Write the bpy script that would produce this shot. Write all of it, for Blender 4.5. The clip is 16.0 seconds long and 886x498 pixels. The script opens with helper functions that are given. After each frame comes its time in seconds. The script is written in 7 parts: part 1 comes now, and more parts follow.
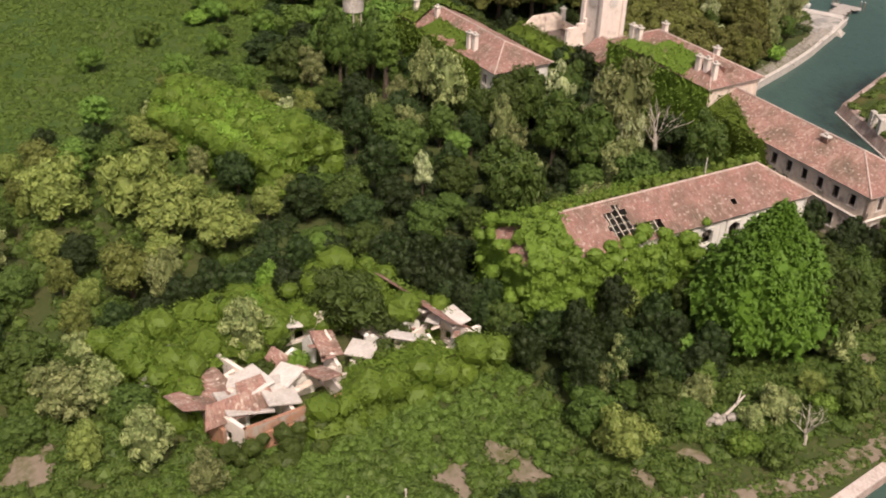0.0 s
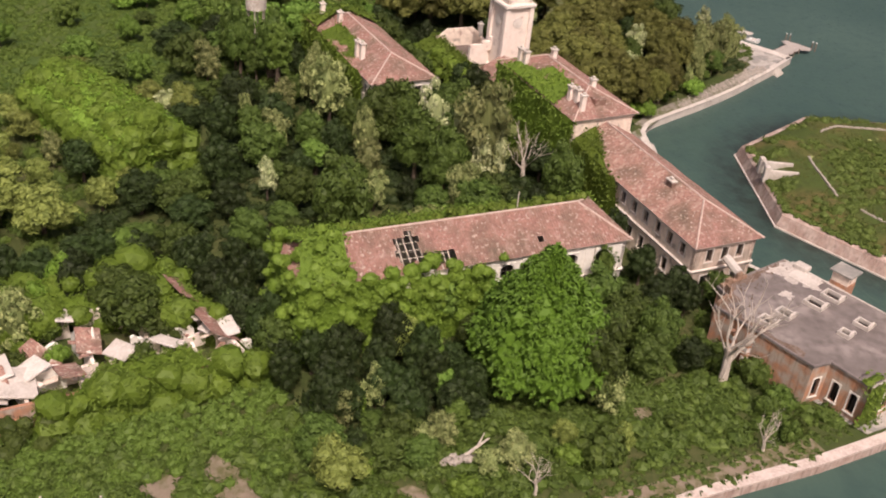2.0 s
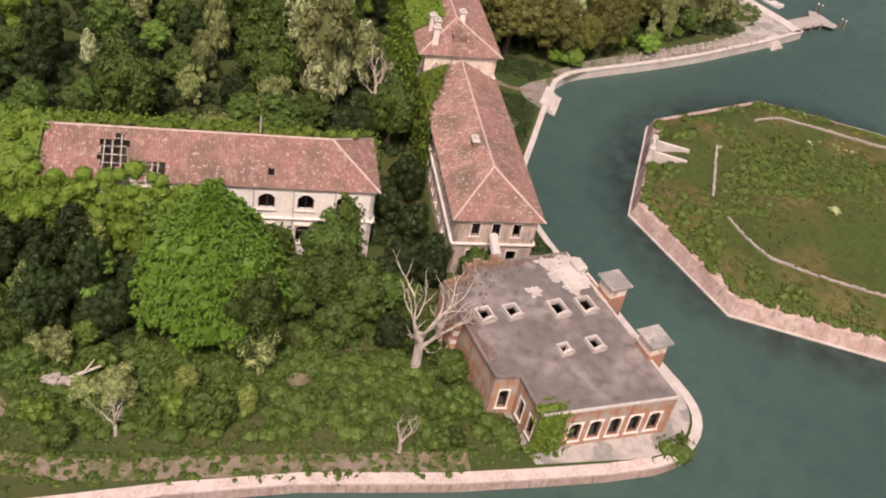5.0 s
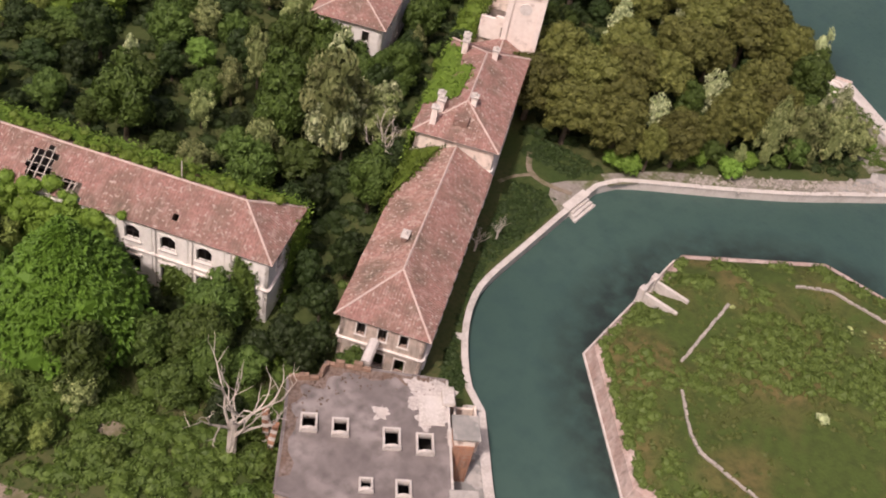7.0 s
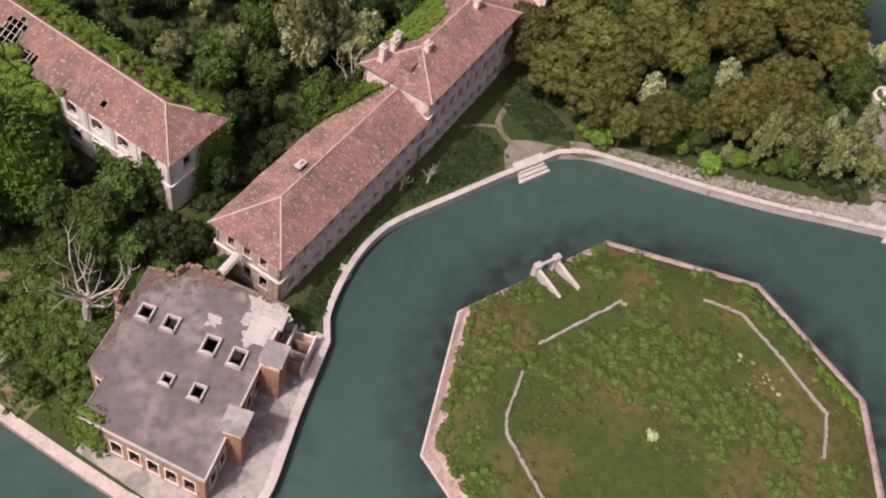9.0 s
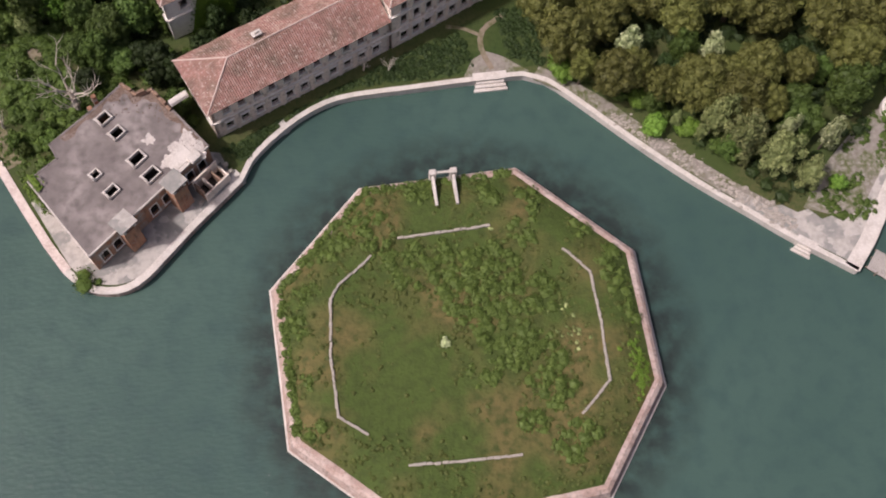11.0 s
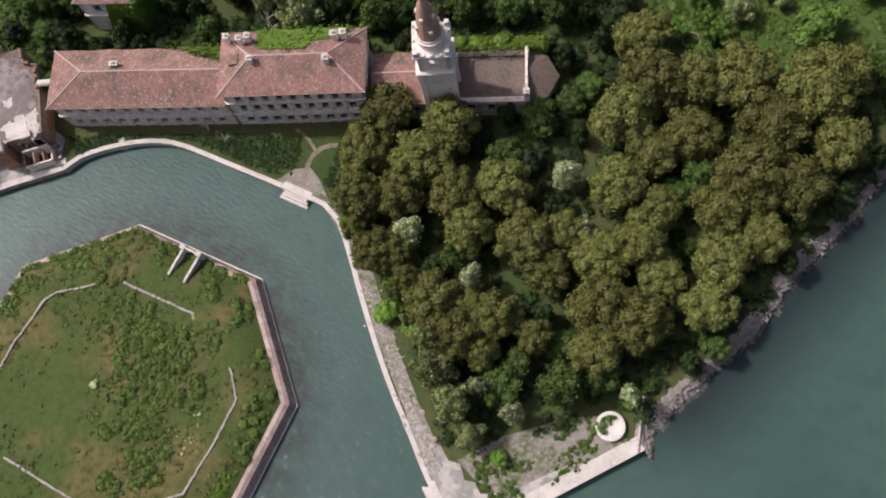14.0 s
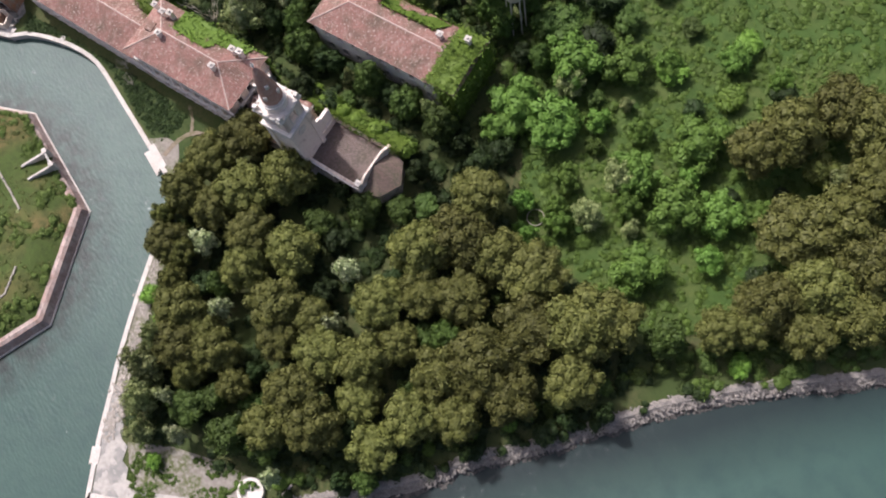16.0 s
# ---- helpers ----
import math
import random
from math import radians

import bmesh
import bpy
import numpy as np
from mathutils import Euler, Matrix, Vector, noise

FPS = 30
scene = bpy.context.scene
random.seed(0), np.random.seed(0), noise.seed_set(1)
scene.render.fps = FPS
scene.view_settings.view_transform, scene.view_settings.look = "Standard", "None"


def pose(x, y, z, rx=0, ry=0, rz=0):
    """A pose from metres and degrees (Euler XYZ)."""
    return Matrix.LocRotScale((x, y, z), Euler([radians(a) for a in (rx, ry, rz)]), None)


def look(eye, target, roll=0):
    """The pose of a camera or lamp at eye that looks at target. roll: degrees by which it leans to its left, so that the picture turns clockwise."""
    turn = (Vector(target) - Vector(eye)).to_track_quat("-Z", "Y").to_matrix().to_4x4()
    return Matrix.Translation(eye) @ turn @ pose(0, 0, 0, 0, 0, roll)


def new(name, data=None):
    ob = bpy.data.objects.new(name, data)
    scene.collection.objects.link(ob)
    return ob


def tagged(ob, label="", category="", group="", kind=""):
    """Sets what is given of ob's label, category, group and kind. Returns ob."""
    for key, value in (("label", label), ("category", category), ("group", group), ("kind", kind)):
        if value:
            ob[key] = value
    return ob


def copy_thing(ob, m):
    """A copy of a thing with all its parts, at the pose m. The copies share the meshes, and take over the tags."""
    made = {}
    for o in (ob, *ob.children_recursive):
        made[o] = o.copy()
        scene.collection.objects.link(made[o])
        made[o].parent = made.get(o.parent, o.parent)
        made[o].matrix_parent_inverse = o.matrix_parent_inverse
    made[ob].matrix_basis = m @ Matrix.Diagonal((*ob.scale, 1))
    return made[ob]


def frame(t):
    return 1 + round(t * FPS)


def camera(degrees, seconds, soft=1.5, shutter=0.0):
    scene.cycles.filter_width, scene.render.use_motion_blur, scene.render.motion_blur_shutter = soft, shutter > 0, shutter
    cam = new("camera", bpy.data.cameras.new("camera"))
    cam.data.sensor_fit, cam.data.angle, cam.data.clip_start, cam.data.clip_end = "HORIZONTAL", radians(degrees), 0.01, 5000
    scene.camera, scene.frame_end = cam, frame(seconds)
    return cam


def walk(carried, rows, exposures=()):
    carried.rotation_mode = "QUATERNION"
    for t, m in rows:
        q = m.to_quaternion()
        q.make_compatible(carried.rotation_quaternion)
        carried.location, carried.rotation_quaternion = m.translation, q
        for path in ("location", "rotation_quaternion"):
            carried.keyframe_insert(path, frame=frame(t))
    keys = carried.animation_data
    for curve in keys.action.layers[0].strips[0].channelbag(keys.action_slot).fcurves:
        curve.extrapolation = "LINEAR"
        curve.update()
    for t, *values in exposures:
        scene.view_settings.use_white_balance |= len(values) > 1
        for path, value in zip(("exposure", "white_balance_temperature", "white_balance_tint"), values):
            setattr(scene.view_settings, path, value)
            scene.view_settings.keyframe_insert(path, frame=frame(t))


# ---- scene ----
cam = camera(47.0, 16.0, soft=1.95)
EXPOSURES = [(0.0, -0.30, 6900.0, 20.0), (3.5, -0.29, 7050.0, 30.0), (6.5, -0.36, 6700.0, 27.0), (9.0, -0.43, 6480.0, 30.0), (11.8, -0.37, 6180.0, 22.0), (12.5, -0.36, 6130.0, 21.0), (14.2, -0.36, 6050.0, 20.0), (15.0, 0.0, 5950.0, 20.0), (16.0, 0.04, 5950.0, 20.0)]
PATH = [
    (0.0, (-152.09, 122.36, 73.32), (-67.15, 112.76, 21.43), 2.30),
    (0.5, (-153.85, 115.06, 74.87), (-68.89, 107.15, 22.72), 3.30),
    (1.0, (-154.35, 107.65, 76.09), (-69.45, 100.85, 23.69), 4.60),
    (1.5, (-153.50, 98.78, 77.11), (-68.53, 93.38, 24.65), 5.50),
    (2.0, (-151.09, 90.32, 77.41), (-66.20, 86.27, 24.71), 6.00),
    (2.5, (-147.60, 81.44, 77.17), (-63.18, 78.54, 23.65), 6.20),
    (3.0, (-143.81, 72.42, 77.10), (-60.53, 71.07, 21.76), 6.80),
    (3.5, (-140.95, 64.45, 77.28), (-58.98, 65.00, 20.01), 7.80),
    (4.0, (-138.34, 56.34, 78.31), (-57.97, 59.59, 18.89), 9.30),
    (4.2, (-137.48, 53.37, 78.75), (-57.68, 57.72, 18.64), 10.10),
    (4.7, (-134.38, 44.08, 80.70), (-56.34, 52.67, 18.77), 11.25),
    (5.25, (-129.32, 32.13, 84.23), (-53.71, 47.82, 20.70), 11.73),
    (5.8, (-122.19, 20.73, 88.08), (-49.71, 44.23, 23.31), 11.91),
    (6.3, (-113.61, 12.87, 90.87), (-44.46, 42.57, 25.02), 12.30),
    (6.5, (-110.19, 10.58, 92.00), (-42.30, 42.27, 25.76), 12.80),
    (7.0, (-100.07, 4.42, 93.88), (-36.04, 41.50, 26.61), 13.20),
    (7.5, (-91.02, -0.71, 95.79), (-30.87, 39.83, 26.95), 13.60),
    (8.0, (-81.89, -6.85, 99.07), (-26.81, 36.33, 27.65), 13.70),
    (8.5, (-74.91, -12.77, 103.95), (-25.36, 31.29, 29.09), 14.10),
    (9.0, (-68.36, -20.54, 111.32), (-25.72, 23.55, 32.34), 14.80),
    (9.2, (-66.25, -23.05, 114.24), (-26.00, 20.63, 33.80), 15.34),
    (9.7, (-55.22, -31.10, 124.51), (-24.36, 11.18, 39.31), 15.23),
    (10.25, (-38.65, -35.71, 135.48), (-18.09, 3.72, 45.92), 12.59),
    (10.8, (-20.27, -35.98, 144.33), (-8.90, 0.25, 51.82), 8.09),
    (11.3, (-4.45, -32.54, 148.97), (0.61, 1.55, 55.10), 3.05),
    (11.5, (2.49, -30.43, 150.26), (5.11, 2.97, 56.04), 0.48),
    (12.0, (19.66, -24.02, 153.17), (16.45, 7.61, 58.36), -5.62),
    (12.5, (35.17, -17.38, 155.67), (26.51, 12.52, 60.64), -11.21),
    (13.0, (50.88, -8.75, 158.49), (36.93, 18.72, 63.35), -15.78),
    (13.5, (64.22, 0.65, 161.37), (46.13, 25.56, 66.23), -18.26),
    (14.0, (77.37, 12.68, 164.95), (55.29, 34.32, 69.85), -20.13),
    (14.5, (88.54, 25.78, 168.47), (63.25, 43.80, 73.41), -21.63),
    (15.0, (99.14, 41.56, 171.53), (71.11, 55.11, 76.50), -23.11),
    (15.5, (106.99, 57.66, 173.48), (77.33, 66.90, 78.43), -23.61),
    (16.0, (113.53, 75.68, 175.99), (83.19, 80.77, 80.83), -23.20),
]

walk(cam, [(t, look(eye, aim, lean)) for t, eye, aim, lean in PATH], exposures=EXPOSURES)

# ---- world and sun ----
world = bpy.data.worlds.new("sky")
world.use_nodes = True
scene.world = world
sky = world.node_tree.nodes.new("ShaderNodeTexSky")
sky.sky_type = "NISHITA"
sky.sun_disc = False
sky.sun_elevation = radians(56)
sky.sun_rotation = radians(261)
sky.air_density, sky.dust_density, sky.ozone_density = 1.0, 8.0, 0.4
back = world.node_tree.nodes["Background"]
back.inputs["Strength"].default_value = 0.113
world.node_tree.links.new(sky.outputs[0], back.inputs["Color"])
sun = new("sun", bpy.data.lights.new("sun", "SUN"))
sun.data.energy, sun.data.angle, sun.data.color = 3.9, radians(3), (1.0, 0.94, 0.85)
sun.matrix_world = look((-50, -8, 75), (0, 0, 0))

# ---- materials ----


def material(name, rough=0.8, metal=0.0, spec=0.35):
    m = bpy.data.materials.new(name)
    m.use_nodes = True
    b = m.node_tree.nodes["Principled BSDF"]
    b.inputs["Roughness"].default_value = rough
    b.inputs["Metallic"].default_value = metal
    b.inputs["Specular IOR Level"].default_value = spec
    return m, m.node_tree.nodes, m.node_tree.links, b


def mix_rgb(nodes, links, fac, a, b):
    n = nodes.new("ShaderNodeMix")
    n.data_type = "RGBA"
    for sock, val in ((n.inputs["Factor"], fac), (n.inputs["A"], a), (n.inputs["B"], b)):
        if isinstance(val, (tuple, list)):
            sock.default_value = (*val, 1.0)
        elif isinstance(val, float):
            sock.default_value = val
        else:
            links.new(val, sock)
    return n.outputs["Result"]


def noise_tex(nodes, links, scale, detail=4.0, lo=0.35, hi=0.65, stretch=None, coords="Object"):
    co = nodes.new("ShaderNodeTexCoord")
    src = co.outputs[coords]
    if stretch:
        mp = nodes.new("ShaderNodeMapping")
        mp.inputs["Scale"].default_value = stretch
        links.new(src, mp.inputs["Vector"])
        src = mp.outputs[0]
    n = nodes.new("ShaderNodeTexNoise")
    n.inputs["Scale"].default_value, n.inputs["Detail"].default_value = scale, detail
    links.new(src, n.inputs["Vector"])
    r = nodes.new("ShaderNodeMapRange")
    r.inputs["From Min"].default_value, r.inputs["From Max"].default_value = lo, hi
    links.new(n.outputs["Fac"], r.inputs["Value"])
    return r.outputs[0]


def bump(nodes, links, bsdf, height, strength, distance):
    n = nodes.new("ShaderNodeBump")
    n.inputs["Strength"].default_value, n.inputs["Distance"].default_value = strength, distance
    links.new(height, n.inputs["Height"])
    links.new(n.outputs[0], bsdf.inputs["Normal"])


def mottled(name, a, b, c, big=0.25, fine=3.0, rough=0.85, relief=0.05, spec=0.3, edge=(0.35, 0.65)):
    """Two tones in large patches, a third in fine grain, with relief."""
    m, n, l, p = material(name, rough, 0.0, spec)
    f1 = noise_tex(n, l, big, 5.0, *edge)
    f2 = noise_tex(n, l, fine, 6.0, 0.42, 0.72)
    base = mix_rgb(n, l, f1, a, b)
    l.new(mix_rgb(n, l, f2, base, c), p.inputs["Base Color"])
    bump(n, l, p, noise_tex(n, l, fine * 2.5, 4.0, 0.2, 0.8), 0.6, relief)
    return m


def foliage(name, dark, mid, light, rough=0.6, spread=0.0):
    """Leaves: each leaf and each plant has its own tone."""
    m, n, l, p = material(name, rough, 0.0, 0.25)
    geo, info = n.new("ShaderNodeNewGeometry"), n.new("ShaderNodeObjectInfo")
    near_dark = tuple((0.7 + 0.3 * spread) * a + 0.3 * (1 - spread) * b for a, b in zip(dark, mid))
    near_mid = tuple(0.25 * (1 - spread) * a + (0.75 + 0.55 * spread) * b for a, b in zip(dark, mid))
    base = mix_rgb(n, l, geo.outputs["Random Per Island"], near_dark, near_mid)
    patch = noise_tex(n, l, 0.35, 3.0, 0.4, 0.7)
    base = mix_rgb(n, l, patch, base, light)
    hsv = n.new("ShaderNodeHueSaturation")
    vary = n.new("ShaderNodeMapRange")
    vary.inputs["To Min"].default_value, vary.inputs["To Max"].default_value = 0.64, 1.30
    l.new(info.outputs["Random"], vary.inputs["Value"])
    l.new(vary.outputs[0], hsv.inputs["Value"])
    hue = n.new("ShaderNodeMapRange")
    hue.inputs["To Min"].default_value, hue.inputs["To Max"].default_value = 0.49, 0.51
    l.new(info.outputs["Random"], hue.inputs["Value"])
    l.new(hue.outputs[0], hsv.inputs["Hue"])
    l.new(base, hsv.inputs["Color"])
    l.new(hsv.outputs[0], p.inputs["Base Color"])
    return m


def tiles(name, a, b, pale, moss=(0.15, 0.115, 0.085)):
    """Old clay roof tiles: rows of single tiles in changing tones, lichen and stains."""
    m, n, l, p = material(name, 0.9, 0.0, 0.2)
    co = n.new("ShaderNodeTexCoord")
    vo = n.new("ShaderNodeTexVoronoi")
    vo.inputs["Scale"].default_value = 3.2
    l.new(co.outputs["Object"], vo.inputs["Vector"])
    sep = n.new("ShaderNodeSeparateColor")
    l.new(vo.outputs["Color"], sep.inputs["Color"])
    base = mix_rgb(n, l, sep.outputs[0], a, b)
    base = mix_rgb(n, l, noise_tex(n, l, 0.3, 6.0, 0.42, 0.72), base, moss)
    base = mix_rgb(n, l, noise_tex(n, l, 0.9, 6.0, 0.52, 0.80, (1.3, 0.8, 1.0)), base, tuple(0.55 * u + 0.45 * v for u, v in zip(pale, a)))
    base = mix_rgb(n, l, noise_tex(n, l, 2.4, 5.0, 0.575, 0.68), base, pale)
    l.new(base, p.inputs["Base Color"])
    bump(n, l, p, vo.outputs["Distance"], 0.8, 0.06)
    return m


def masonry(name, plaster, brick, stain, reach=(0.5, 0.56), streak=(0.52, 0.85)):
    """Plaster that has fallen off in patches to bare brick, with dark streaks."""
    m, n, l, p = material(name, 0.9, 0.0, 0.2)
    br = n.new("ShaderNodeTexBrick")
    br.inputs["Scale"].default_value = 3.0
    br.inputs["Color1"].default_value = (*brick, 1)
    br.inputs["Color2"].default_value = (brick[0] * 0.75, brick[1] * 0.75, brick[2] * 0.8, 1)
    br.inputs["Mortar"].default_value = (0.42, 0.36, 0.3, 1)
    co = n.new("ShaderNodeTexCoord")
    l.new(co.outputs["Object"], br.inputs["Vector"])
    coat = mix_rgb(n, l, noise_tex(n, l, 1.3, 5.0, 0.4, 0.75), plaster, stain)
    base = mix_rgb(n, l, noise_tex(n, l, 0.5, 6.0, *reach), coat, br.outputs["Color"])
    base = mix_rgb(n, l, noise_tex(n, l, 0.9, 4.0, *streak, (2.5, 2.5, 0.35)), base, (stain[0] * 0.4, stain[1] * 0.4, stain[2] * 0.4))
    l.new(base, p.inputs["Base Color"])
    bump(n, l, p, noise_tex(n, l, 5.0, 5.0, 0.2, 0.8), 0.6, 0.05)
    return m


SOIL = mottled("soil_and_weeds", (0.050, 0.076, 0.018), (0.088, 0.090, 0.034), (0.043, 0.067, 0.016), 0.12, 1.5)
MEADOW = mottled("meadow_grass", (0.050, 0.098, 0.017), (0.080, 0.112, 0.026), (0.042, 0.080, 0.014), 0.11, 0.9, relief=0.15, edge=(0.42, 0.62))
SAND = mottled("trodden_sand", (0.235, 0.19, 0.14), (0.115, 0.115, 0.048), (0.27, 0.225, 0.17), 0.35, 1.6, edge=(0.42, 0.58))
GRIT = mottled("dusty_grey_gravel", (0.24, 0.215, 0.185), (0.105, 0.118, 0.048), (0.31, 0.285, 0.25), 0.3, 1.4, edge=(0.44, 0.60))
STONE = mottled("pale_quay_stone", (0.60, 0.56, 0.51), (0.46, 0.42, 0.37), (0.66, 0.62, 0.57), 0.5, 4.0)
PAVING = mottled("worn_concrete_paving", (0.46, 0.43, 0.39), (0.25, 0.25, 0.23), (0.34, 0.32, 0.29), 0.4, 1.1, edge=(0.47, 0.53))
CONCRETE = mottled("stained_roof_concrete", (0.185, 0.162, 0.152), (0.32, 0.286, 0.266), (0.14, 0.122, 0.114), 0.16, 0.7, edge=(0.42, 0.66))
RUBBLE = mottled("grey_rubble", (0.38, 0.345, 0.30), (0.25, 0.225, 0.185), (0.48, 0.44, 0.39), 1.5, 6.0)
SHINGLE = mottled("grey_shore_shingle", (0.27, 0.245, 0.215), (0.175, 0.16, 0.14), (0.36, 0.33, 0.295), 1.3, 6.0)
BRICKWALL = masonry("pink_brick_quay_wall", (0.55, 0.44, 0.39), (0.46, 0.32, 0.265), (0.38, 0.31, 0.27), (0.40, 0.6))
FACADE = masonry("weathered_beige_plaster", (0.86, 0.74, 0.63), (0.58, 0.41, 0.32), (0.64, 0.53, 0.44), (0.55, 0.63), (0.62, 1.1))
TRIM = mottled("pale_stone_trim", (0.74, 0.69, 0.63), (0.60, 0.55, 0.49), (0.78, 0.74, 0.69), 0.6, 3.0)
GABLE = masonry("patchy_brown_gable", (0.60, 0.49, 0.41), (0.44, 0.29, 0.22), (0.42, 0.33, 0.27), (0.44, 0.56), (0.50, 0.90))
WHITE = masonry("white_plaster", (0.84, 0.82, 0.75), (0.50, 0.42, 0.36), (0.74, 0.71, 0.64), (0.70, 0.80), (0.60, 1.1))
ORANGE = masonry("orange_brick_facade", (0.48, 0.25, 0.15), (0.42, 0.19, 0.11), (0.33, 0.22, 0.16), (0.45, 0.6))
TOWERWALL = masonry("pale_tower_plaster", (0.88, 0.79, 0.71), (0.68, 0.52, 0.44), (0.80, 0.70, 0.62), (0.60, 0.76), (0.68, 1.3))
SPIREBRICK = masonry("pink_spire_brick", (0.52, 0.29, 0.225), (0.44, 0.235, 0.18), (0.60, 0.40, 0.33), (0.35, 0.9), (0.75, 1.8))
PINKSTONE = mottled("pinkish_coping_stone", (0.64, 0.545, 0.49), (0.50, 0.40, 0.35), (0.68, 0.61, 0.56), 0.6, 3.0, edge=(0.4, 0.6))
TURF = mottled("fort_turf", (0.060, 0.092, 0.018), (0.135, 0.112, 0.040), (0.042, 0.062, 0.013), 0.10, 0.8, relief=0.15, edge=(0.46, 0.62))
LAWN_GREEN = mottled("lush_dark_lawn", (0.038, 0.068, 0.015), (0.062, 0.082, 0.022), (0.030, 0.054, 0.012), 0.2, 1.4, relief=0.12)
WETROCK = mottled("dark_wet_rock", (0.095, 0.088, 0.078), (0.13, 0.12, 0.105), (0.07, 0.066, 0.06), 1.2, 5.0, rough=0.6)
TILES = tiles("old_clay_tiles", (0.350, 0.196, 0.163), (0.245, 0.136, 0.113), (0.44, 0.355, 0.30))
TILES_PALE = tiles("bleached_clay_tiles", (0.40, 0.24, 0.19), (0.27, 0.15, 0.125), (0.52, 0.43, 0.36))
JETTYWOOD = mottled("bleached_grey_planks", (0.42, 0.385, 0.35), (0.32, 0.29, 0.26), (0.48, 0.45, 0.41), 0.8, 5.0)
RIDGE = mottled("pale_ridge_tiles", (0.56, 0.44, 0.38), (0.44, 0.32, 0.27), (0.64, 0.54, 0.48), 1.0, 4.0)
WOOD = mottled("grey_weathered_wood", (0.20, 0.165, 0.13), (0.13, 0.11, 0.09), (0.26, 0.23, 0.19), 0.8, 5.0)
# for window lattices; the same tone stands in for darkness under the flat roof
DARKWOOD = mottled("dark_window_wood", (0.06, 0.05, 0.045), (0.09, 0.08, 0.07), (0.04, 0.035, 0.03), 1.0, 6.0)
BARK = mottled("bark", (0.11, 0.085, 0.06), (0.07, 0.055, 0.04), (0.15, 0.12, 0.09), 0.8, 5.0)
DEADWOOD = mottled("bleached_dead_wood", (0.54, 0.48, 0.41), (0.42, 0.37, 0.31), (0.62, 0.57, 0.5), 0.8, 5.0)
PAINT = mottled("white_boat_paint", (0.75, 0.75, 0.73), (0.66, 0.66, 0.64), (0.78, 0.78, 0.77), 0.6, 3.0, rough=0.4, relief=0.005)
METAL = mottled("white_tank_metal", (0.62, 0.60, 0.56), (0.50, 0.47, 0.42), (0.40, 0.33, 0.26), 0.5, 2.5, rough=0.6, relief=0.01)

L_OLIVE = foliage("olive_brown_leaves", (0.063, 0.072, 0.016), (0.160, 0.169, 0.043), (0.107, 0.118, 0.027), spread=0.3)
L_GREEN = foliage("green_leaves", (0.030, 0.057, 0.010), (0.086, 0.136, 0.026), (0.058, 0.098, 0.018), spread=0.3)
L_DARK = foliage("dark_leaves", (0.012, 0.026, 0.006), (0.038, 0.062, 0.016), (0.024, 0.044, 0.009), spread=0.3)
L_BRIGHT = foliage("bright_leaves", (0.074, 0.138, 0.018), (0.168, 0.282, 0.040), (0.112, 0.206, 0.027))
L_PALE = foliage("pale_leaves", (0.077, 0.113, 0.031), (0.297, 0.324, 0.135), (0.162, 0.203, 0.068), spread=0.9)
L_BLOSSOM = foliage("blossoming_leaves", (0.12, 0.17, 0.055), (0.54, 0.57, 0.34), (0.28, 0.34, 0.14), spread=0.9)
L_YELLOW = foliage("yellow_green_leaves", (0.085, 0.118, 0.026), (0.235, 0.280, 0.070), (0.150, 0.190, 0.044), spread=0.5)
L_IVY = foliage("ivy_leaves", (0.060, 0.108, 0.012), (0.150, 0.228, 0.030), (0.100, 0.166, 0.020))
L_SCRUB = foliage("scrub_leaves", (0.032, 0.060, 0.010), (0.099, 0.150, 0.028), (0.060, 0.099, 0.017), spread=0.3)
L_HERB = foliage("meadow_herb_leaves", (0.065, 0.131, 0.018), (0.149, 0.253, 0.046), (0.101, 0.184, 0.029))
L_TURF = foliage("dry_turf_blades", (0.060, 0.083, 0.017), (0.110, 0.127, 0.033), (0.076, 0.096, 0.022))
L_FORT = foliage("fort_bush_leaves", (0.058, 0.092, 0.018), (0.120, 0.172, 0.036), (0.082, 0.122, 0.024))
L_CHEST = foliage("chestnut_leaves", (0.048, 0.114, 0.011), (0.131, 0.273, 0.029), (0.081, 0.178, 0.017))
L_IVYTOP = foliage("sunny_ivy_leaves", (0.082, 0.158, 0.016), (0.180, 0.300, 0.038), (0.126, 0.226, 0.028))


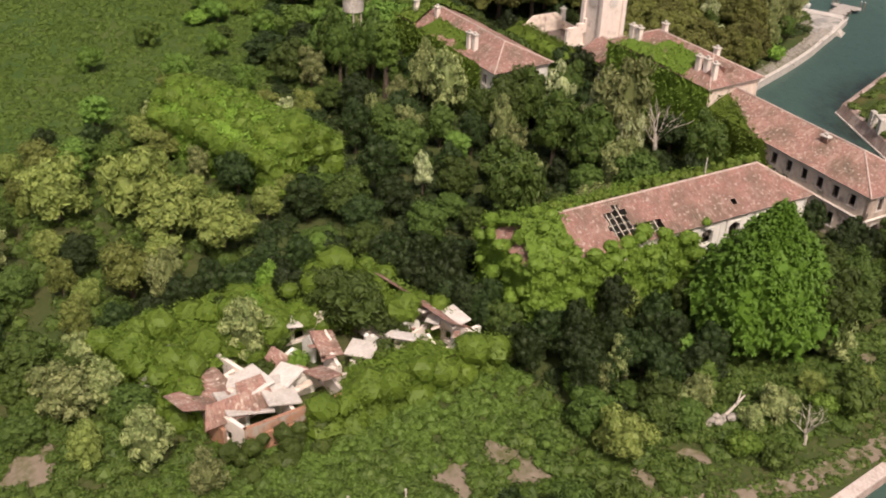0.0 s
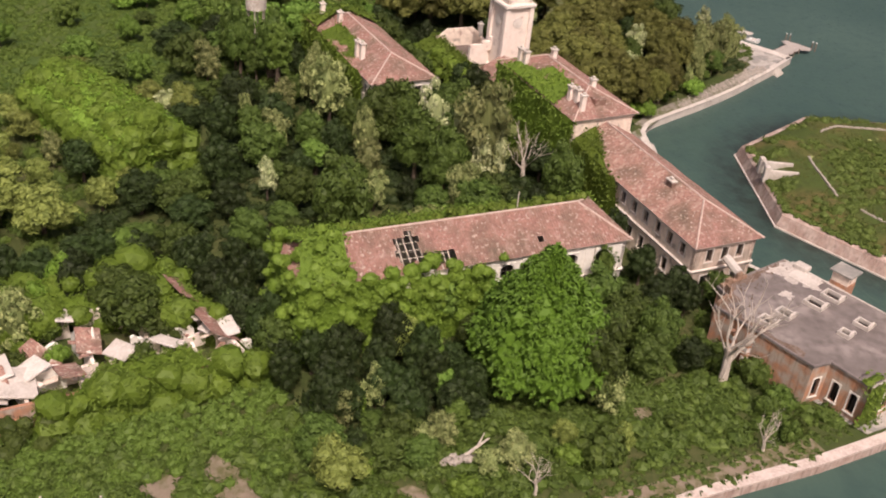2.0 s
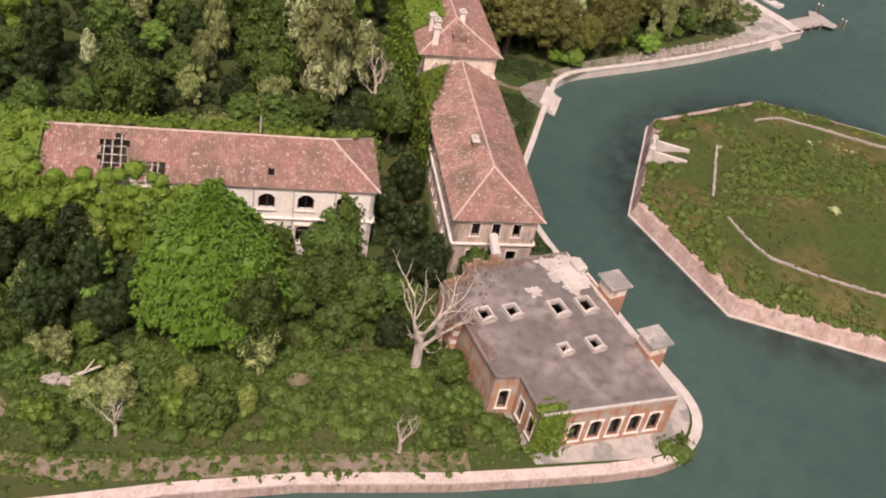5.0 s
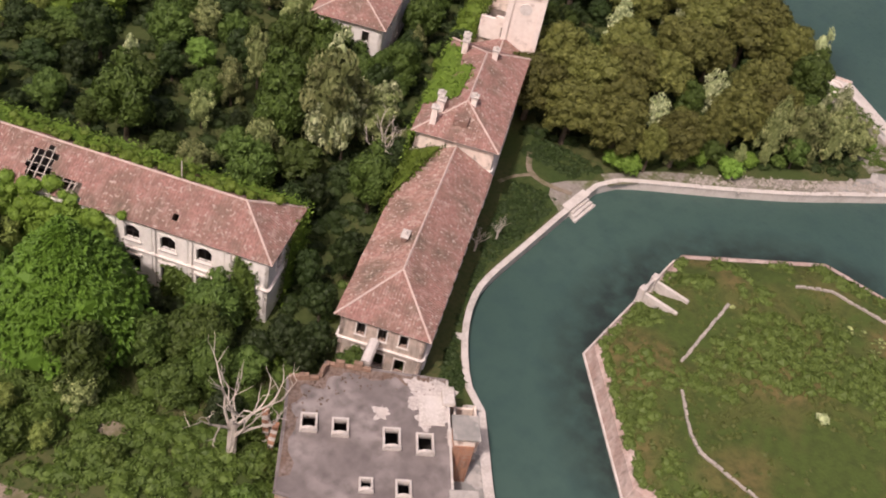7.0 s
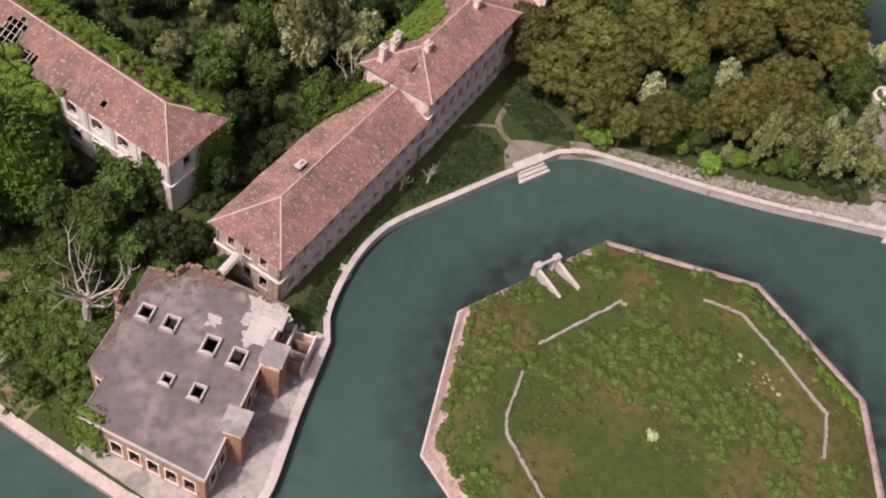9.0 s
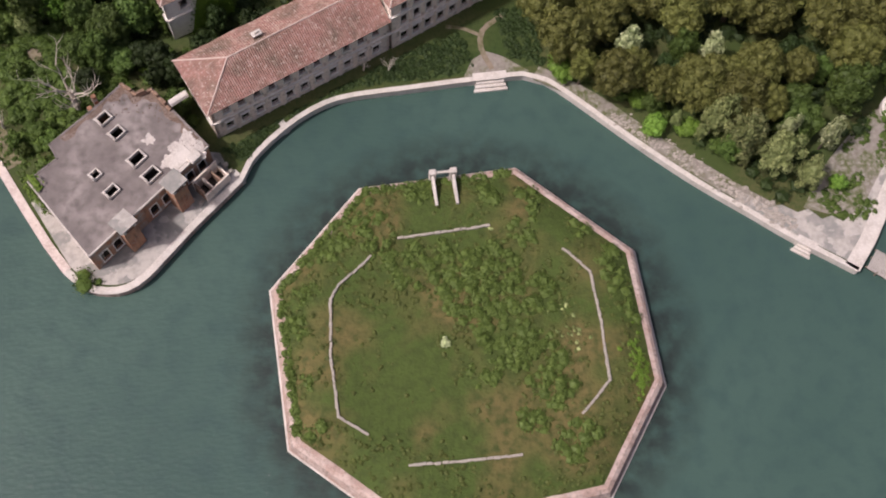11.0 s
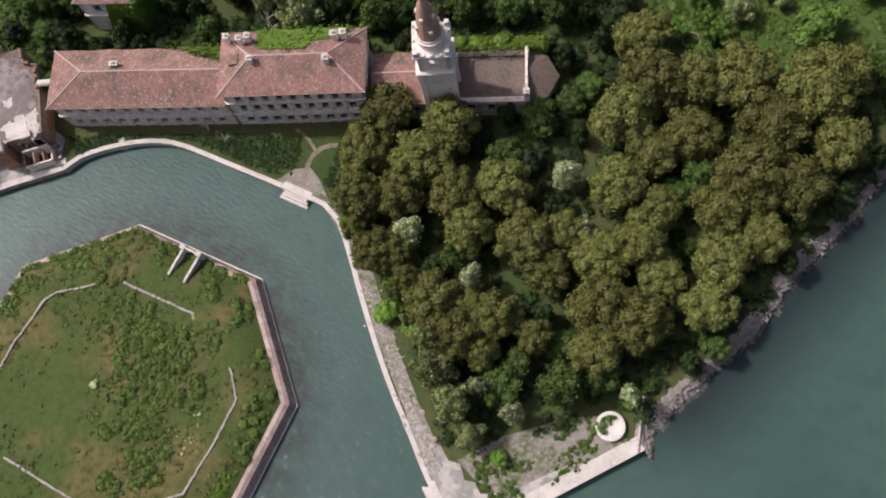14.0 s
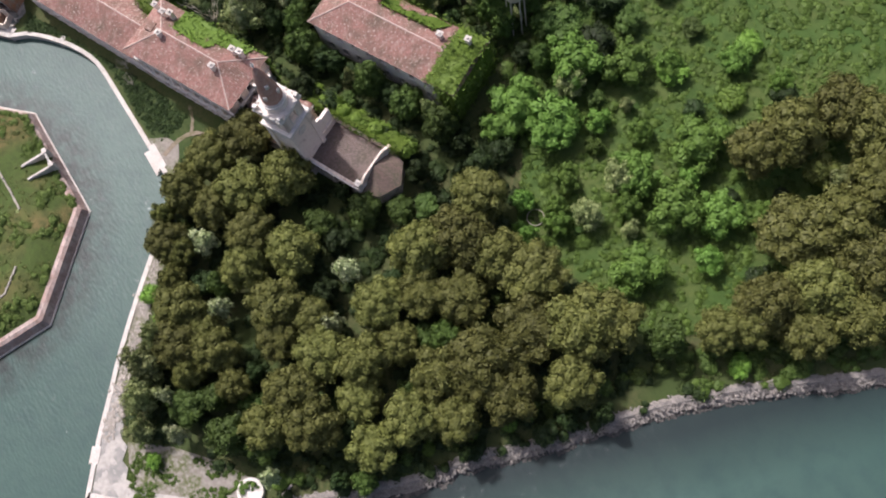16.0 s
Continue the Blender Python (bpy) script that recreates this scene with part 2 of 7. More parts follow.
def water_material():
    """Lagoon water: teal depth, darker weedy shallows round the fort, fine ripples."""
    m, n, l, p = material("lagoon_water", 0.42, 0.0, 0.36)
    p.inputs["IOR"].default_value = 1.33
    base = mix_rgb(n, l, noise_tex(n, l, 0.018, 3.0, 0.35, 0.7), (0.042, 0.084, 0.071), (0.062, 0.112, 0.092))
    base = mix_rgb(n, l, noise_tex(n, l, 0.3, 5.0, 0.45, 0.85), base, (0.037, 0.074, 0.068))
    geo, off, far = n.new("ShaderNodeNewGeometry"), n.new("ShaderNodeVectorMath"), n.new("ShaderNodeVectorMath")
    off.operation, far.operation = "SUBTRACT", "LENGTH"
    off.inputs[1].default_value = (1.5, 4.5, 0.0)
    l.new(geo.outputs["Position"], off.inputs[0])
    l.new(off.outputs["Vector"], far.inputs[0])
    ring = n.new("ShaderNodeMapRange")
    for key, val in (("From Min", 30.0), ("From Max", 36.5), ("To Min", 0.85), ("To Max", 0.0)):
        ring.inputs[key].default_value = val
    l.new(far.outputs["Value"], ring.inputs["Value"])
    patchy = n.new("ShaderNodeMath")
    patchy.operation = "MULTIPLY"
    l.new(ring.outputs[0], patchy.inputs[0])
    l.new(noise_tex(n, l, 0.35, 4.0, 0.25, 0.6), patchy.inputs[1])
    base = mix_rgb(n, l, patchy.outputs[0], base, (0.020, 0.026, 0.024))
    # band along the rough eastern shore, colour darkened for weed and tree shadow
    across, sep = n.new("ShaderNodeVectorMath"), n.new("ShaderNodeSeparateXYZ")
    across.operation = "DOT_PRODUCT"
    across.inputs[1].default_value = (0.949, -0.316, 0.0)
    l.new(geo.outputs["Position"], across.inputs[0])
    l.new(geo.outputs["Position"], sep.inputs[0])
    weed_and_shadow = None
    for src, a, b, c, d in ((across.outputs["Value"], 56.0, 62.0, 0.0, 1.0), (across.outputs["Value"], 69.5, 80.0, 0.85, 0.0), (sep.outputs["Y"], 30.0, 42.0, 0.0, 1.0)):
        r = n.new("ShaderNodeMapRange")
        for key, val in (("From Min", a), ("From Max", b), ("To Min", c), ("To Max", d)):
            r.inputs[key].default_value = val
        l.new(src, r.inputs["Value"])
        if weed_and_shadow is None:
            weed_and_shadow = r.outputs[0]
        else:
            k = n.new("ShaderNodeMath")
            k.operation = "MULTIPLY"
            l.new(weed_and_shadow, k.inputs[0])
            l.new(r.outputs[0], k.inputs[1])
            weed_and_shadow = k.outputs[0]
    l.new(mix_rgb(n, l, weed_and_shadow, base, (0.016, 0.024, 0.026)), p.inputs["Base Color"])
    bump(n, l, p, noise_tex(n, l, 0.8, 7.0, 0.0, 1.0, (1.0, 2.2, 1.0)), 0.2, 0.35)
    # a few steep wavelets with a clear gloss of their own
    chop = noise_tex(n, l, 0.9, 3.0, 0.58, 0.68, (2.0, 0.8, 1.0))
    gloss, tilt = n.new("ShaderNodeMath"), n.new("ShaderNodeBump")
    gloss.operation = "MULTIPLY"
    gloss.inputs[1].default_value = 0.95
    l.new(chop, gloss.inputs[0])
    l.new(gloss.outputs[0], p.inputs["Coat Weight"])
    p.inputs["Coat Roughness"].default_value = 0.10
    p.inputs["Coat IOR"].default_value = 1.33
    tilt.inputs["Strength"].default_value, tilt.inputs["Distance"].default_value = 0.34, 0.3
    l.new(noise_tex(n, l, 1.6, 4.0, 0.2, 0.8, (2.0, 0.8, 1.0)), tilt.inputs["Height"])
    l.new(tilt.outputs[0], p.inputs["Coat Normal"])
    return m


WATER = water_material()

# ---- building blocks ----


def mesh_object(name, verts, faces, mat, parent=None, smooth=False, label=""):
    me = bpy.data.meshes.new(name)
    me.from_pydata([tuple(v) for v in verts], [], [tuple(f) for f in faces])
    me.materials.append(mat)
    if smooth:
        me.shade_smooth()
    me.update()
    ob = new(name, me)
    if parent:
        ob.parent = parent
    return tagged(ob, label=label)


def part(name, bm, mat, parent, label=""):
    """A bmesh as one mesh object under a thing or a part."""
    me = bpy.data.meshes.new(name)
    bm.to_mesh(me)
    bm.free()
    me.materials.append(mat)
    ob = new(name, me)
    if parent:
        ob.parent = parent
    return tagged(ob, label=label)


def thing(name, m, label, category, group="", kind=""):
    ob = new(name)
    ob.empty_display_size = 0.5
    ob.matrix_basis = m
    return tagged(ob, label, category, group, kind)


def box(bm, x0, x1, y0, y1, z0, z1, bevel=0.0, m=None):
    r = bmesh.ops.create_cube(bm, size=1.0, matrix=Matrix.Translation(((x0 + x1) / 2, (y0 + y1) / 2, (z0 + z1) / 2)) @ Matrix.Diagonal((x1 - x0, y1 - y0, z1 - z0, 1)))
    if bevel:
        edges = list({e for v in r["verts"] for e in v.link_edges})
        r = bmesh.ops.bevel(bm, geom=edges, offset=bevel, segments=1, affect="EDGES")
    if m is not None:
        bmesh.ops.transform(bm, matrix=m, verts=r["verts"])


def box_part(name, dims, mat, parent, bevel=0.03, label="", m=None):
    bm = bmesh.new()
    box(bm, *dims, bevel=bevel, m=m)
    return part(name, bm, mat, parent, label)


def prism(bm, ring, z0, z1, inset=0.0):
    """A closed upright block over a ring of plan points; inset draws the top in."""
    cx, cy = sum(p[0] for p in ring) / len(ring), sum(p[1] for p in ring) / len(ring)
    low = [bm.verts.new((x, y, z0)) for x, y in ring]
    top = [bm.verts.new((x + (cx - x) * inset, y + (cy - y) * inset, z1)) for x, y in ring]
    n = len(ring)
    for i in range(n):
        bm.faces.new((low[i], low[(i + 1) % n], top[(i + 1) % n], top[i]))
    bm.faces.new(top)
    bm.faces.new(low[::-1])


def jagged(bm, w, thick, z0, heights):
    """A broken wall, w long, whose top runs through the given heights."""
    n = len(heights) - 1
    cols = []
    for k, hgt in enumerate(heights):
        x = -w / 2 + k * w / n
        cols.append([bm.verts.new((x, y, z)) for y, z in ((-thick / 2, z0), (thick / 2, z0), (thick / 2, hgt), (-thick / 2, hgt - 0.05))])
    for c0, c1 in zip(cols, cols[1:]):
        for k in range(4):
            bm.faces.new((c0[k], c1[k], c1[(k + 1) % 4], c0[(k + 1) % 4]))
    bm.faces.new(cols[0])
    bm.faces.new(cols[-1][::-1])


def circle(cx, cy, r, n, turn=0.0):
    return [(cx + r * math.cos(turn + 2 * math.pi * i / n), cy + r * math.sin(turn + 2 * math.pi * i / n)) for i in range(n)]


def tube(bm, points, radii, sides=6):
    """A tapered limb through points."""
    rings = []
    for i, p in enumerate(points):
        p = Vector(p)
        a = Vector(points[max(i - 1, 0)])
        b = Vector(points[min(i + 1, len(points) - 1)])
        q = (b - a).to_track_quat("Z", "Y")
        rings.append([bm.verts.new(p + q @ Vector((radii[i] * math.cos(k * 2 * math.pi / sides), radii[i] * math.sin(k * 2 * math.pi / sides), 0))) for k in range(sides)])
    for r0, r1 in zip(rings, rings[1:]):
        for k in range(sides):
            bm.faces.new((r0[k], r0[(k + 1) % sides], r1[(k + 1) % sides], r1[k]))
    bm.faces.new(rings[-1])
    bm.faces.new(rings[0][::-1])


def ribbon(name, line, left, right, z, depth, mat, closed=False, **tags):
    """A band of stone along a plan line, from left to right of it, with its top at z."""
    pts = [Vector((x, y)) for x, y in line]
    n = len(pts)
    sides = []
    for i in range(n):
        a = pts[(i - 1) % n] if closed or i else pts[i]
        b = pts[(i + 1) % n] if closed or i < n - 1 else pts[i]
        d = (b - a).normalized()
        sides.append(Vector((-d.y, d.x)))
    verts, faces = [], []
    for p, s in zip(pts, sides):
        for off, h in ((left, z), (right, z), (right, z - depth), (left, z - depth)):
            q = p + s * off
            verts.append((q.x, q.y, h))
    for i in range(n if closed else n - 1):
        j = (i + 1) % n
        for k in range(4):
            k2 = (k + 1) % 4
            faces.append((4 * i + k, 4 * i + k2, 4 * j + k2, 4 * j + k))
    if not closed:
        faces += [(3, 2, 1, 0), (4 * n - 4, 4 * n - 3, 4 * n - 2, 4 * n - 1)]
    ob = mesh_object(name, verts, faces, mat)
    return tagged(ob, **tags)


def smooth_line(points, step=1.5):
    """A rounded plan line through points."""
    out = []
    n = len(points)
    for i in range(n - 1):
        p0, p1, p2, p3 = (Vector(points[min(max(k, 0), n - 1)]) for k in (i - 1, i, i + 1, i + 2))
        m = max(1, int((p2 - p1).length / step))
        for k in range(m):
            t = k / m
            q = 0.5 * (2 * p1 + (p2 - p0) * t + (2 * p0 - 5 * p1 + 4 * p2 - p3) * t * t + (3 * p1 - p0 - 3 * p2 + p3) * t ** 3)
            out.append((q.x, q.y))
    return out + [tuple(points[-1])]


def inside(x, y, poly):
    hit = False
    for (x0, y0), (x1, y1) in zip(poly, poly[1:] + poly[:1]):
        if (y0 > y) != (y1 > y) and x < x0 + (y - y0) * (x1 - x0) / (y1 - y0):
            hit = not hit
    return hit


# leaves

def ico(sub):
    bm = bmesh.new()
    bmesh.ops.create_icosphere(bm, subdivisions=sub, radius=1.0)
    v = np.array([p.co[:] for p in bm.verts])
    f = np.array([[p.index for p in q.verts] for q in bm.faces])
    bm.free()
    return v, f


ICO0, ICO1 = ico(1), ico(2)


def cards(rng, centres, normals, size, long=1.5):
    """Small folded leaves (two triangles each) near given places."""
    n = len(centres)
    t = np.cross(normals, rng.normal(size=(n, 3)))
    t /= np.linalg.norm(t, axis=1)[:, None] + 1e-9
    b = np.cross(normals, t)
    s = (size * rng.uniform(0.6, 1.3, n))[:, None]
    droop = normals * s * 0.25
    v = np.stack([centres + t * s * long, centres + b * s * 0.7 + droop, centres - t * s * long, centres - b * s * 0.7 + droop], 1).reshape(-1, 3)
    f = np.arange(4 * n).reshape(n, 4)
    return v, f.tolist()


class Leaves:
    """Collects lumps and leaves of one crown."""

    def __init__(self, seed):
        self.rng, self.v, self.f, self.count = np.random.default_rng(seed), [], [], 0

    def add(self, v, f):
        self.v.append(v)
        self.f += [tuple(i + self.count for i in q) for q in f]
        self.count += len(v)

    def lump(self, c, r, density, leaf, ball=ICO1, core=0.8, spread=0.36, floor=-0.6, others=()):
        """A lobe of foliage at c: an uneven core under a coat of leaves."""
        rng = self.rng
        c, r = np.asarray(c, float), np.broadcast_to(np.asarray(r, float), 3)
        if core:
            v = ball[0] * (1 + rng.normal(0, 0.10, (len(ball[0]), 1)))
            self.add(v * r * core + c, ball[1].tolist())
        n = int(density * 4 * math.pi * float(np.mean(r)) ** 2)
        d = rng.normal(size=(n, 3))
        d /= np.linalg.norm(d, axis=1)[:, None]
        d = d[d[:, 2] > floor]
        p = c + d * r * rng.uniform(0.78, 1.14, (len(d), 1))
        keep = np.ones(len(p), bool)
        for oc, orad in others:
            keep &= (((p - oc) / orad) ** 2).sum(1) > 0.72
        p, d = p[keep], d[keep]
        if len(p):
            nn = d + rng.normal(0, spread, d.shape)
            nn /= np.linalg.norm(nn, axis=1)[:, None]
            self.add(*cards(rng, p, nn, leaf))

    def object(self, name, mat, parent=None, label=""):
        return mesh_object(name, np.concatenate(self.v), self.f, mat, parent, label=label)


def tree_prototype(seed, name, label, category, mat, R, H, tall=0.8, lobes=26, lobe=0.36, density=7.0, leaf=0.26, core=0.8, ragged=0.12, bark=None, low=-0.35, ball=ICO1):
    """A tree at the origin: crown of lobes with radius R, top at height H."""
    rng = np.random.default_rng(seed)
    root = thing(name, pose(0, 0, 0), label, category)
    cz = H - R * tall
    spots = []
    for i in range(lobes):
        a = i * 2.39996 + rng.uniform(-0.4, 0.4)
        h = 1 - (1 - low) * (i + 0.5) / lobes
        w = math.sqrt(max(0.0, 1 - h * h)) if h > 0 else 1 - 0.25 * abs(h)
        k = (0.66 + rng.uniform(-ragged, ragged))
        c = np.array([math.cos(a) * w * R * k, math.sin(a) * w * R * k, cz + h * R * tall * k])
        spots.append((c, R * lobe * rng.uniform(0.75, 1.25) * np.array([1, 1, 0.85])))
    lv = Leaves(seed)
    lv.lump((0, 0, cz), np.array([R * 0.62, R * 0.62, R * 0.62 * tall]), 0, leaf, core=1.0 if core else 0.0)
    for i, (c, r) in enumerate(spots):
        lv.lump(c, r, density, leaf, ball=ball, core=core, others=[s for j, s in enumerate(spots) if j != i and np.linalg.norm(s[0] - c) < (s[1] + r).max()])
    lv.object("crown", mat, root)
    bm = bmesh.new()
    lean = rng.uniform(-0.4, 0.4, 2)
    tr = 0.035 * H
    tube(bm, [(0, 0, -0.3), (lean[0] * 0.4, lean[1] * 0.4, cz * 0.4), (lean[0], lean[1], cz)], [tr * 1.25, tr * 0.9, tr * 0.55], 7)
    for i in range(5):
        a = i * 1.257 + rng.uniform(-0.3, 0.3)
        e = R * 0.6
        tube(bm, [(lean[0] * 0.6, lean[1] * 0.6, cz * 0.55), (math.cos(a) * e * 0.5, math.sin(a) * e * 0.5, cz * 0.85), (math.cos(a) * e, math.sin(a) * e, cz + R * 0.15)], [tr * 0.5, tr * 0.35, tr * 0.15], 5)
    part("trunk", bm, bark or BARK, root)
    return root


def chestnut(m, H, R):
    """A tall egg-shaped chestnut: tiers of boughs that end in drooping fans of long leaflets."""
    root = thing("chestnut_tree", m, "tall bright green chestnut tree beside the white building", "tree")
    lv = Leaves(220)
    rng = lv.rng
    boughs, up = 210, np.array([0, 0, 1.0])
    for i in range(boughs):
        t = ((i + 0.5) / boughs) ** 0.85
        r = R * min(1.0, (t / 0.2) ** 0.5 + 0.25) * max(0.06, 1 - max(0.0, (t - 0.2) / 0.8) ** 1.5)
        a = i * 2.39996 + rng.uniform(-0.3, 0.3)
        out = np.array([math.cos(a), math.sin(a), 0])
        c = out * r * rng.uniform(0.74, 0.95) + up * (0.13 * H + 0.85 * H * t)
        w = 0.9 + 0.055 * r * R / 2
        lv.lump(c - out * 0.5 * w - up * 0.2, (w, w, w * 0.7), 0, 0.2, ball=ICO0, core=0.85)
        n = 15
        d = out + rng.normal(0, 0.62, (n, 3)) + up * rng.uniform(0.0, 0.7, (n, 1))
        d /= np.linalg.norm(d, axis=1)[:, None]
        tips = c - out * 0.5 * w + d * w * rng.uniform(0.7, 1.0, (n, 1))
        for k in range(6):
            turn = rng.normal(0, 1.0, (n, 3))
            e = d * 0.75 + turn * 0.55 - up * 0.12
            e /= np.linalg.norm(e, axis=1)[:, None]
            side = np.cross(e, up + d)
            side /= np.linalg.norm(side, axis=1)[:, None] + 1e-9
            ln = rng.uniform(0.45, 0.8, (n, 1))
            v = np.stack([tips, tips + e * ln * 0.6 + side * ln * 0.24, tips + e * ln - up * ln * 0.25, tips + e * ln * 0.6 - side * ln * 0.24], 1).reshape(-1, 3)
            lv.add(v, np.arange(4 * n).reshape(n, 4).tolist())
    lv.lump((0, 0, H * 0.45), (R * 0.7, R * 0.7, H * 0.32), 0, 0.2, core=1.0)
    lv.object("crown", L_CHEST, root)
    bm = bmesh.new()
    tube(bm, [(0, 0, -0.3), (0.1, 0.1, H * 0.3), (0, 0, H * 0.8)], [0.6, 0.45, 0.12], 8)
    part("trunk", bm, BARK, root)
    for k in range(7):
        a = k * 0.9
        bm = bmesh.new()
        tube(bm, [(0, 0, H * (0.12 + 0.05 * k)), (math.cos(a) * R * 0.4, math.sin(a) * R * 0.4, H * (0.2 + 0.05 * k)), (math.cos(a) * R * 0.72, math.sin(a) * R * 0.72, H * (0.22 + 0.05 * k))], [0.22, 0.15, 0.06], 5)
        part("limb", bm, BARK, root)

# ---- the setting: water, island, quays ----
WEST = [(-131, 156), (-108, 116), (-95.5, 94), (-84.2, 74.9), (-79.4, 67.1), (-73.4, 56.1), (-67.4, 42.1), (-63.6, 34.6), (-59.8, 27.4), (-57.0, 22.9)]
POINT = [(-57.0, 22.9), (-54.3, 20.1), (-51.0, 18.9), (-47.9, 19.0), (-45.0, 20.6), (-41.9, 23.6), (-37.7, 27.8), (-33.5, 31.6), (-30.0, 34.8)]
CANAL = [(-30.0, 34.8), (-28.3, 38.0), (-24.8, 41.4), (-20.4, 44.6), (-15.8, 46.8), (-11.4, 47.7), (-2.4, 48.0), (6.8, 48.3), (12.4, 48.3), (16.9, 48.4), (20.4, 46.9), (24.5, 43.0), (32.7, 34.2), (41.0, 26.0), (49.0, 19.1), (53.3, 15.3), (62.6, 8.1)]
EAST = [(62.6, 8.1), (66.4, 12.3), (82.6, 33.8)]
ROUGH = [(82.6, 33.8), (81.0, 36.6), (81.8, 39.0), (85.8, 49.2), (89.8, 59.5), (92.3, 70.6), (96.3, 81.1), (99.4, 93.2), (102.4, 103.3), (106.7, 114.1), (114.5, 129.8), (122, 145)]
REST = [(140, 190), (130, 250), (60, 290), (-30, 290), (-110, 260), (-145, 200)]
point_line, canal_line = smooth_line(POINT), smooth_line(CANAL, 2.0)
SHORE = WEST[:-1] + point_line[:-1] + canal_line[:-1] + EAST[:-1] + ROUGH + REST
LAND_Z = 1.5

tagged(mesh_object("water", [(-2500, -2500, 0), (2500, -2500, 0), (2500, 2500, 0), (-2500, 2500, 0)], [(0, 1, 2, 3)], WATER), "grey-green rippled lagoon water", "water", kind="structure")

bm = bmesh.new()
low = [bm.verts.new((x, y, -2.0)) for x, y in SHORE]
top = [bm.verts.new((x, y, LAND_Z - 0.05)) for x, y in SHORE]
for i in range(len(SHORE)):
    j = (i + 1) % len(SHORE)
    bm.faces.new((low[i], low[j], top[j], top[i]))
bmesh.ops.triangle_fill(bm, edges=[bm.edges.get((top[i], top[(i + 1) % len(top)])) for i in range(len(top))], use_beauty=True, normal=(0, 0, 1))
tagged(part("ground", bm, SOIL, None), "flat island ground of soil and weeds", "ground", kind="structure")


def quay(name, line, wall_mat, top_mat, width=0.9, label="", **more):
    ribbon(name + "_wall", line, 0.35, -0.12, LAND_Z - 0.12, 3.0, wall_mat, label=label + " wall face", category="quay wall", kind="structure")
    ribbon(name, line, width, -0.25, LAND_Z + 0.12, 0.25, top_mat, label=label + " coping", category="quay", kind="structure")


quay("quay_west", WEST, BRICKWALL, PINKSTONE, 1.1, "pale stone and pink brick quay")
quay("quay_point", point_line, BRICKWALL, STONE, 0.9, "rounded pale stone quay")
quay("quay_canal", canal_line, STONE, STONE, 0.6, "pale stone canal quay")
quay("quay_east", EAST, STONE, STONE, 2.2, "broad pale stone quay")

ribbon("tip_wall", [(81.9, 32.6), (80.6, 36.8), (79.3, 41.2)], 0.16, -0.16, LAND_Z + 0.55, 0.9, PINKSTONE, label="low thin wall closing the landing tip", category="wall", kind="structure")

# trodden strips and paving, a little above the ground
def patch(name, ring, z, mat, label, category):
    bm = bmesh.new()
    prism(bm, ring, z - 0.2, z)
    return tagged(part(name, bm, mat, None), label, category, kind="structure")


def strip(name, line, w, z, mat, label, category="path"):
    return ribbon(name, smooth_line(line, 1.2), w / 2, -w / 2, z, 0.2, mat, label=label, category=category, kind="structure")


patch("pavement_point", [(x + 0.07 * (-46 - x), y + 0.07 * (36 - y)) for x, y in point_line] + [(-33, 40), (-50, 44), (-59, 38), (-61.9, 34.9), (-58.6, 28.4)], LAND_Z + 0.05, PAVING, "cracked grey concrete paving of the point", "pavement")
patch("pavement_jetty", [(7, 48.9), (18, 49.0), (14, 52.3), (11.5, 53.5), (9, 52.2)], LAND_Z + 0.03, GRIT, "pale gravel landing beside the quay", "path")
patch("pavement_tip", [(46.5, 22.2), (53.5, 16.0), (62, 9.6), (65.6, 13.8), (69.8, 19.4), (75.0, 26.4), (73.6, 27.0), (69.0, 21.6), (66.2, 18.0), (64.4, 17.4), (62.6, 16.4), (61.0, 17.6), (59.4, 17.2), (57.6, 19.2), (55.8, 18.8), (53.6, 20.4), (51.6, 20.2), (48.6, 22.8)], LAND_Z + 0.06, PAVING, "pale concrete paving at the landing tip", "pavement")
strip("path_shore", [(-108, 140), (-92, 124), (-85, 115), (-83, 102), (-83.2, 90), (-80.8, 77.5), (-75.2, 65), (-69.2, 52), (-64.3, 41.5)], 2.6, LAND_Z + 0.02, SAND, "trodden sandy shore path with dry grass")
strip("path_garden", [(-93, 112), (-82.3, 107.8), (-74, 103.1), (-70, 100)], 2.2, LAND_Z + 0.03, SAND, "trodden sandy garden path")
strip("path_glade", [(-69, 154), (-74, 152), (-83, 150), (-96, 147)], 1.6, LAND_Z + 0.03, SAND, "trodden sandy path between shrubs")
strip("path_front", [(12, 50), (10.8, 54), (11.5, 57.5), (15.2, 60)], 0.9, LAND_Z + 0.07, SAND, "narrow trodden path through grass")
strip("path_front_branch", [(11.2, 56.5), (8.5, 58.2), (5.5, 59)], 0.6, LAND_Z + 0.09, SAND, "narrow trodden path through grass")
strip("path_canal_east", [(19, 48.6), (27, 42.8), (36, 33.6), (47, 23.6), (55, 17)], 2.6, LAND_Z + 0.05, GRIT, "dusty strip along the canal quay")
patch("clearing_tip", [(57, 19.5), (67, 15.4), (80.2, 33.5), (77, 37), (70, 33), (62, 26)], LAND_Z + 0.02, GRIT, "bare grey gravel clearing with thin grass", "ground")
BARE_SPOTS = [(-79.9, 93.9, 2.4), (-76.7, 87.1, 2.0), (-61.4, 61.5, 2.2), (-78.2, 111.7, 2.8), (-74.8, 107.0, 2.4), (-78.3, 104.3, 2.6), (-75.0, 154.0, 2.8)]


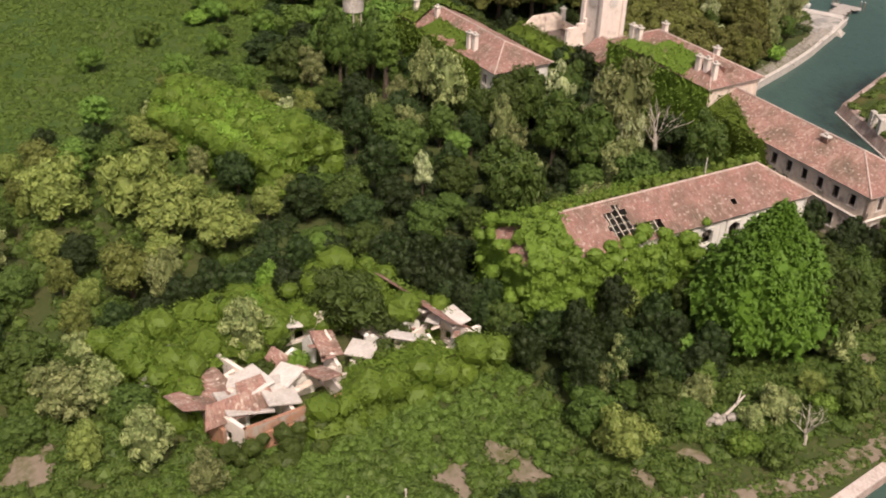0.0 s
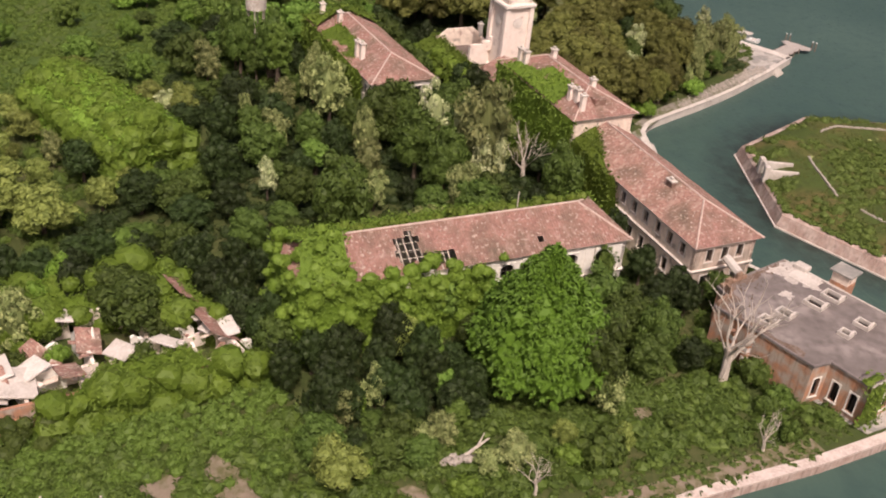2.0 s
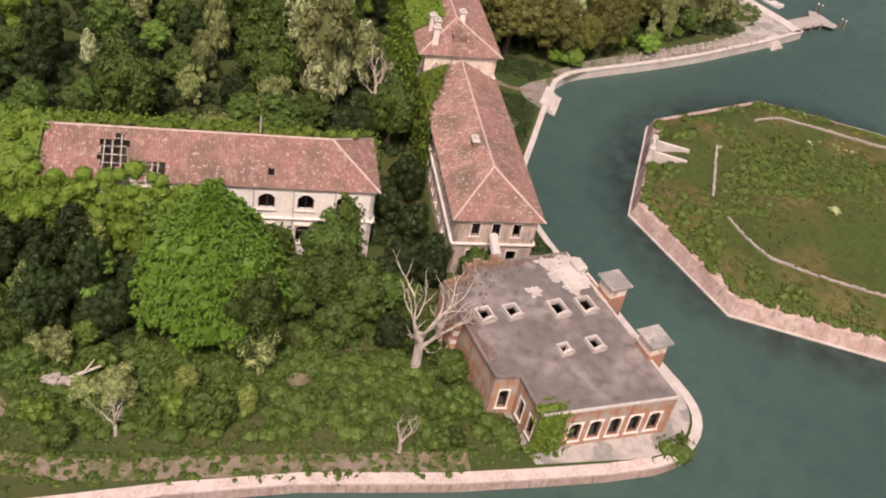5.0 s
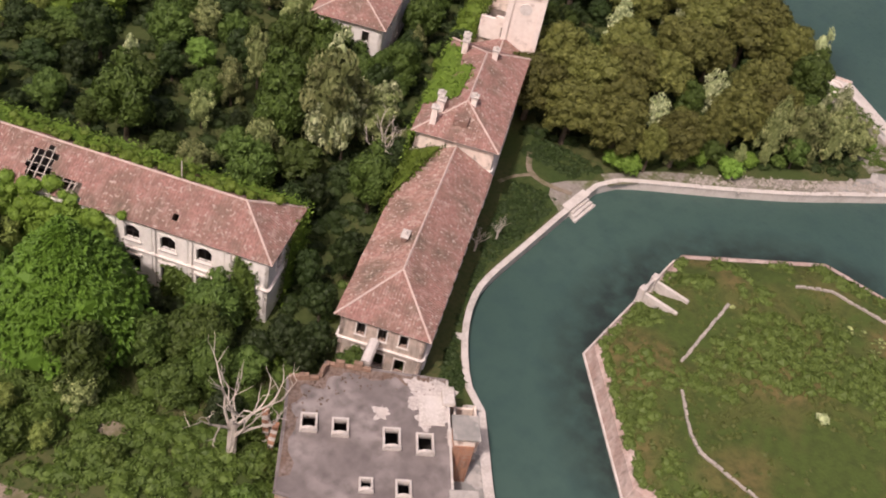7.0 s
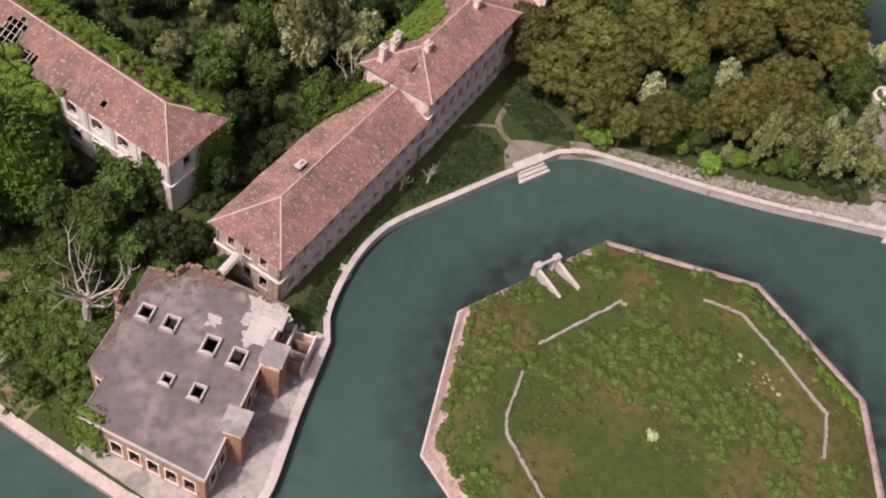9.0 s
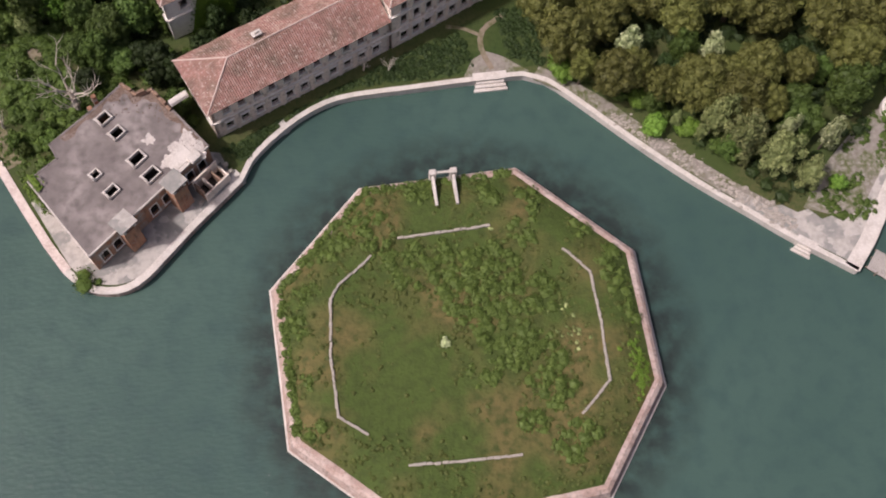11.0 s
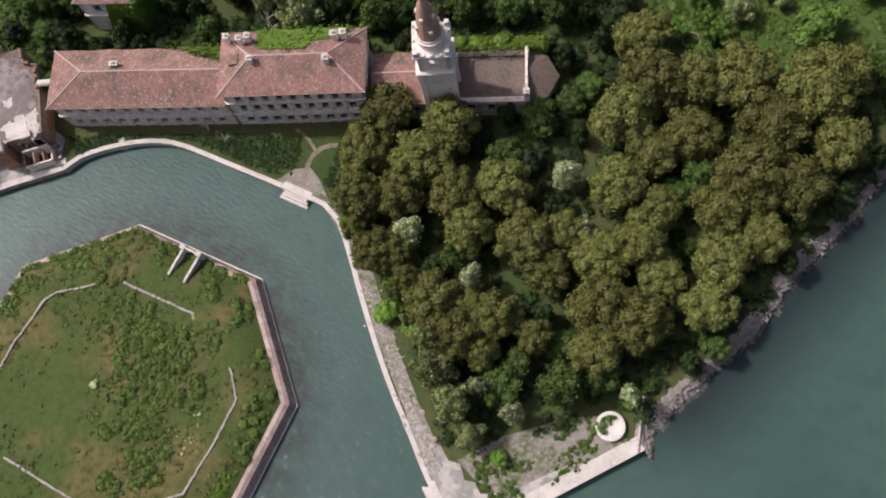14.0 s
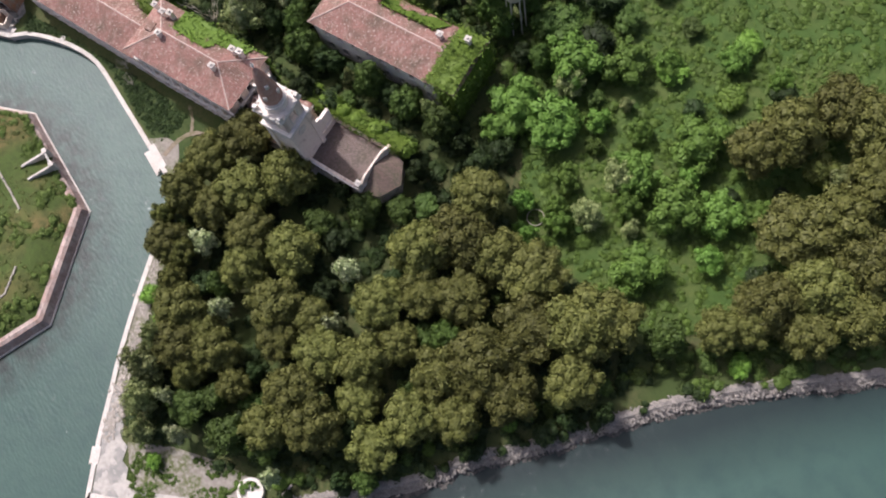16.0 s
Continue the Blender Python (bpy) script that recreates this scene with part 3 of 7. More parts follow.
def blob(x, y, r):
    return [(x + r * (0.85 + 0.6 * noise.noise((x + 1.2 * math.cos(a), y + 1.2 * math.sin(a), 3))) * math.cos(a), y + r * (0.85 + 0.6 * noise.noise((x + 1.2 * math.cos(a), y + 1.2 * math.sin(a), 3))) * math.sin(a)) for a in [6.283 * k / 18 for k in range(18)]]


for x, y, r in BARE_SPOTS:
    patch("bare_soil", blob(x, y, r), LAND_Z + 0.04, SAND, "patch of bare brown soil between shrubs", "ground")
# lush lawn whose colour also carries the shadow of the long building
patch("lawn_front", [(-30, 37.5), (-26, 42.2), (-19, 46.4), (-10, 49.0), (6, 49.3), (20, 50), (19, 64), (-4, 53.5), (-33, 40.3)], LAND_Z + 0.01, LAWN_GREEN, "rough lush grass, darkened for the long building's shadow", "lawn")

# landing steps and mooring blocks
def landing(m, w, d, label):
    root = thing("landing_step", m, label, "landing")
    for i in range(3):
        box_part("step", (-w / 2 + 0.25 * i, w / 2 - 0.25 * i, -d + i * d / 3, -d + (i + 1) * d / 3, -1.0, 0.35 + 0.36 * i), STONE, root, 0.04)
    box_part("landing_slab", (-w / 2, w / 2, 0, 1.2, -1.0, LAND_Z + 0.16), STONE, root, 0.04)


landing(pose(11.4, 48.3, 0), 5.6, 1.6, "pale stone landing steps at the canal quay")
landing(pose(-30.9, 35.2, 0, 0, 0, 38), 2.2, 1.0, "pale stone mooring block at the quay corner")
landing(pose(-22.5, 43.4, 0, 0, 0, 33), 1.0, 0.5, "small stone step on the curved quay")
landing(pose(55.6, 13.2, 0, 0, 0, -38), 3.2, 1.2, "broken stone steps at the landing tip")

# ---- the octagonal fort ----
OCT = [(-26.3, 16.2), (-11.6, 30.9), (12.7, 31.4), (28.2, 15.6), (28.4, -5.2), (17.6, -19.6), (-9.5, -22.0), (-25.6, -7.3)]
OC = (1.5, 4.0)


def scaled(ring, metres):
    out = []
    for x, y in ring:
        d = math.hypot(x - OC[0], y - OC[1])
        out.append((OC[0] + (x - OC[0]) * (d + metres) / d, OC[1] + (y - OC[1]) * (d + metres) / d))
    return out


rings = [(scaled(OCT, 1.3), -1.5), (scaled(OCT, 0.9), 0.1), (scaled(OCT, 0.15), 2.1), (scaled(OCT, -0.5), 2.5), (scaled(OCT, -1.5), 2.55), (scaled(OCT, -1.6), 2.2)]
verts, faces = [], []
for ring, z in rings:
    verts += [(x, y, z) for x, y in ring]
for k in range(len(rings) - 1):
    for i in range(8):
        j = (i + 1) % 8
        faces.append((8 * k + i, 8 * k + 8 + i, 8 * k + 8 + j, 8 * k + j))
tagged(mesh_object("fort_wall", verts, faces, BRICKWALL), "sloping pink brick wall of an octagonal fort", "fort wall", kind="structure")
ribbon("fort_footing", scaled(OCT, 1.0), 0.12, -0.28, 0.24, 1.2, STONE, closed=True, label="pale stone footing at the waterline", category="footing", kind="structure")

# turf: rings that rise to a low bank and dip in the middle
rng = np.random.default_rng(11)
verts, faces, N = [], [], 64
inner = scaled(OCT, -1.0)


def along_octagon(k):
    t = k / N * 8
    i = int(t)
    a, b = inner[i % 8], inner[(i + 1) % 8]
    return a[0] + (b[0] - a[0]) * (t - i), a[1] + (b[1] - a[1]) * (t - i)


HEIGHTS = [(1.0, 2.45), (0.94, 3.1), (0.86, 3.9), (0.76, 4.1), (0.66, 3.8), (0.48, 3.9), (0.3, 4.2), (0.15, 4.2)]
for f, z in HEIGHTS:
    for k in range(N):
        x, y = along_octagon(k)
        x, y = OC[0] + (x - OC[0]) * f, OC[1] + (y - OC[1]) * f
        verts.append((x, y, z + (0.35 * noise.noise((x * 0.15, y * 0.15, 3)) if f < 1 else 0)))
verts.append((*OC, 4.2))
for r in range(len(HEIGHTS) - 1):
    for k in range(N):
        k2 = (k + 1) % N
        faces.append((r * N + k, r * N + N + k, r * N + N + k2, r * N + k2))
faces += [((len(HEIGHTS) - 1) * N + k, len(verts) - 1, (len(HEIGHTS) - 1) * N + (k + 1) % N) for k in range(N)]
tagged(mesh_object("fort_turf", verts, faces, TURF, smooth=True), "rough green turf inside the octagonal fort", "grass", kind="structure")


def turf_z(x, y):
    """The height of the turf: how far out towards the octagon's edge the place lies sets its step of the bank."""
    dx, dy = x - OC[0], y - OC[1]
    f = 0.0
    for (xa, ya), (xb, yb) in zip(inner, inner[1:] + inner[:1]):
        nx, ny = yb - ya, xa - xb
        reach = nx * (xa - OC[0]) + ny * (ya - OC[1])
        f = max(f, (nx * dx + ny * dy) / reach)
    return float(np.interp(min(f, 1.0), [h[0] for h in HEIGHTS][::-1], [h[1] for h in HEIGHTS][::-1])) + (0.35 * noise.noise((x * 0.15, y * 0.15, 3)) if f < 1 else 0)


KERBS = [[(-7.0, 21.3), (6.8, 21.7)], [(-11.6, 18.8), (-16.6, 15.0), (-18.2, 12.8), (-19.0, 4.2), (-18.8, -4.6), (-15.0, -7.6)], [(17.2, 16.5), (20.7, 12.3), (20.8, 4.7), (20.3, -4.4), (15.6, -8.6)], [(-9.7, -12.6), (-2.0, -13.0), (6, -13.3)]]
bm = bmesh.new()
box(bm, -0.42, 0.42, -0.2, 0.2, -0.5, 0.16, 0.05)
KERBSTONE = bpy.data.meshes.new("kerb_stone")
bm.to_mesh(KERBSTONE)
bm.free()
KERBSTONE.materials.append(RUBBLE)
random.seed(21)
for i, line in enumerate(KERBS):
    run = [p for a, b in zip(line, line[1:]) for p in smooth_line([a, b], 0.8)[:-1]] + [line[-1]]
    kerb = ribbon("kerb_fort", run, 0.14, -0.14, 4.0, 0.9, RUBBLE, label="broken pale stone kerb in the fort's turf", category="kerb", kind="structure")
    for v in kerb.data.vertices:
        v.co.z += turf_z(v.co.x, v.co.y) - 3.93
    for (xa, ya), (xb, yb) in zip(run, run[1:]):
        st = new("kerb_stone", KERBSTONE)
        st.parent = kerb
        xm, ym = (xa + xb) / 2 + random.uniform(-0.06, 0.06), (ya + yb) / 2 + random.uniform(-0.06, 0.06)
        st.matrix_basis = pose(xm, ym, turf_z(xm, ym) + random.uniform(0.06, 0.2), random.uniform(-4, 4), random.uniform(-4, 4), math.degrees(math.atan2(yb - ya, xb - xa)) + random.uniform(-5, 5)) @ Matrix.Diagonal((random.uniform(0.9, 1.15), random.uniform(0.8, 1.15), 1, 1))

gate = thing("fort_gate", pose(1.0, 28.4, 3.2, 0, 0, -0.5), "ruined fort gate of two pale parallel walls", "gate")
for sx in (-1.6, 1.6):
    bm = bmesh.new()
    box(bm, sx - 0.24, sx + 0.24, -2.7, 2.2, -0.6, 1.2, 0.08)
    part("wall", bm, STONE, gate)
    bm = bmesh.new()
    box(bm, sx - 0.55, sx + 0.55, 2.2, 3.1, -1.0, 1.85, 0.1)
    part("pillar", bm, STONE, gate)
box_part("lintel", (-1.6, 1.6, 2.4, 2.8, 1.3, 1.65), STONE, gate, 0.06)

# ---- buildings ----


def wall_mesh(L, z0, z1, openings, thick=0.5):
    """An upright wall along x from 0 to L, outer face at y = 0, inner at y = thick, with openings (x0, x1, z0, z1)."""
    us = sorted({0.0, L, *[o[0] for o in openings], *[o[1] for o in openings]})
    vs = sorted({z0, z1, *[o[2] for o in openings], *[o[3] for o in openings]})
    nu, nv = len(us) - 1, len(vs) - 1
    solid = [[not any(o[0] < (us[i] + us[i + 1]) / 2 < o[1] and o[2] < (vs[j] + vs[j + 1]) / 2 < o[3] for o in openings) for j in range(nv)] for i in range(nu)]
    bm = bmesh.new()
    def quad(*p):
        bm.faces.new([bm.verts.new(q) for q in p])
    for i in range(nu):
        for j in range(nv):
            if not solid[i][j]:
                continue
            a, b, c, d = us[i], us[i + 1], vs[j], vs[j + 1]
            quad((a, 0, c), (b, 0, c), (b, 0, d), (a, 0, d))
            quad((b, thick, c), (a, thick, c), (a, thick, d), (b, thick, d))
            if i == 0 or not solid[i - 1][j]:
                quad((a, thick, c), (a, 0, c), (a, 0, d), (a, thick, d))
            if i == nu - 1 or not solid[i + 1][j]:
                quad((b, 0, c), (b, thick, c), (b, thick, d), (b, 0, d))
            if j == 0 or not solid[i][j - 1]:
                quad((a, thick, c), (b, thick, c), (b, 0, c), (a, 0, c))
            if j == nv - 1 or not solid[i][j + 1]:
                quad((a, 0, d), (b, 0, d), (b, thick, d), (a, thick, d))
    return bm


def window_part(parent, wall_m, o, style, rng):
    """The frame of a window in the opening o: surround, sill and what is left of the bars."""
    x0, x1, z0, z1 = o
    w = part_frame(x0, x1, z0, z1, style, rng)
    ob = part("window", w, TRIM if style != "arch" else WHITE, parent)
    ob.matrix_basis = wall_m
    t = 0.06
    keep = rng.random()
    w, xs = x1 - x0 - 2 * t, [t]
    if keep > 0.3:
        xs += [w / 2 - t / 2, w / 2 + t / 2]
    xs.append(w - t)
    zs = [z0 + 0.01, (z0 + z1) / 2 - t / 2, (z0 + z1) / 2 + t / 2, z1 - t] if keep > 0.6 else [z0 + 0.01, z1 - t]
    panes = [(xa, xb, za, zb) for xa, xb in zip(xs[::2], xs[1::2]) for za, zb in zip(zs[::2], zs[1::2])]
    bm = wall_mesh(w, z0, z1, panes, 0.06)
    bmesh.ops.remove_doubles(bm, verts=bm.verts[:], dist=0.0005)
    bmesh.ops.translate(bm, vec=(x0 + t, 0.22, 0), verts=bm.verts[:])
    part("window_lattice", bm, DARKWOOD, ob)
    return ob


def part_frame(x0, x1, z0, z1, style, rng):
    bm = bmesh.new()
    s = 0.16
    box(bm, x0 - s, x0, -0.07, 0.05, z0, z1 + s)
    box(bm, x1, x1 + s, -0.07, 0.05, z0, z1 + s)
    box(bm, x0, x1, -0.07, 0.05, z1, z1 + s)
    box(bm, x0 - s - 0.08, x1 + s + 0.08, -0.15, 0.05, z0 - 0.16, z0)
    if style == "arch":
        rise, n = 0.3 * (x1 - x0), 4
        for x, turn in ((x0, 1), (x1, -1)):
            half = (x1 - x0) / 2
            arc = [(x + turn * half * k / n, z1 - rise * (1 - math.sin(math.pi / 2 * k / n))) for k in range(n + 1)]
            ring = [(x, z1), *arc[:-1], (x + turn * half, z1 - 0.001)]
            front = [bm.verts.new((u, -0.02, w)) for u, w in ring]
            rear = [bm.verts.new((u, 0.4, w)) for u, w in ring]
            bm.faces.new(front if turn > 0 else front[::-1])
            bm.faces.new(rear[::-1] if turn > 0 else rear)
            for k in range(len(ring)):
                bm.faces.new((front[k], rear[k], rear[(k + 1) % len(ring)], front[(k + 1) % len(ring)]))
        bmesh.ops.recalc_face_normals(bm, faces=bm.faces[:])
    return bm


def tile_slope(P0, P1, Q0, Q1, pitch=0.36, row=0.75, seed=0, hole=None, lift=0.032):
    """A sloping sheet of barrel tiles from the eave P0-P1 up to the ridge Q0-Q1 (equal for a hip end)."""
    P0, P1, Q0, Q1 = (Vector(p) for p in (P0, P1, Q0, Q1))
    e = (P1 - P0).normalized()
    up = (Q0 - P0) - e * (Q0 - P0).dot(e)
    n = e.cross(up).normalized()
    if n.z < 0:
        n = -n
    rows = max(2, int(up.length / row))
    L = (P1 - P0).length
    cols = max(2, int(L / pitch * 2))
    verts, faces = [], []
    for j in range(rows + 1):
        v = j / rows
        a, b = (Q0 - P0).dot(e) * v, L + (Q1 - P1).dot(e) * v
        for i in range(cols + 1):
            u = min(max(i * L / cols, a), b)
            wob = 0.10 * noise.noise((u * 0.25 + seed * 7, v * up.length * 0.25, seed))
            p = P0 + e * u + up * v + n * (lift * (1 if i % 2 else -1) + wob)
            verts.append(p)
    for j in range(rows):
        for i in range(cols):
            u, v = (i + 0.5) * L / cols, (j + 0.5) / rows
            if u < (Q0 - P0).dot(e) * v - 0.4 or u > L + (Q1 - P1).dot(e) * v + 0.4:
                continue
            if hole and hole(u, v * up.length):
                continue
            a = j * (cols + 1) + i
            faces.append((a, a + 1, a + cols + 2, a + cols + 1))
    return verts, faces


def ridge_tube(bm, a, b, r=0.14):
    tube(bm, [a, b], [r, r], 6)


def hip_roof(root, L, W, ez, rise, mat, hips=(1, 1), over=0.5, side=1, run=None, hole=None, mat2=None):
    """A hipped roof over a plan from (0, 0) to (L, side * W), eaves at height ez."""
    y0, y1 = -over * side, (W + over) * side
    ym = side * W / 2
    x0, x1 = (-over if hips[0] else 0.0), (L + over if hips[1] else L)
    run = run or W / 2
    r0, r1 = (run if hips[0] else 0.0), (L - run if hips[1] else L)
    A, B, C, D = (x0, y0, ez), (x1, y0, ez), (x1, y1, ez), (x0, y1, ez)
    R0, R1 = (r0, ym, ez + rise), (r1, ym, ez + rise)
    slopes = [(A, B, R0, R1, hole), (C, D, R1, R0, None)]
    if hips[0]:
        slopes.append((D, A, R0, R0, None))
    if hips[1]:
        slopes.append((B, C, R1, R1, None))
    for k, (p, q, a, b, h) in enumerate(slopes):
        v, f = tile_slope(p, q, a, b, seed=k + int(L), hole=h)
        mesh_object("roof_slope", v, f, (mat2 if mat2 and k == 1 else mat), root)
    bm = bmesh.new()
    ridge_tube(bm, R0, R1)
    for p, r in [(A, R0), (D, R0)] * hips[0] + [(B, R1), (C, R1)] * hips[1]:
        ridge_tube(bm, p, r)
    part("ridge", bm, RIDGE, root)


def chimney(root, x, y, z0, z1, w=0.9, d=0.9, mat=None):
    bm = bmesh.new()
    box(bm, x - w / 2, x + w / 2, y - d / 2, y + d / 2, z0, z1, 0.04)
    ob = part("chimney", bm, mat or TOWERWALL, root)
    bm = bmesh.new()
    box(bm, x - w / 2 - 0.15, x + w / 2 + 0.15, y - d / 2 - 0.15, y + d / 2 + 0.15, z1, z1 + 0.22, 0.04)
    box(bm, x - w / 4, x + w / 4, y - d / 4, y + d / 4, z1 + 0.22, z1 + 0.6, 0.04)
    part("chimney_cap", bm, STONE, ob)


def windows_row(L, n, w, z0, h, skip=(), edge=1.2):
    step = (L - 2 * edge) / n
    return [(edge + step * (i + 0.5) - w / 2, edge + step * (i + 0.5) + w / 2, z0, z0 + h) for i in range(n) if i not in skip]


def house(name, m, label, L, W, zb, ez, mat, fronts, side=1, seed=1, cornice=True, floors=(), end_mat=None):
    """Four walls with openings. fronts: openings of the front, the far end, the back and the near end."""
    rng = random.Random(seed)
    root = thing(name, m, label, "building")
    flip = Matrix.Diagonal((1, side, 1, 1))
    places = [(pose(0, 0, 0), L), (pose(L, 0, 0, 0, 0, 90), W), (pose(L, W, 0, 0, 0, 180), L), (pose(0, W, 0, 0, 0, -90), W)]
    for (pm, length), (style, opens), wm in zip(places, fronts, (mat, mat, mat, end_mat or mat)):
        pm = flip @ pm
        ob = part("wall", wall_mesh(length, zb, ez + 0.1, opens), wm, root)
        ob.matrix_basis = pm
        for o in opens:
            if o[3] - o[2] > 0.5:
                window_part(root, pm, o, style, rng)
        if cornice:
            bm = bmesh.new()
            box(bm, -0.25, length + 0.25, -0.3, 0.02, ez - 0.35, ez - 0.05, 0.04)
            box(bm, -0.1, length + 0.1, -0.12, 0.02, ez - 0.6, ez - 0.35)
            c = part("cornice", bm, TRIM, root)
            c.matrix_basis = pm
        for fz in floors:
            bm = bmesh.new()
            box(bm, -0.1, length + 0.1, -0.34, 0.02, fz, fz + 0.16, 0.03)
            box(bm, -0.06, length + 0.06, -0.16, 0.02, fz - 0.22, fz)
            c = part("string_course", bm, TRIM, root)
            c.matrix_basis = pm
    # flat pilasters between the windows of the front, sills under them and hoods over the lower ones
    pm = flip @ places[0][0]
    xs = sorted({round((o[0] + o[1]) / 2, 3) for o in fronts[0][1]}) if floors else []
    for a, b in zip(xs, xs[1:]):
        o = box_part("pilaster", (-0.26, 0.26, -0.13, 0.02, zb, ez - 0.62), mat, root, 0.02)
        o.matrix_basis = pm @ pose((a + b) / 2, 0, 0)
    for a, b, z0, z1 in (fronts[0][1] if floors else ()):
        o = box_part("window_sill", (a - 0.18, b + 0.18, -0.26, 0.02, z0 - 0.16, z0 - 0.01), TRIM, root, 0.02)
        o.matrix_basis = pm
        if z1 < floors[0]:
            o = box_part("window_hood", (a - 0.25, b + 0.25, -0.38, 0.02, z1 + 0.12, z1 + 0.32), TRIM, root, 0.03)
            o.matrix_basis = pm
    bm = bmesh.new()
    box(bm, 0.3, L - 0.3, min(0.3 * side, (W - 0.3) * side), max(0.3 * side, (W - 0.3) * side), zb + 3.6, zb + 3.8)
    part("upper_floor", bm, WOOD, root)
    return root


# long two-storey hospital building along the canal
Z0 = LAND_Z - 0.2
LONG_M = pose(-33.4, 41.7, 0, 0, 0, 24.5) @ pose(0.7, 0.7, 0)
longb = house("long_building", LONG_M, "long derelict two-storey building with red tiled roof", 31.6, 10.0, Z0, 10.2, FACADE,
              [("plain", windows_row(31.6, 11, 1.15, 7.6, 1.7) + windows_row(31.6, 11, 1.25, 2.9, 2.1)),
               ("plain", []),
               ("plain", windows_row(31.6, 10, 1.15, 7.4, 1.8) + windows_row(31.6, 10, 1.2, 3.0, 2.1)),
               ("plain", windows_row(10.0, 3, 1.0, 7.4, 1.9) + windows_row(10.0, 3, 1.2, 3.0, 2.2))], seed=4, floors=(6.2,), end_mat=GABLE)
hip_roof(longb, 31.6, 10.0, 10.2, 3.0, TILES, hips=(1, 0), over=0.7, run=6.3, mat2=TILES_PALE)
chimney(longb, 12.0, 6.4, 12.4, 13.2, 1.3, 0.7, TILES)

# taller three-storey block
UP_M = pose(-4.2, 55.0, 0, 0, 0, 25.6) @ pose(0.6, 0.6, 0)
upper = house("tall_building", UP_M, "derelict three-storey building with red hipped tile roof", 23.9, 10.8, Z0, 14.0, FACADE,
              [("plain", windows_row(23.9, 9, 1.1, 10.9, 1.8) + windows_row(23.9, 9, 1.15, 7.2, 2.2) + windows_row(23.9, 9, 1.3, 2.8, 2.4)),
               ("plain", windows_row(10.8, 3, 1.1, 10.9, 1.8) + windows_row(10.8, 3, 1.1, 7.2, 2.2)),
               ("plain", []),
               ("plain", [])], seed=9, floors=(6.1, 10.4))
hip_roof(upper, 23.9, 10.8, 14.0, 2.8, TILES, hips=(1, 1), over=0.65)
for x, y, w in ((3.4, 8.6, 0.9), (4.8, 9.0, 0.9), (1.2, 9.0, 0.7), (5.6, 4.6, 0.9), (18.4, 4.2, 0.9), (19.5, 8.8, 1.0), (21.0, 9.0, 1.0)):
    chimney(upper, x, y, 14.4, 17.2 if y > 8 else 17.6, w, 0.8)
bm = bmesh.new()
box(bm, 1.6, 3.2, 4.4, 6.4, 15.0, 16.0, 0.05)
part("dormer", bm, TILES, upper)

# white two-storey building, half under ivy
WH_M = pose(-39.2, 60.9, 0, 0, 0, 113.5) @ pose(0.5, -0.5, 0)
WL, WW = 43.0, 10.2


def white_hole(u, v):
    rag = 1.1 * noise.noise((u * 0.9, v * 0.9, 4.0))
    return 28.2 < u + rag < 31.8 and 0.9 < v + rag < 5.2 or 24.4 < u + rag < 28.8 and 0.5 < v + rag * 0.6 < 2.5 or (u - 12.6) ** 2 + (v - 2.2) ** 2 < 0.16


arch_row = windows_row(WL, 9, 1.9, 8.3, 2.2) + windows_row(WL, 9, 1.9, 3.4, 2.6)
white = house("white_building", WH_M, "white plastered two-storey building with red tiled roof", WL, WW, Z0, 11.7, WHITE,
              [("arch", arch_row), ("plain", []), ("arch", []), ("plain", windows_row(WW, 2, 1.4, 8.4, 2.0))], side=-1, seed=3, floors=(7.0,))
hip_roof(white, WL, WW, 11.7, 3.3, TILES, hips=(1, 1), over=0.55, side=-1, hole=white_hole)
for i in range(10):
    bm = bmesh.new()
    x = 24.6 + i * 0.85
    top = 0.62 if x < 28.4 else 1.0
    tube(bm, [(x + random.uniform(-0.2, 0.2), 0.2, 11.75), (x + random.uniform(-0.2, 0.2), -WW / 2 * top, 11.75 + 3.1 * top - random.uniform(0, 0.25))], [0.08, 0.08], 4)
    part("rafter", bm, DEADWOOD, white, "bare grey rafter over a roof hole")
for k in range(6):
    bm = bmesh.new()
    y = -0.5 - k * 0.85
    x0 = 24.4 if k < 3 else 28.2
    tube(bm, [(x0, y, 11.86 + 3.2 * (-y / 5.2)), (32.4, y, 11.82 + 3.2 * (-y / 5.2))], [0.05, 0.05], 4)
    part("batten", bm, DEADWOOD, white, "bare grey batten over a roof hole")
bm = bmesh.new()
tube(bm, [(13.5, -WW / 2 - 0.6, 14.6), (13.5, -WW / 2 - 0.6, 17.2)], [0.1, 0.08], 6)
part("roof_mast", bm, METAL, white)
for x in (4.6, 9.4, 14.0):
    bm = bmesh.new()
    tube(bm, [(x, 0.12, 1.4), (x, 0.12, 11.5)], [0.08, 0.08], 6)
    part("drainpipe", bm, METAL, white)
bm = bmesh.new()
prism(bm, [(28.6, 0.1), (31.2, 0.1), (31.0, 0.9), (29.9, 1.25), (28.8, 0.9)], 8.2, 11.9, 0.15)
part("stair_turret", bm, METAL, white, "rounded grey stair turret below the roof hole")

# far house behind the woods
FAR_M = pose(9.5, 86.5, 0, 0, 0, 26.6) @ pose(0.6, 0.6, 0)
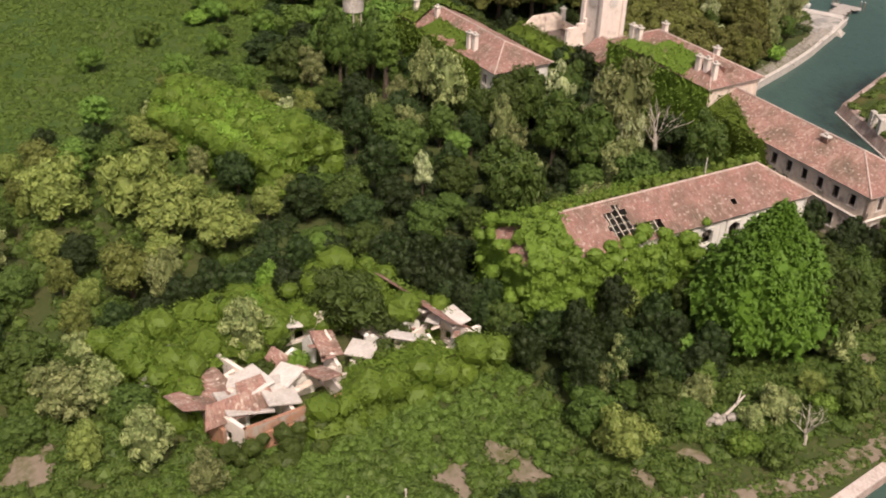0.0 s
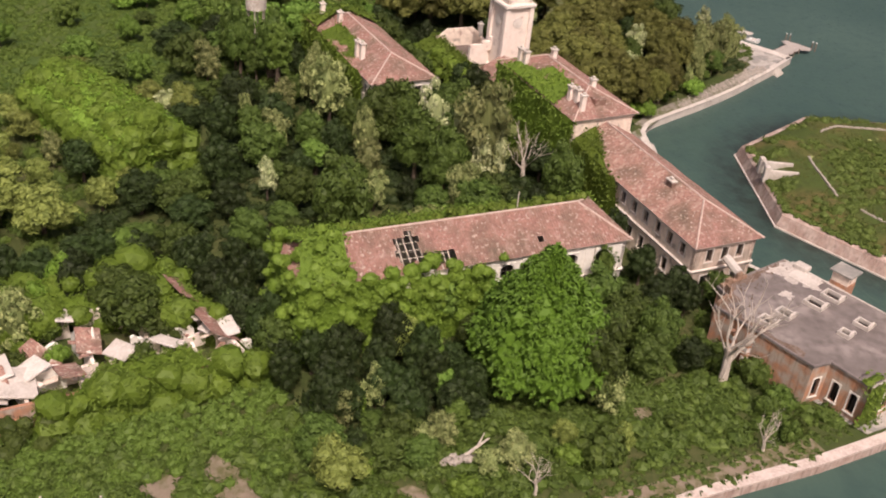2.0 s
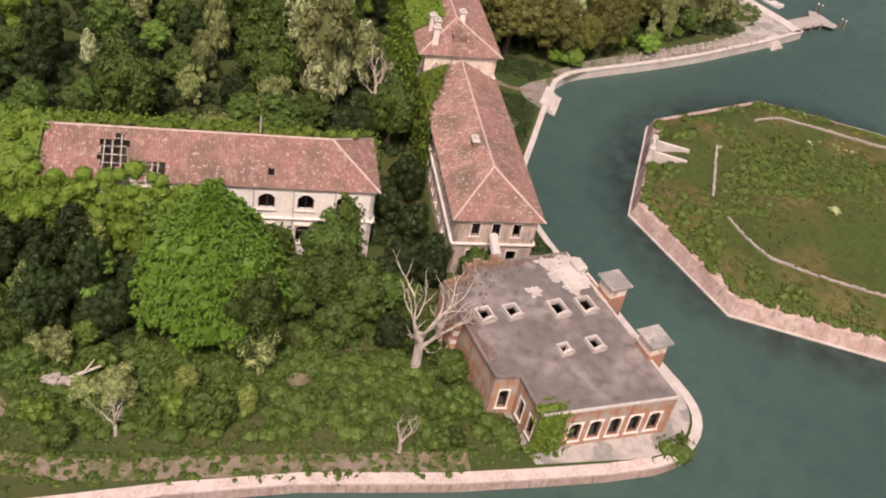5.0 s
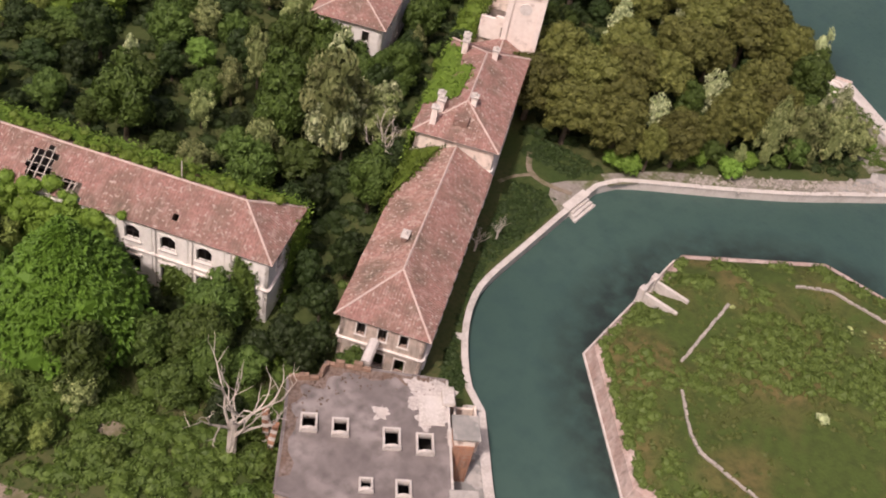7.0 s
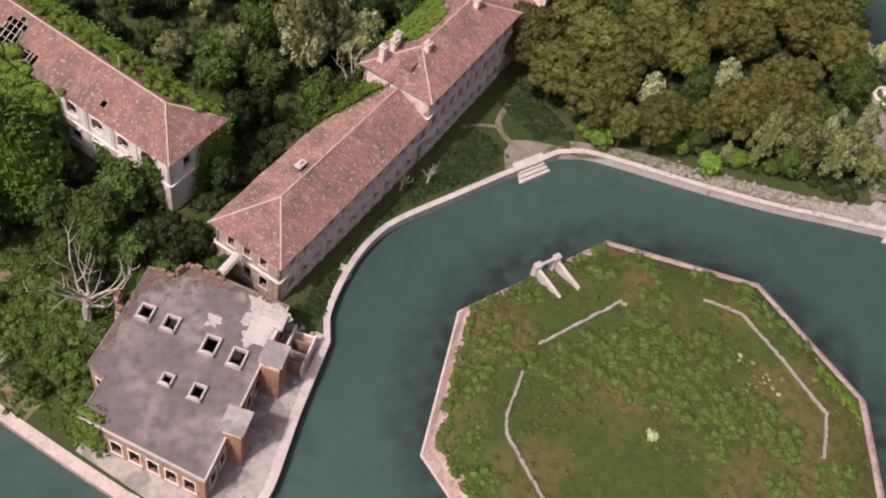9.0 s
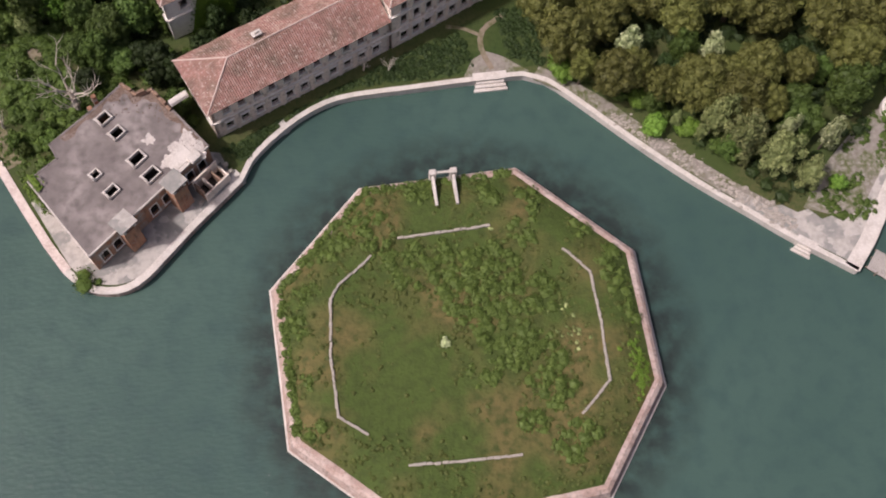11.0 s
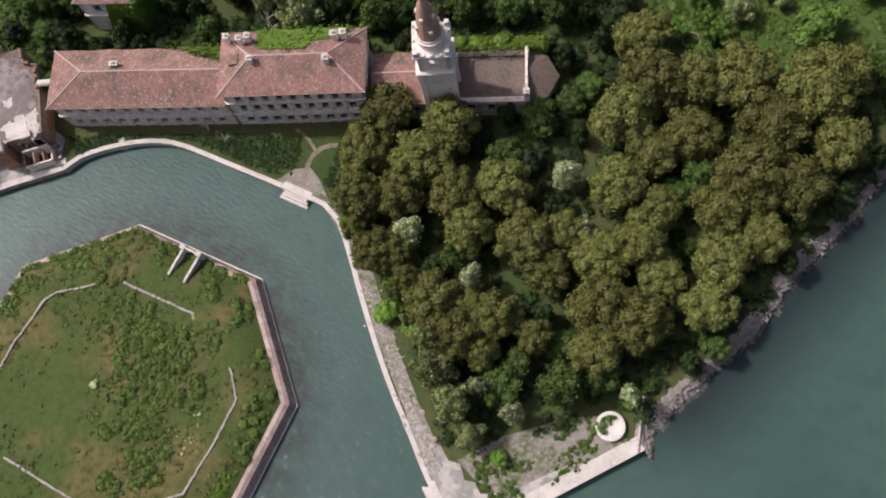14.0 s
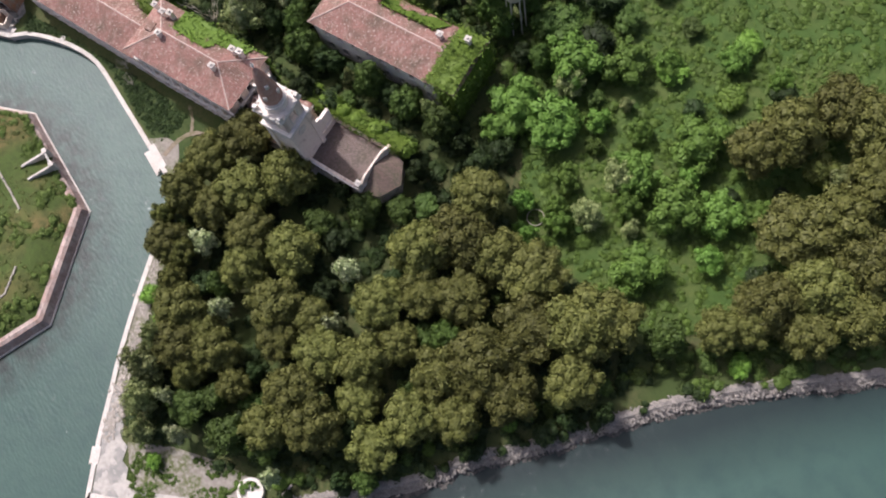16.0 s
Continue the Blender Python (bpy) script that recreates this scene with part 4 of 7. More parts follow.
far = house("rear_house", FAR_M, "derelict house with red tiled roof and ivy", 31.0, 11.0, Z0, 11.3, WHITE,
            [("plain", windows_row(31, 9, 1.2, 8.3, 1.8) + windows_row(31, 9, 1.2, 3.4, 2.0)), ("plain", []), ("plain", windows_row(31, 8, 1.2, 8.2, 1.8)), ("plain", windows_row(11, 3, 1.1, 8.3, 1.8))], seed=14)
hip_roof(far, 31, 11.0, 11.3, 2.8, TILES, hips=(1, 1), over=0.6)
for x, y in ((8.5, 9.5), (9.8, 9.8), (24, 7.5), (29, 9.0)):
    chimney(far, x, y, 11.8, 14.8, 0.9, 0.8)

# link roof, bell tower and roofless chapel
link = house("link_building", pose(18.6, 66.6, 0, 0, 0, 26.3), "low link building with red tiled roof", 9.5, 9.0, Z0, 8.2, FACADE,
             [("plain", windows_row(9.5, 3, 1.1, 4.2, 1.9)), ("plain", []), ("plain", []), ("plain", [])], seed=21)
hip_roof(link, 9.5, 9.0, 8.2, 2.4, TILES, hips=(0, 0), over=0.5)

TOW = 5.0
tower = thing("bell_tower", pose(28.3, 73.9, 2.2, 0, 0, 28.0), "tall pale brick bell tower with a conical spire", "bell tower")
h = TOW / 2
bm = bmesh.new()
prism(bm, [(-h, -h), (h, -h), (h, h), (-h, h)], Z0 - 3.0, 17.0)
part("shaft", bm, TOWERWALL, tower)
for sx, sy in ((-1, -1), (1, -1), (1, 1), (-1, 1)):
    box_part("pilaster", (sx * h - 0.45, sx * h + 0.45, sy * h - 0.45, sy * h + 0.45, Z0 - 3.0, 16.9), TOWERWALL, tower, 0.05)
box_part("cornice", (-h - 0.7, h + 0.7, -h - 0.7, h + 0.7, 17.0, 17.7), TRIM, tower, 0.15)
for k in range(4):
    bm = wall_mesh(TOW, 17.7, 22.4, [(TOW / 2 - 0.8, TOW / 2 + 0.8, 18.5, 21.4)], 0.7)
    w = part("belfry_wall", bm, TOWERWALL, tower)
    w.matrix_basis = pose(0, 0, 0, 0, 0, 90 * k) @ pose(-h, -h, 0)
    bm = bmesh.new()
    box(bm, -1.05, -0.8, -h - 0.12, -h, 18.3, 21.6)
    box(bm, 0.8, 1.05, -h - 0.12, -h, 18.3, 21.6)
    box(bm, -1.05, 1.05, -h - 0.12, -h, 21.4, 21.7)
    f = part("belfry_frame", bm, TRIM, tower)
    f.matrix_basis = pose(0, 0, 0, 0, 0, 90 * k)
    bm = bmesh.new()
    prism(bm, circle(0, 0, 1.0, 14), 0, 0.12)
    o = part("clock_disc", bm, TRIM, tower)
    o.matrix_basis = pose(0, 0, 0, 0, 0, 90 * k) @ pose(0, -h - 0.02, 14.2, 90, 0, 0)
box_part("belfry_cornice", (-h - 0.55, h + 0.55, -h - 0.55, h + 0.55, 22.4, 23.0), TRIM, tower, 0.12)
for sx, sy in ((-1, -1), (1, -1), (1, 1), (-1, 1)):
    bm = bmesh.new()
    prism(bm, [(sx * h + x, sy * h + y) for x, y in ((-0.4, -0.4), (0.4, -0.4), (0.4, 0.4), (-0.4, 0.4))], 23.0, 24.1, 0.12)
    part("corner_pinnacle", bm, TRIM, tower)
bm = bmesh.new()
prism(bm, circle(0, 0, 2.1, 16), 23.0, 24.9)
part("drum", bm, TOWERWALL, tower)
bm = bmesh.new()
prism(bm, circle(0, 0, 2.4, 16), 24.9, 25.3)
prism(bm, circle(0, 0, 2.1, 16), 25.3, 25.7)
part("drum_ring", bm, TRIM, tower)
bm = bmesh.new()
rings = [(1.9, 25.7), (1.7, 28.0), (1.4, 30.6), (1.0, 33.2), (0.28, 35.8)]
loops = [[bm.verts.new((r * math.cos(a), r * math.sin(a), z)) for a in [2 * math.pi * i / 16 for i in range(16)]] for r, z in rings]
for a, b in zip(loops, loops[1:]):
    for i in range(16):
        bm.faces.new((a[i], a[(i + 1) % 16], b[(i + 1) % 16], b[i]))
bm.faces.new(loops[-1])
part("spire", bm, SPIREBRICK, tower, "conical spire of weathered pink brick")
for k, (turn, z, r) in enumerate(((20, 28.0, 1.66), (110, 28.0, 1.66), (200, 28.0, 1.66), (290, 28.0, 1.66), (65, 31.0, 1.3), (155, 31.0, 1.3), (245, 31.0, 1.3), (335, 31.0, 1.3))):
    lucarne = box_part("lucarne", (-0.32, 0.32, -0.3, 0.12, -0.45, 0.45), TRIM, tower, 0.06, "small white stone lucarne in the spire")
    lucarne.matrix_basis = pose(0, 0, z, 0, 0, turn) @ pose(0, -r, 0)
for k in range(4):
    for x in (-1.4, 0.0, 1.4):
        m = box_part("merlon", (x - 0.3, x + 0.3, -h - 0.5, -h - 0.1, 23.0, 23.4), TRIM, tower, 0.08)
        m.matrix_basis = pose(0, 0, 0, 0, 0, 90 * k)
bm = bmesh.new()
tube(bm, [(0, 0, 35.7), (0, 0, 37.4)], [0.16, 0.06], 6)
bmesh.ops.create_uvsphere(bm, u_segments=8, v_segments=6, radius=0.32, matrix=Matrix.Translation((0, 0, 36.5)))
part("finial", bm, TRIM, tower)

chap = house("chapel", pose(30.8, 72.8, 0, 0, 0, 25.0), "roofless chapel with dark overgrown floor", 12.6, 9.5, Z0, 7.6, FACADE,
             [("plain", windows_row(12.6, 3, 1.2, 3.4, 2.6)), ("plain", []), ("plain", []), ("plain", [])], seed=31)
bm = bmesh.new()
box(bm, 0.5, 12.1, 0.5, 9.0, 5.9, 6.1)
part("sunken_roof", bm, mottled("collapsed_roof_litter", (0.17, 0.13, 0.115), (0.115, 0.10, 0.075), (0.21, 0.165, 0.15), 0.4, 2.0, relief=0.3), chap, "collapsed dark roof full of litter")
bm = bmesh.new()
prism(bm, [(12.4, 0), (12.4, 9.5), (15.6, 8.2), (17.4, 4.75), (15.6, 1.3)], Z0, 6.4)
part("apse_wall", bm, FACADE, chap)
apse = [(12.3, -0.4), (12.3, 9.9), (15.9, 8.6), (18.0, 4.75), (15.9, 0.9)]
bm = bmesh.new()
tip = bm.verts.new((12.4, 4.75, 9.4))
av = [bm.verts.new((x, y, 6.4)) for x, y in apse]
for i in range(1, 5):
    bm.faces.new((av[i], av[(i + 1) % 5], tip))
part("apse_roof", bm, mottled("mossy_apse_tiles", (0.19, 0.14, 0.115), (0.12, 0.115, 0.075), (0.25, 0.17, 0.14), 0.5, 2.4, relief=0.2), chap, "sunken mossy tiles over the apse")
bm = bmesh.new()
box(bm, 12.1, 12.7, -0.2, 9.7, 7.4, 8.2)
prism(bm, [(12.1, 0.2), (12.7, 0.2), (12.7, 9.3), (12.1, 9.3)], 8.2, 9.6, 0.4)
part("gable_wall", bm, FACADE, chap)
chimney(chap, 12.4, 0.3, 7.6, 10.0, 0.8, 0.8, STONE)
gable = part("front_gable", wall_mesh(8.6, 7.4, 11.2, [(3.2, 5.0, 7.6, 10.0)], 0.6), TOWERWALL, chap, "broken white gable wall with an open arch")
gable.matrix_basis = pose(0.1, 0.4, 0, 0, 0, 90)
bm = bmesh.new()
for x0, x1, z in ((0.6, 2.2, 11.9), (2.2, 4.6, 12.6), (4.6, 6.2, 11.8)):
    box(bm, -0.5, 0.1, x0 + 0.4, x1 + 0.4, 11.2, z, 0.08)
part("gable_top", bm, TOWERWALL, chap)

# flat-roofed laundry on the point
RF = 7.3
ROOF = [(-60.5, 35.7), (-51.9, 22.7), (-34.0, 38.4), (-39.0, 45.2), (-41.9, 49.2), (-44.0, 48.4), (-46.4, 50.6), (-50.0, 47.4), (-57.3, 41.4), (-56.2, 39.0)]
flat = thing("flat_roofed_building", pose(0, 0, 0), "one-storey orange brick building with flat concrete roof", "building")
bm = bmesh.new()
HATCH = [(-49.2, 44.8, 1.8, 1.35), (-47.3, 42.1, 1.8, 1.35), (-44.5, 37.4, 2.2, 1.45), (-42.5, 34.5, 2.2, 1.45), (-50.6, 35.5, 1.2, 1.0), (-48.3, 32.5, 1.7, 1.2)]
TURN = math.atan2(16.9, 19.0)


def hatch_ring(x, y, a, b):
    ca, sa = math.cos(TURN), math.sin(TURN)
    return [(x + u * ca - v * sa, y + u * sa + v * ca) for u, v in ((-a / 2, -b / 2), (a / 2, -b / 2), (a / 2, b / 2), (-a / 2, b / 2))]


# the slab, with the hatches cut out
outer = [bm.verts.new((x, y, RF)) for x, y in ROOF]
edges = [bm.edges.new((outer[i], outer[(i + 1) % len(outer)])) for i in range(len(outer))]
for hx, hy, a, b in HATCH:
    hv = [bm.verts.new((x, y, RF)) for x, y in hatch_ring(hx, hy, a, b)]
    edges += [bm.edges.new((hv[i], hv[(i + 1) % 4])) for i in range(4)]
bmesh.ops.triangle_fill(bm, edges=edges, use_beauty=True, normal=(0, 0, 1))
doomed = [fc for fc in bm.faces if any(inside(fc.calc_center_median().x, fc.calc_center_median().y, hatch_ring(*q)) for q in HATCH)]
bmesh.ops.delete(bm, geom=doomed, context="FACES_ONLY")
bmesh.ops.solidify(bm, geom=bm.faces[:], thickness=0.3)
part("roof_slab", bm, CONCRETE, flat, "stained grey concrete roof slab")
for hx, hy, a, b in HATCH:
    bm = bmesh.new()
    ca = pose(hx, hy, 0, 0, 0, math.degrees(TURN))
    for x0, x1, y0, y1 in ((-a / 2 - 0.22, a / 2 + 0.22, -b / 2 - 0.22, -b / 2), (-a / 2 - 0.22, a / 2 + 0.22, b / 2, b / 2 + 0.22), (-a / 2 - 0.22, -a / 2, -b / 2, b / 2), (a / 2, a / 2 + 0.22, -b / 2, b / 2)):
        box(bm, x0, x1, y0, y1, RF - 0.3, RF + 0.5, 0.03, ca)
    arc = [(b / 2 + 0.2) * math.cos(math.pi * k / 8) for k in range(9)]
    for xs in (-a / 2 - 0.3, -a / 2 - 0.12):
        tube(bm, [tuple(ca @ Vector((xs, v, RF + 0.4 + 0.55 * math.sin(math.pi * k / 8)))) for k, v in enumerate(arc)], [0.1] * 9, 5)
    part("roof_hatch", bm, STONE, flat, "raised pale frame with a small arch round an open skylight")
# added floor slab whose near-black colour imitates the unlit room below the hatches
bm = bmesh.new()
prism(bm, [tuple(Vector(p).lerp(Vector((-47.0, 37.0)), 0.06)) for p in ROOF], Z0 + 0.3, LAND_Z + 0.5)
part("floor_slab", bm, DARKWOOD, flat, "floor inside, near black in place of interior shade")
rng1 = random.Random(5)
for i, (p, q) in enumerate(zip(ROOF, ROOF[1:] + ROOF[:1])):
    p, q = Vector(p), Vector(q)
    d = q - p
    L = d.length
    opens = []
    if i == 0:
        opens = windows_row(L, 6, 1.35, 2.4, 2.7, edge=0.8)
    elif i == 1:
        opens = windows_row(L, 9, 1.35, 2.4, 2.7, skip=(3, 6), edge=0.8)
    elif i in (8, 9):
        opens = windows_row(L, 2 if L > 4 else 1, 1.0, 2.4, 2.7, edge=0.3)
    m = pose(p.x, p.y, 0, 0, 0, math.degrees(math.atan2(d.y, d.x)))
    w = part("wall", wall_mesh(L, Z0, RF - 0.28, opens, 0.4), ORANGE, flat)
    w.matrix_basis = m
    for o in opens:
        window_part(flat, m, o, "arch", rng1)
    bm = bmesh.new()
    box(bm, -0.2, L + 0.2, -0.2, 0.06, RF - 0.3, RF + 0.08, 0.04)
    e = part("roof_edge", bm, STONE if i < 2 else CONCRETE, flat)
    e.matrix_basis = m
BROWNBRICK = masonry("brown_brick", (0.32, 0.21, 0.15), (0.30, 0.18, 0.12), (0.20, 0.14, 0.10))
# broken brick parapet towards the long building
rng1 = random.Random(8)
for i in (3, 4, 5):
    p, q = Vector(ROOF[i]), Vector(ROOF[i + 1])
    d = q - p
    m = pose(p.x, p.y, 0, 0, 0, math.degrees(math.atan2(d.y, d.x)))
    n = max(2, int(d.length / 0.9))
    for k in range(n):
        e = box_part("parapet_stump", (k * d.length / n, (k + 1) * d.length / n, 0.0, 0.45, RF - 0.1, RF + rng1.uniform(0.3, 1.2)), BROWNBRICK, flat, 0.05)
        e.matrix_basis = m
for cx, cy in ((-46.5, 26.6), (-39.1, 32.2)):
    m = pose(cx, cy, 0, 0, 0, math.degrees(TURN))
    bm = bmesh.new()
    box(bm, -1.25, 1.25, -1.25, 1.0, Z0, RF + 0.6, 0.05, m)
    t = part("roof_turret", bm, ORANGE, flat)
    bm = bmesh.new()
    for x0, x1, y0, y1 in ((-1.2, -0.7, -1.2, 1.0), (0.7, 1.2, -1.2, 1.0), (-0.7, 0.7, 0.6, 1.0)):
        box(bm, x0, x1, y0, y1, RF + 0.6, RF + 2.0, 0.04, m)
    part("turret_wall", bm, FACADE, t)
    bm = bmesh.new()
    box(bm, -1.6, 1.6, -1.6, 1.35, RF + 2.0, RF + 2.25, 0.05, m)
    part("turret_slab", bm, PAVING, t)
bm = bmesh.new()
box(bm, -1.0, 1.0, -0.7, 0.7, RF, RF + 0.7, 0.1, pose(-36.0, 36.6, 0, 0, 0, math.degrees(TURN)))
box(bm, -2.6, 1.4, -0.2, 2.6, RF, RF + 0.12, 0.05, pose(-37.2, 36.4, 0, 0, 0, math.degrees(TURN)))
part("roof_vent", bm, STONE, flat, "broken pale plaster vent block")
spill = mottled("spilled_white_plaster", (0.56, 0.51, 0.46), (0.36, 0.32, 0.29), (0.64, 0.60, 0.55), 0.7, 3.0, relief=0.12)
rng1 = random.Random(12)
for cx, cy, r, n in ((-37.0, 38.2, 2.9, 26), (-40.2, 36.6, 1.4, 12), (-42.6, 40.4, 1.1, 12), (-39.6, 33.2, 1.0, 9)):
    bm = bmesh.new()
    ring = []
    for k in range(3 * n):
        a = 6.283 * k / (3 * n)
        rr = r * (0.8 + 0.75 * noise.noise((cx + 1.3 * math.cos(a), cy + 1.3 * math.sin(a), 2)) + 0.25 * noise.noise((cx + 5 * math.cos(a), cy + 5 * math.sin(a), 4)))
        ring.append((cx + rr * math.cos(a), cy + rr * math.sin(a)))
    prism(bm, ring, RF - 0.05, RF + 0.03)
    part("plaster_spill", bm, spill, flat, "white crumbled plaster on the roof")
bm = bmesh.new()
for k in range(90):
    q = Vector(ROOF[2]).lerp(Vector(ROOF[3]), rng1.random()) if k % 3 == 0 else (Vector(ROOF[3]).lerp(Vector(ROOF[5]), rng1.random()) if k % 3 == 1 else Vector(ROOF[5]).lerp(Vector(ROOF[7]), rng1.random()))
    q = q.lerp(Vector((-47, 37)), rng1.random() ** 2 * 0.28)
    s = rng1.uniform(0.05, 0.13)
    box(bm, -s, s, -s * 0.7, s * 0.7, -0.1, s * 0.5, 0.02, pose(q.x, q.y, RF + 0.05, rng1.uniform(-20, 20), rng1.uniform(-20, 20), rng1.uniform(0, 180)))
tagged(part("roof_debris", bm, mottled("brown_roof_litter", (0.15, 0.10, 0.075), (0.10, 0.07, 0.05), (0.20, 0.14, 0.10), 0.8, 4.0), flat), "brown broken brick along the roof edge", kind="stuff")
band, back_edge = [], [Vector(ROOF[k]) for k in (2, 3, 4, 5, 6, 7, 8)]
mid = Vector((-47.0, 37.0))
for p, q in zip(back_edge, back_edge[1:]):
    band += [p.lerp(q, k / 6) for k in range(6)]
ring = [p.lerp(mid, 0.015) for p in band] + [p.lerp(mid, 0.10 + 0.12 * noise.noise((p.x * 0.5, p.y * 0.5, 6))) for p in band[::-1]]
bm = bmesh.new()
prism(bm, [tuple(p) for p in ring], RF - 0.05, RF + 0.018)
part("litter_band", bm, mottled("brown_roof_moss", (0.17, 0.115, 0.085), (0.25, 0.20, 0.175), (0.12, 0.085, 0.06), 0.9, 3.0, relief=0.1), flat, "brown mossy litter along the roof edge")
tubeway = bmesh.new()
tube(tubeway, [(-39.2, 46.0, RF + 0.5), (-36.4, 47.2, RF + 1.1)], [0.6, 0.6], 8)
part("vent_pipe", tubeway, STONE, flat, "thick pale pipe between two buildings")

# roofless rooms between the flat-roofed building and the quay
annex = thing("roofless_annex", pose(-34.3, 34.7, 0, 0, 0, math.degrees(TURN)), "low roofless brick rooms crumbling beside the quay", "ruin")
for x0, x1, y0, y1, z, mat in ((-2.6, 2.4, -1.5, -1.2, 3.6, FACADE), (-2.6, 2.4, 1.1, 1.4, 4.6, FACADE), (-2.6, -2.3, -1.2, 1.1, 4.2, BROWNBRICK), (-1.0, -0.7, -1.2, 1.1, 3.8, FACADE), (0.7, 1.0, -1.2, 1.1, 3.6, BROWNBRICK), (2.1, 2.4, -1.2, 1.1, 3.2, FACADE)):
    box_part("wall", (x0, x1, y0, y1, LAND_Z - 0.1, z), mat, annex, 0.05)
box_part("floor_slab", (-2.3, 2.1, -1.2, 1.1, LAND_Z - 0.1, LAND_Z + 0.12), DARKWOOD, annex, 0.02, "dark floor of the roofless rooms")
for k, (x, y) in enumerate(((-3.4, -1.0), (-3.9, 0.4), (3.2, -0.6), (3.5, 0.8), (2.9, 1.9))):
    lump = box_part("fallen_block", (x - 0.4, x + 0.4, y - 0.3, y + 0.3, LAND_Z - 0.1, LAND_Z + 0.5 + 0.1 * k), RUBBLE, annex, 0.1)

# leaning brick pillars behind the flat roof
for k, (x, y, lean) in enumerate(((-52.0, 47.6, 6), (-51.0, 48.8, -4))):
    pil = thing("brick_pillar", pose(x, y, LAND_Z - 0.1, lean, 3, 30), "ruined slender brick pillar beside the flat roof", "pillar", "ruined pillars")
    for j in range(9):
        box_part("course", (-0.35, 0.35, -0.35, 0.35, j * 0.62, j * 0.62 + 0.58), STONE if j % 2 else ORANGE, pil, 0.03)

# roofless courtyard building under ivy
RU = [(-57.6, 148.8), (-74.0, 132.6), (-60.2, 106.4), (-43.8, 120.2)]
ruin = thing("courtyard_ruin", pose(0, 0, 0), "roofless courtyard building overgrown with ivy", "ruin")
rng1 = random.Random(17)
for i in range(4):
    p, q = Vector(RU[i]), Vector(RU[(i + 1) % 4])
    d = q - p
    L = d.length
    m = pose(p.x, p.y, 0, 0, 0, math.degrees(math.atan2(d.y, d.x)))
    for name, off, hgt in (("outer_wall", 0.0, 3.7), ("inner_wall", 6.2, 1.8 if i in (1, 2) else 3.4)):
        a, b = (0, L) if off == 0 else (6.2, L - 6.2)
        bm = wall_mesh(b - a, Z0, Z0 + hgt, windows_row(b - a, int((b - a) / 3.2), 1.2, 1.9, 1.5), 0.45)
        w = part(name, bm, ORANGE if i == 1 and off == 0 else TOWERWALL, ruin)
        w.matrix_basis = m @ pose(a, off, 0)
    for k in range(1, 5):
        bm = bmesh.new()
        x = k * L / 5
        prism(bm, [(x, 0.4), (x + 0.4, 0.4), (x + 0.4, 6.2), (x, 6.2)], Z0, Z0 + rng1.uniform(1.2, 3.0))
        w = part("cross_wall", bm, TOWERWALL, ruin)
        w.matrix_basis = m
# what is left of its roofs
for x, y, z, turn, L, W, mat in ((-71.6, 137.6, 5.6, 45, 4.6, 4.4, TILES_PALE), (-70.4, 131.6, 5.2, -63, 4.2, 3.4, TILES_PALE), (-72.8, 133.8, 5.3, -63, 6.0, 1.6, TILES_PALE), (-57.2, 111.0, 5.6, 40, 7.5, 3.0, TILES), (-51.0, 116.0, 5.7, 40, 6.0, 2.4, TILES), (-63.8, 129.4, 4.4, -20, 3.4, 2.4, TILES_PALE), (-61.6, 124.4, 4.6, -50, 2.6, 2.2, TILES_PALE)):
    v, f = tile_slope((-L / 2, -W / 2, -0.9), (L / 2, -W / 2, -0.7), (-L / 2 + 0.8, W / 2, 0.9), (L / 2 - 0.5, W / 2, 0.6), seed=int(x))
    r = mesh_object("roof_remnant", v, f, mat, ruin)
    r.matrix_basis = pose(x + 1.6, y + 0.4, z, 0, 0, turn)
for x, y, w, hgt, turn, mat in ((-65.6, 143.0, 3.6, 2.6, 45, WHITE), (-63.8, 141.6, 2.4, 2.2, -63, WHITE), (-69.4, 136.0, 4.4, 2.6, -63, WHITE), (-67.4, 134.8, 3.4, 2.4, 45, WHITE), (-70.2, 133.4, 3.2, 2.8, 45, WHITE), (-68.0, 130.0, 3.0, 2.8, 40, WHITE), (-66.0, 127.0, 3.2, 2.8, -63, WHITE), (-63.0, 123.6, 2.4, 3.2, 40, TOWERWALL), (-59.4, 119.0, 2.0, 3.2, -63, WHITE), (-60.2, 113.0, 3.4, 3.2, 40, TOWERWALL), (-57.2, 114.8, 3.0, 3.2, -63, WHITE), (-61.0, 108.8, 3.4, 3.0, 40, WHITE), (-58.8, 107.6, 2.6, 2.8, -63, WHITE), (-54.6, 112.2, 2.4, 3.2, 40, WHITE), (-62.2, 128.4, 2.2, 3.0, -63, WHITE), (-59.6, 126.2, 2.0, 2.8, 40, WHITE), (-74.2, 129.6, 5.0, 1.5, -63, ORANGE), (-72.0, 125.6, 2.2, 1.2, -63, ORANGE), (-73.0, 135.4, 3.0, 2.0, 45, ORANGE)):
    bm = bmesh.new()
    peak = rng1.randrange(1, 5)
    jagged(bm, w, 0.45, Z0, [3.1 + hgt * 0.62 * (1.0 - 0.2 * abs(k - peak)) * rng1.uniform(0.8, 1.05) for k in range(6)])
    r = part("broken_wall", bm, mat, ruin)
    r.matrix_basis = pose(x + 1.6, y + 0.4, 0, 0, 0, turn)

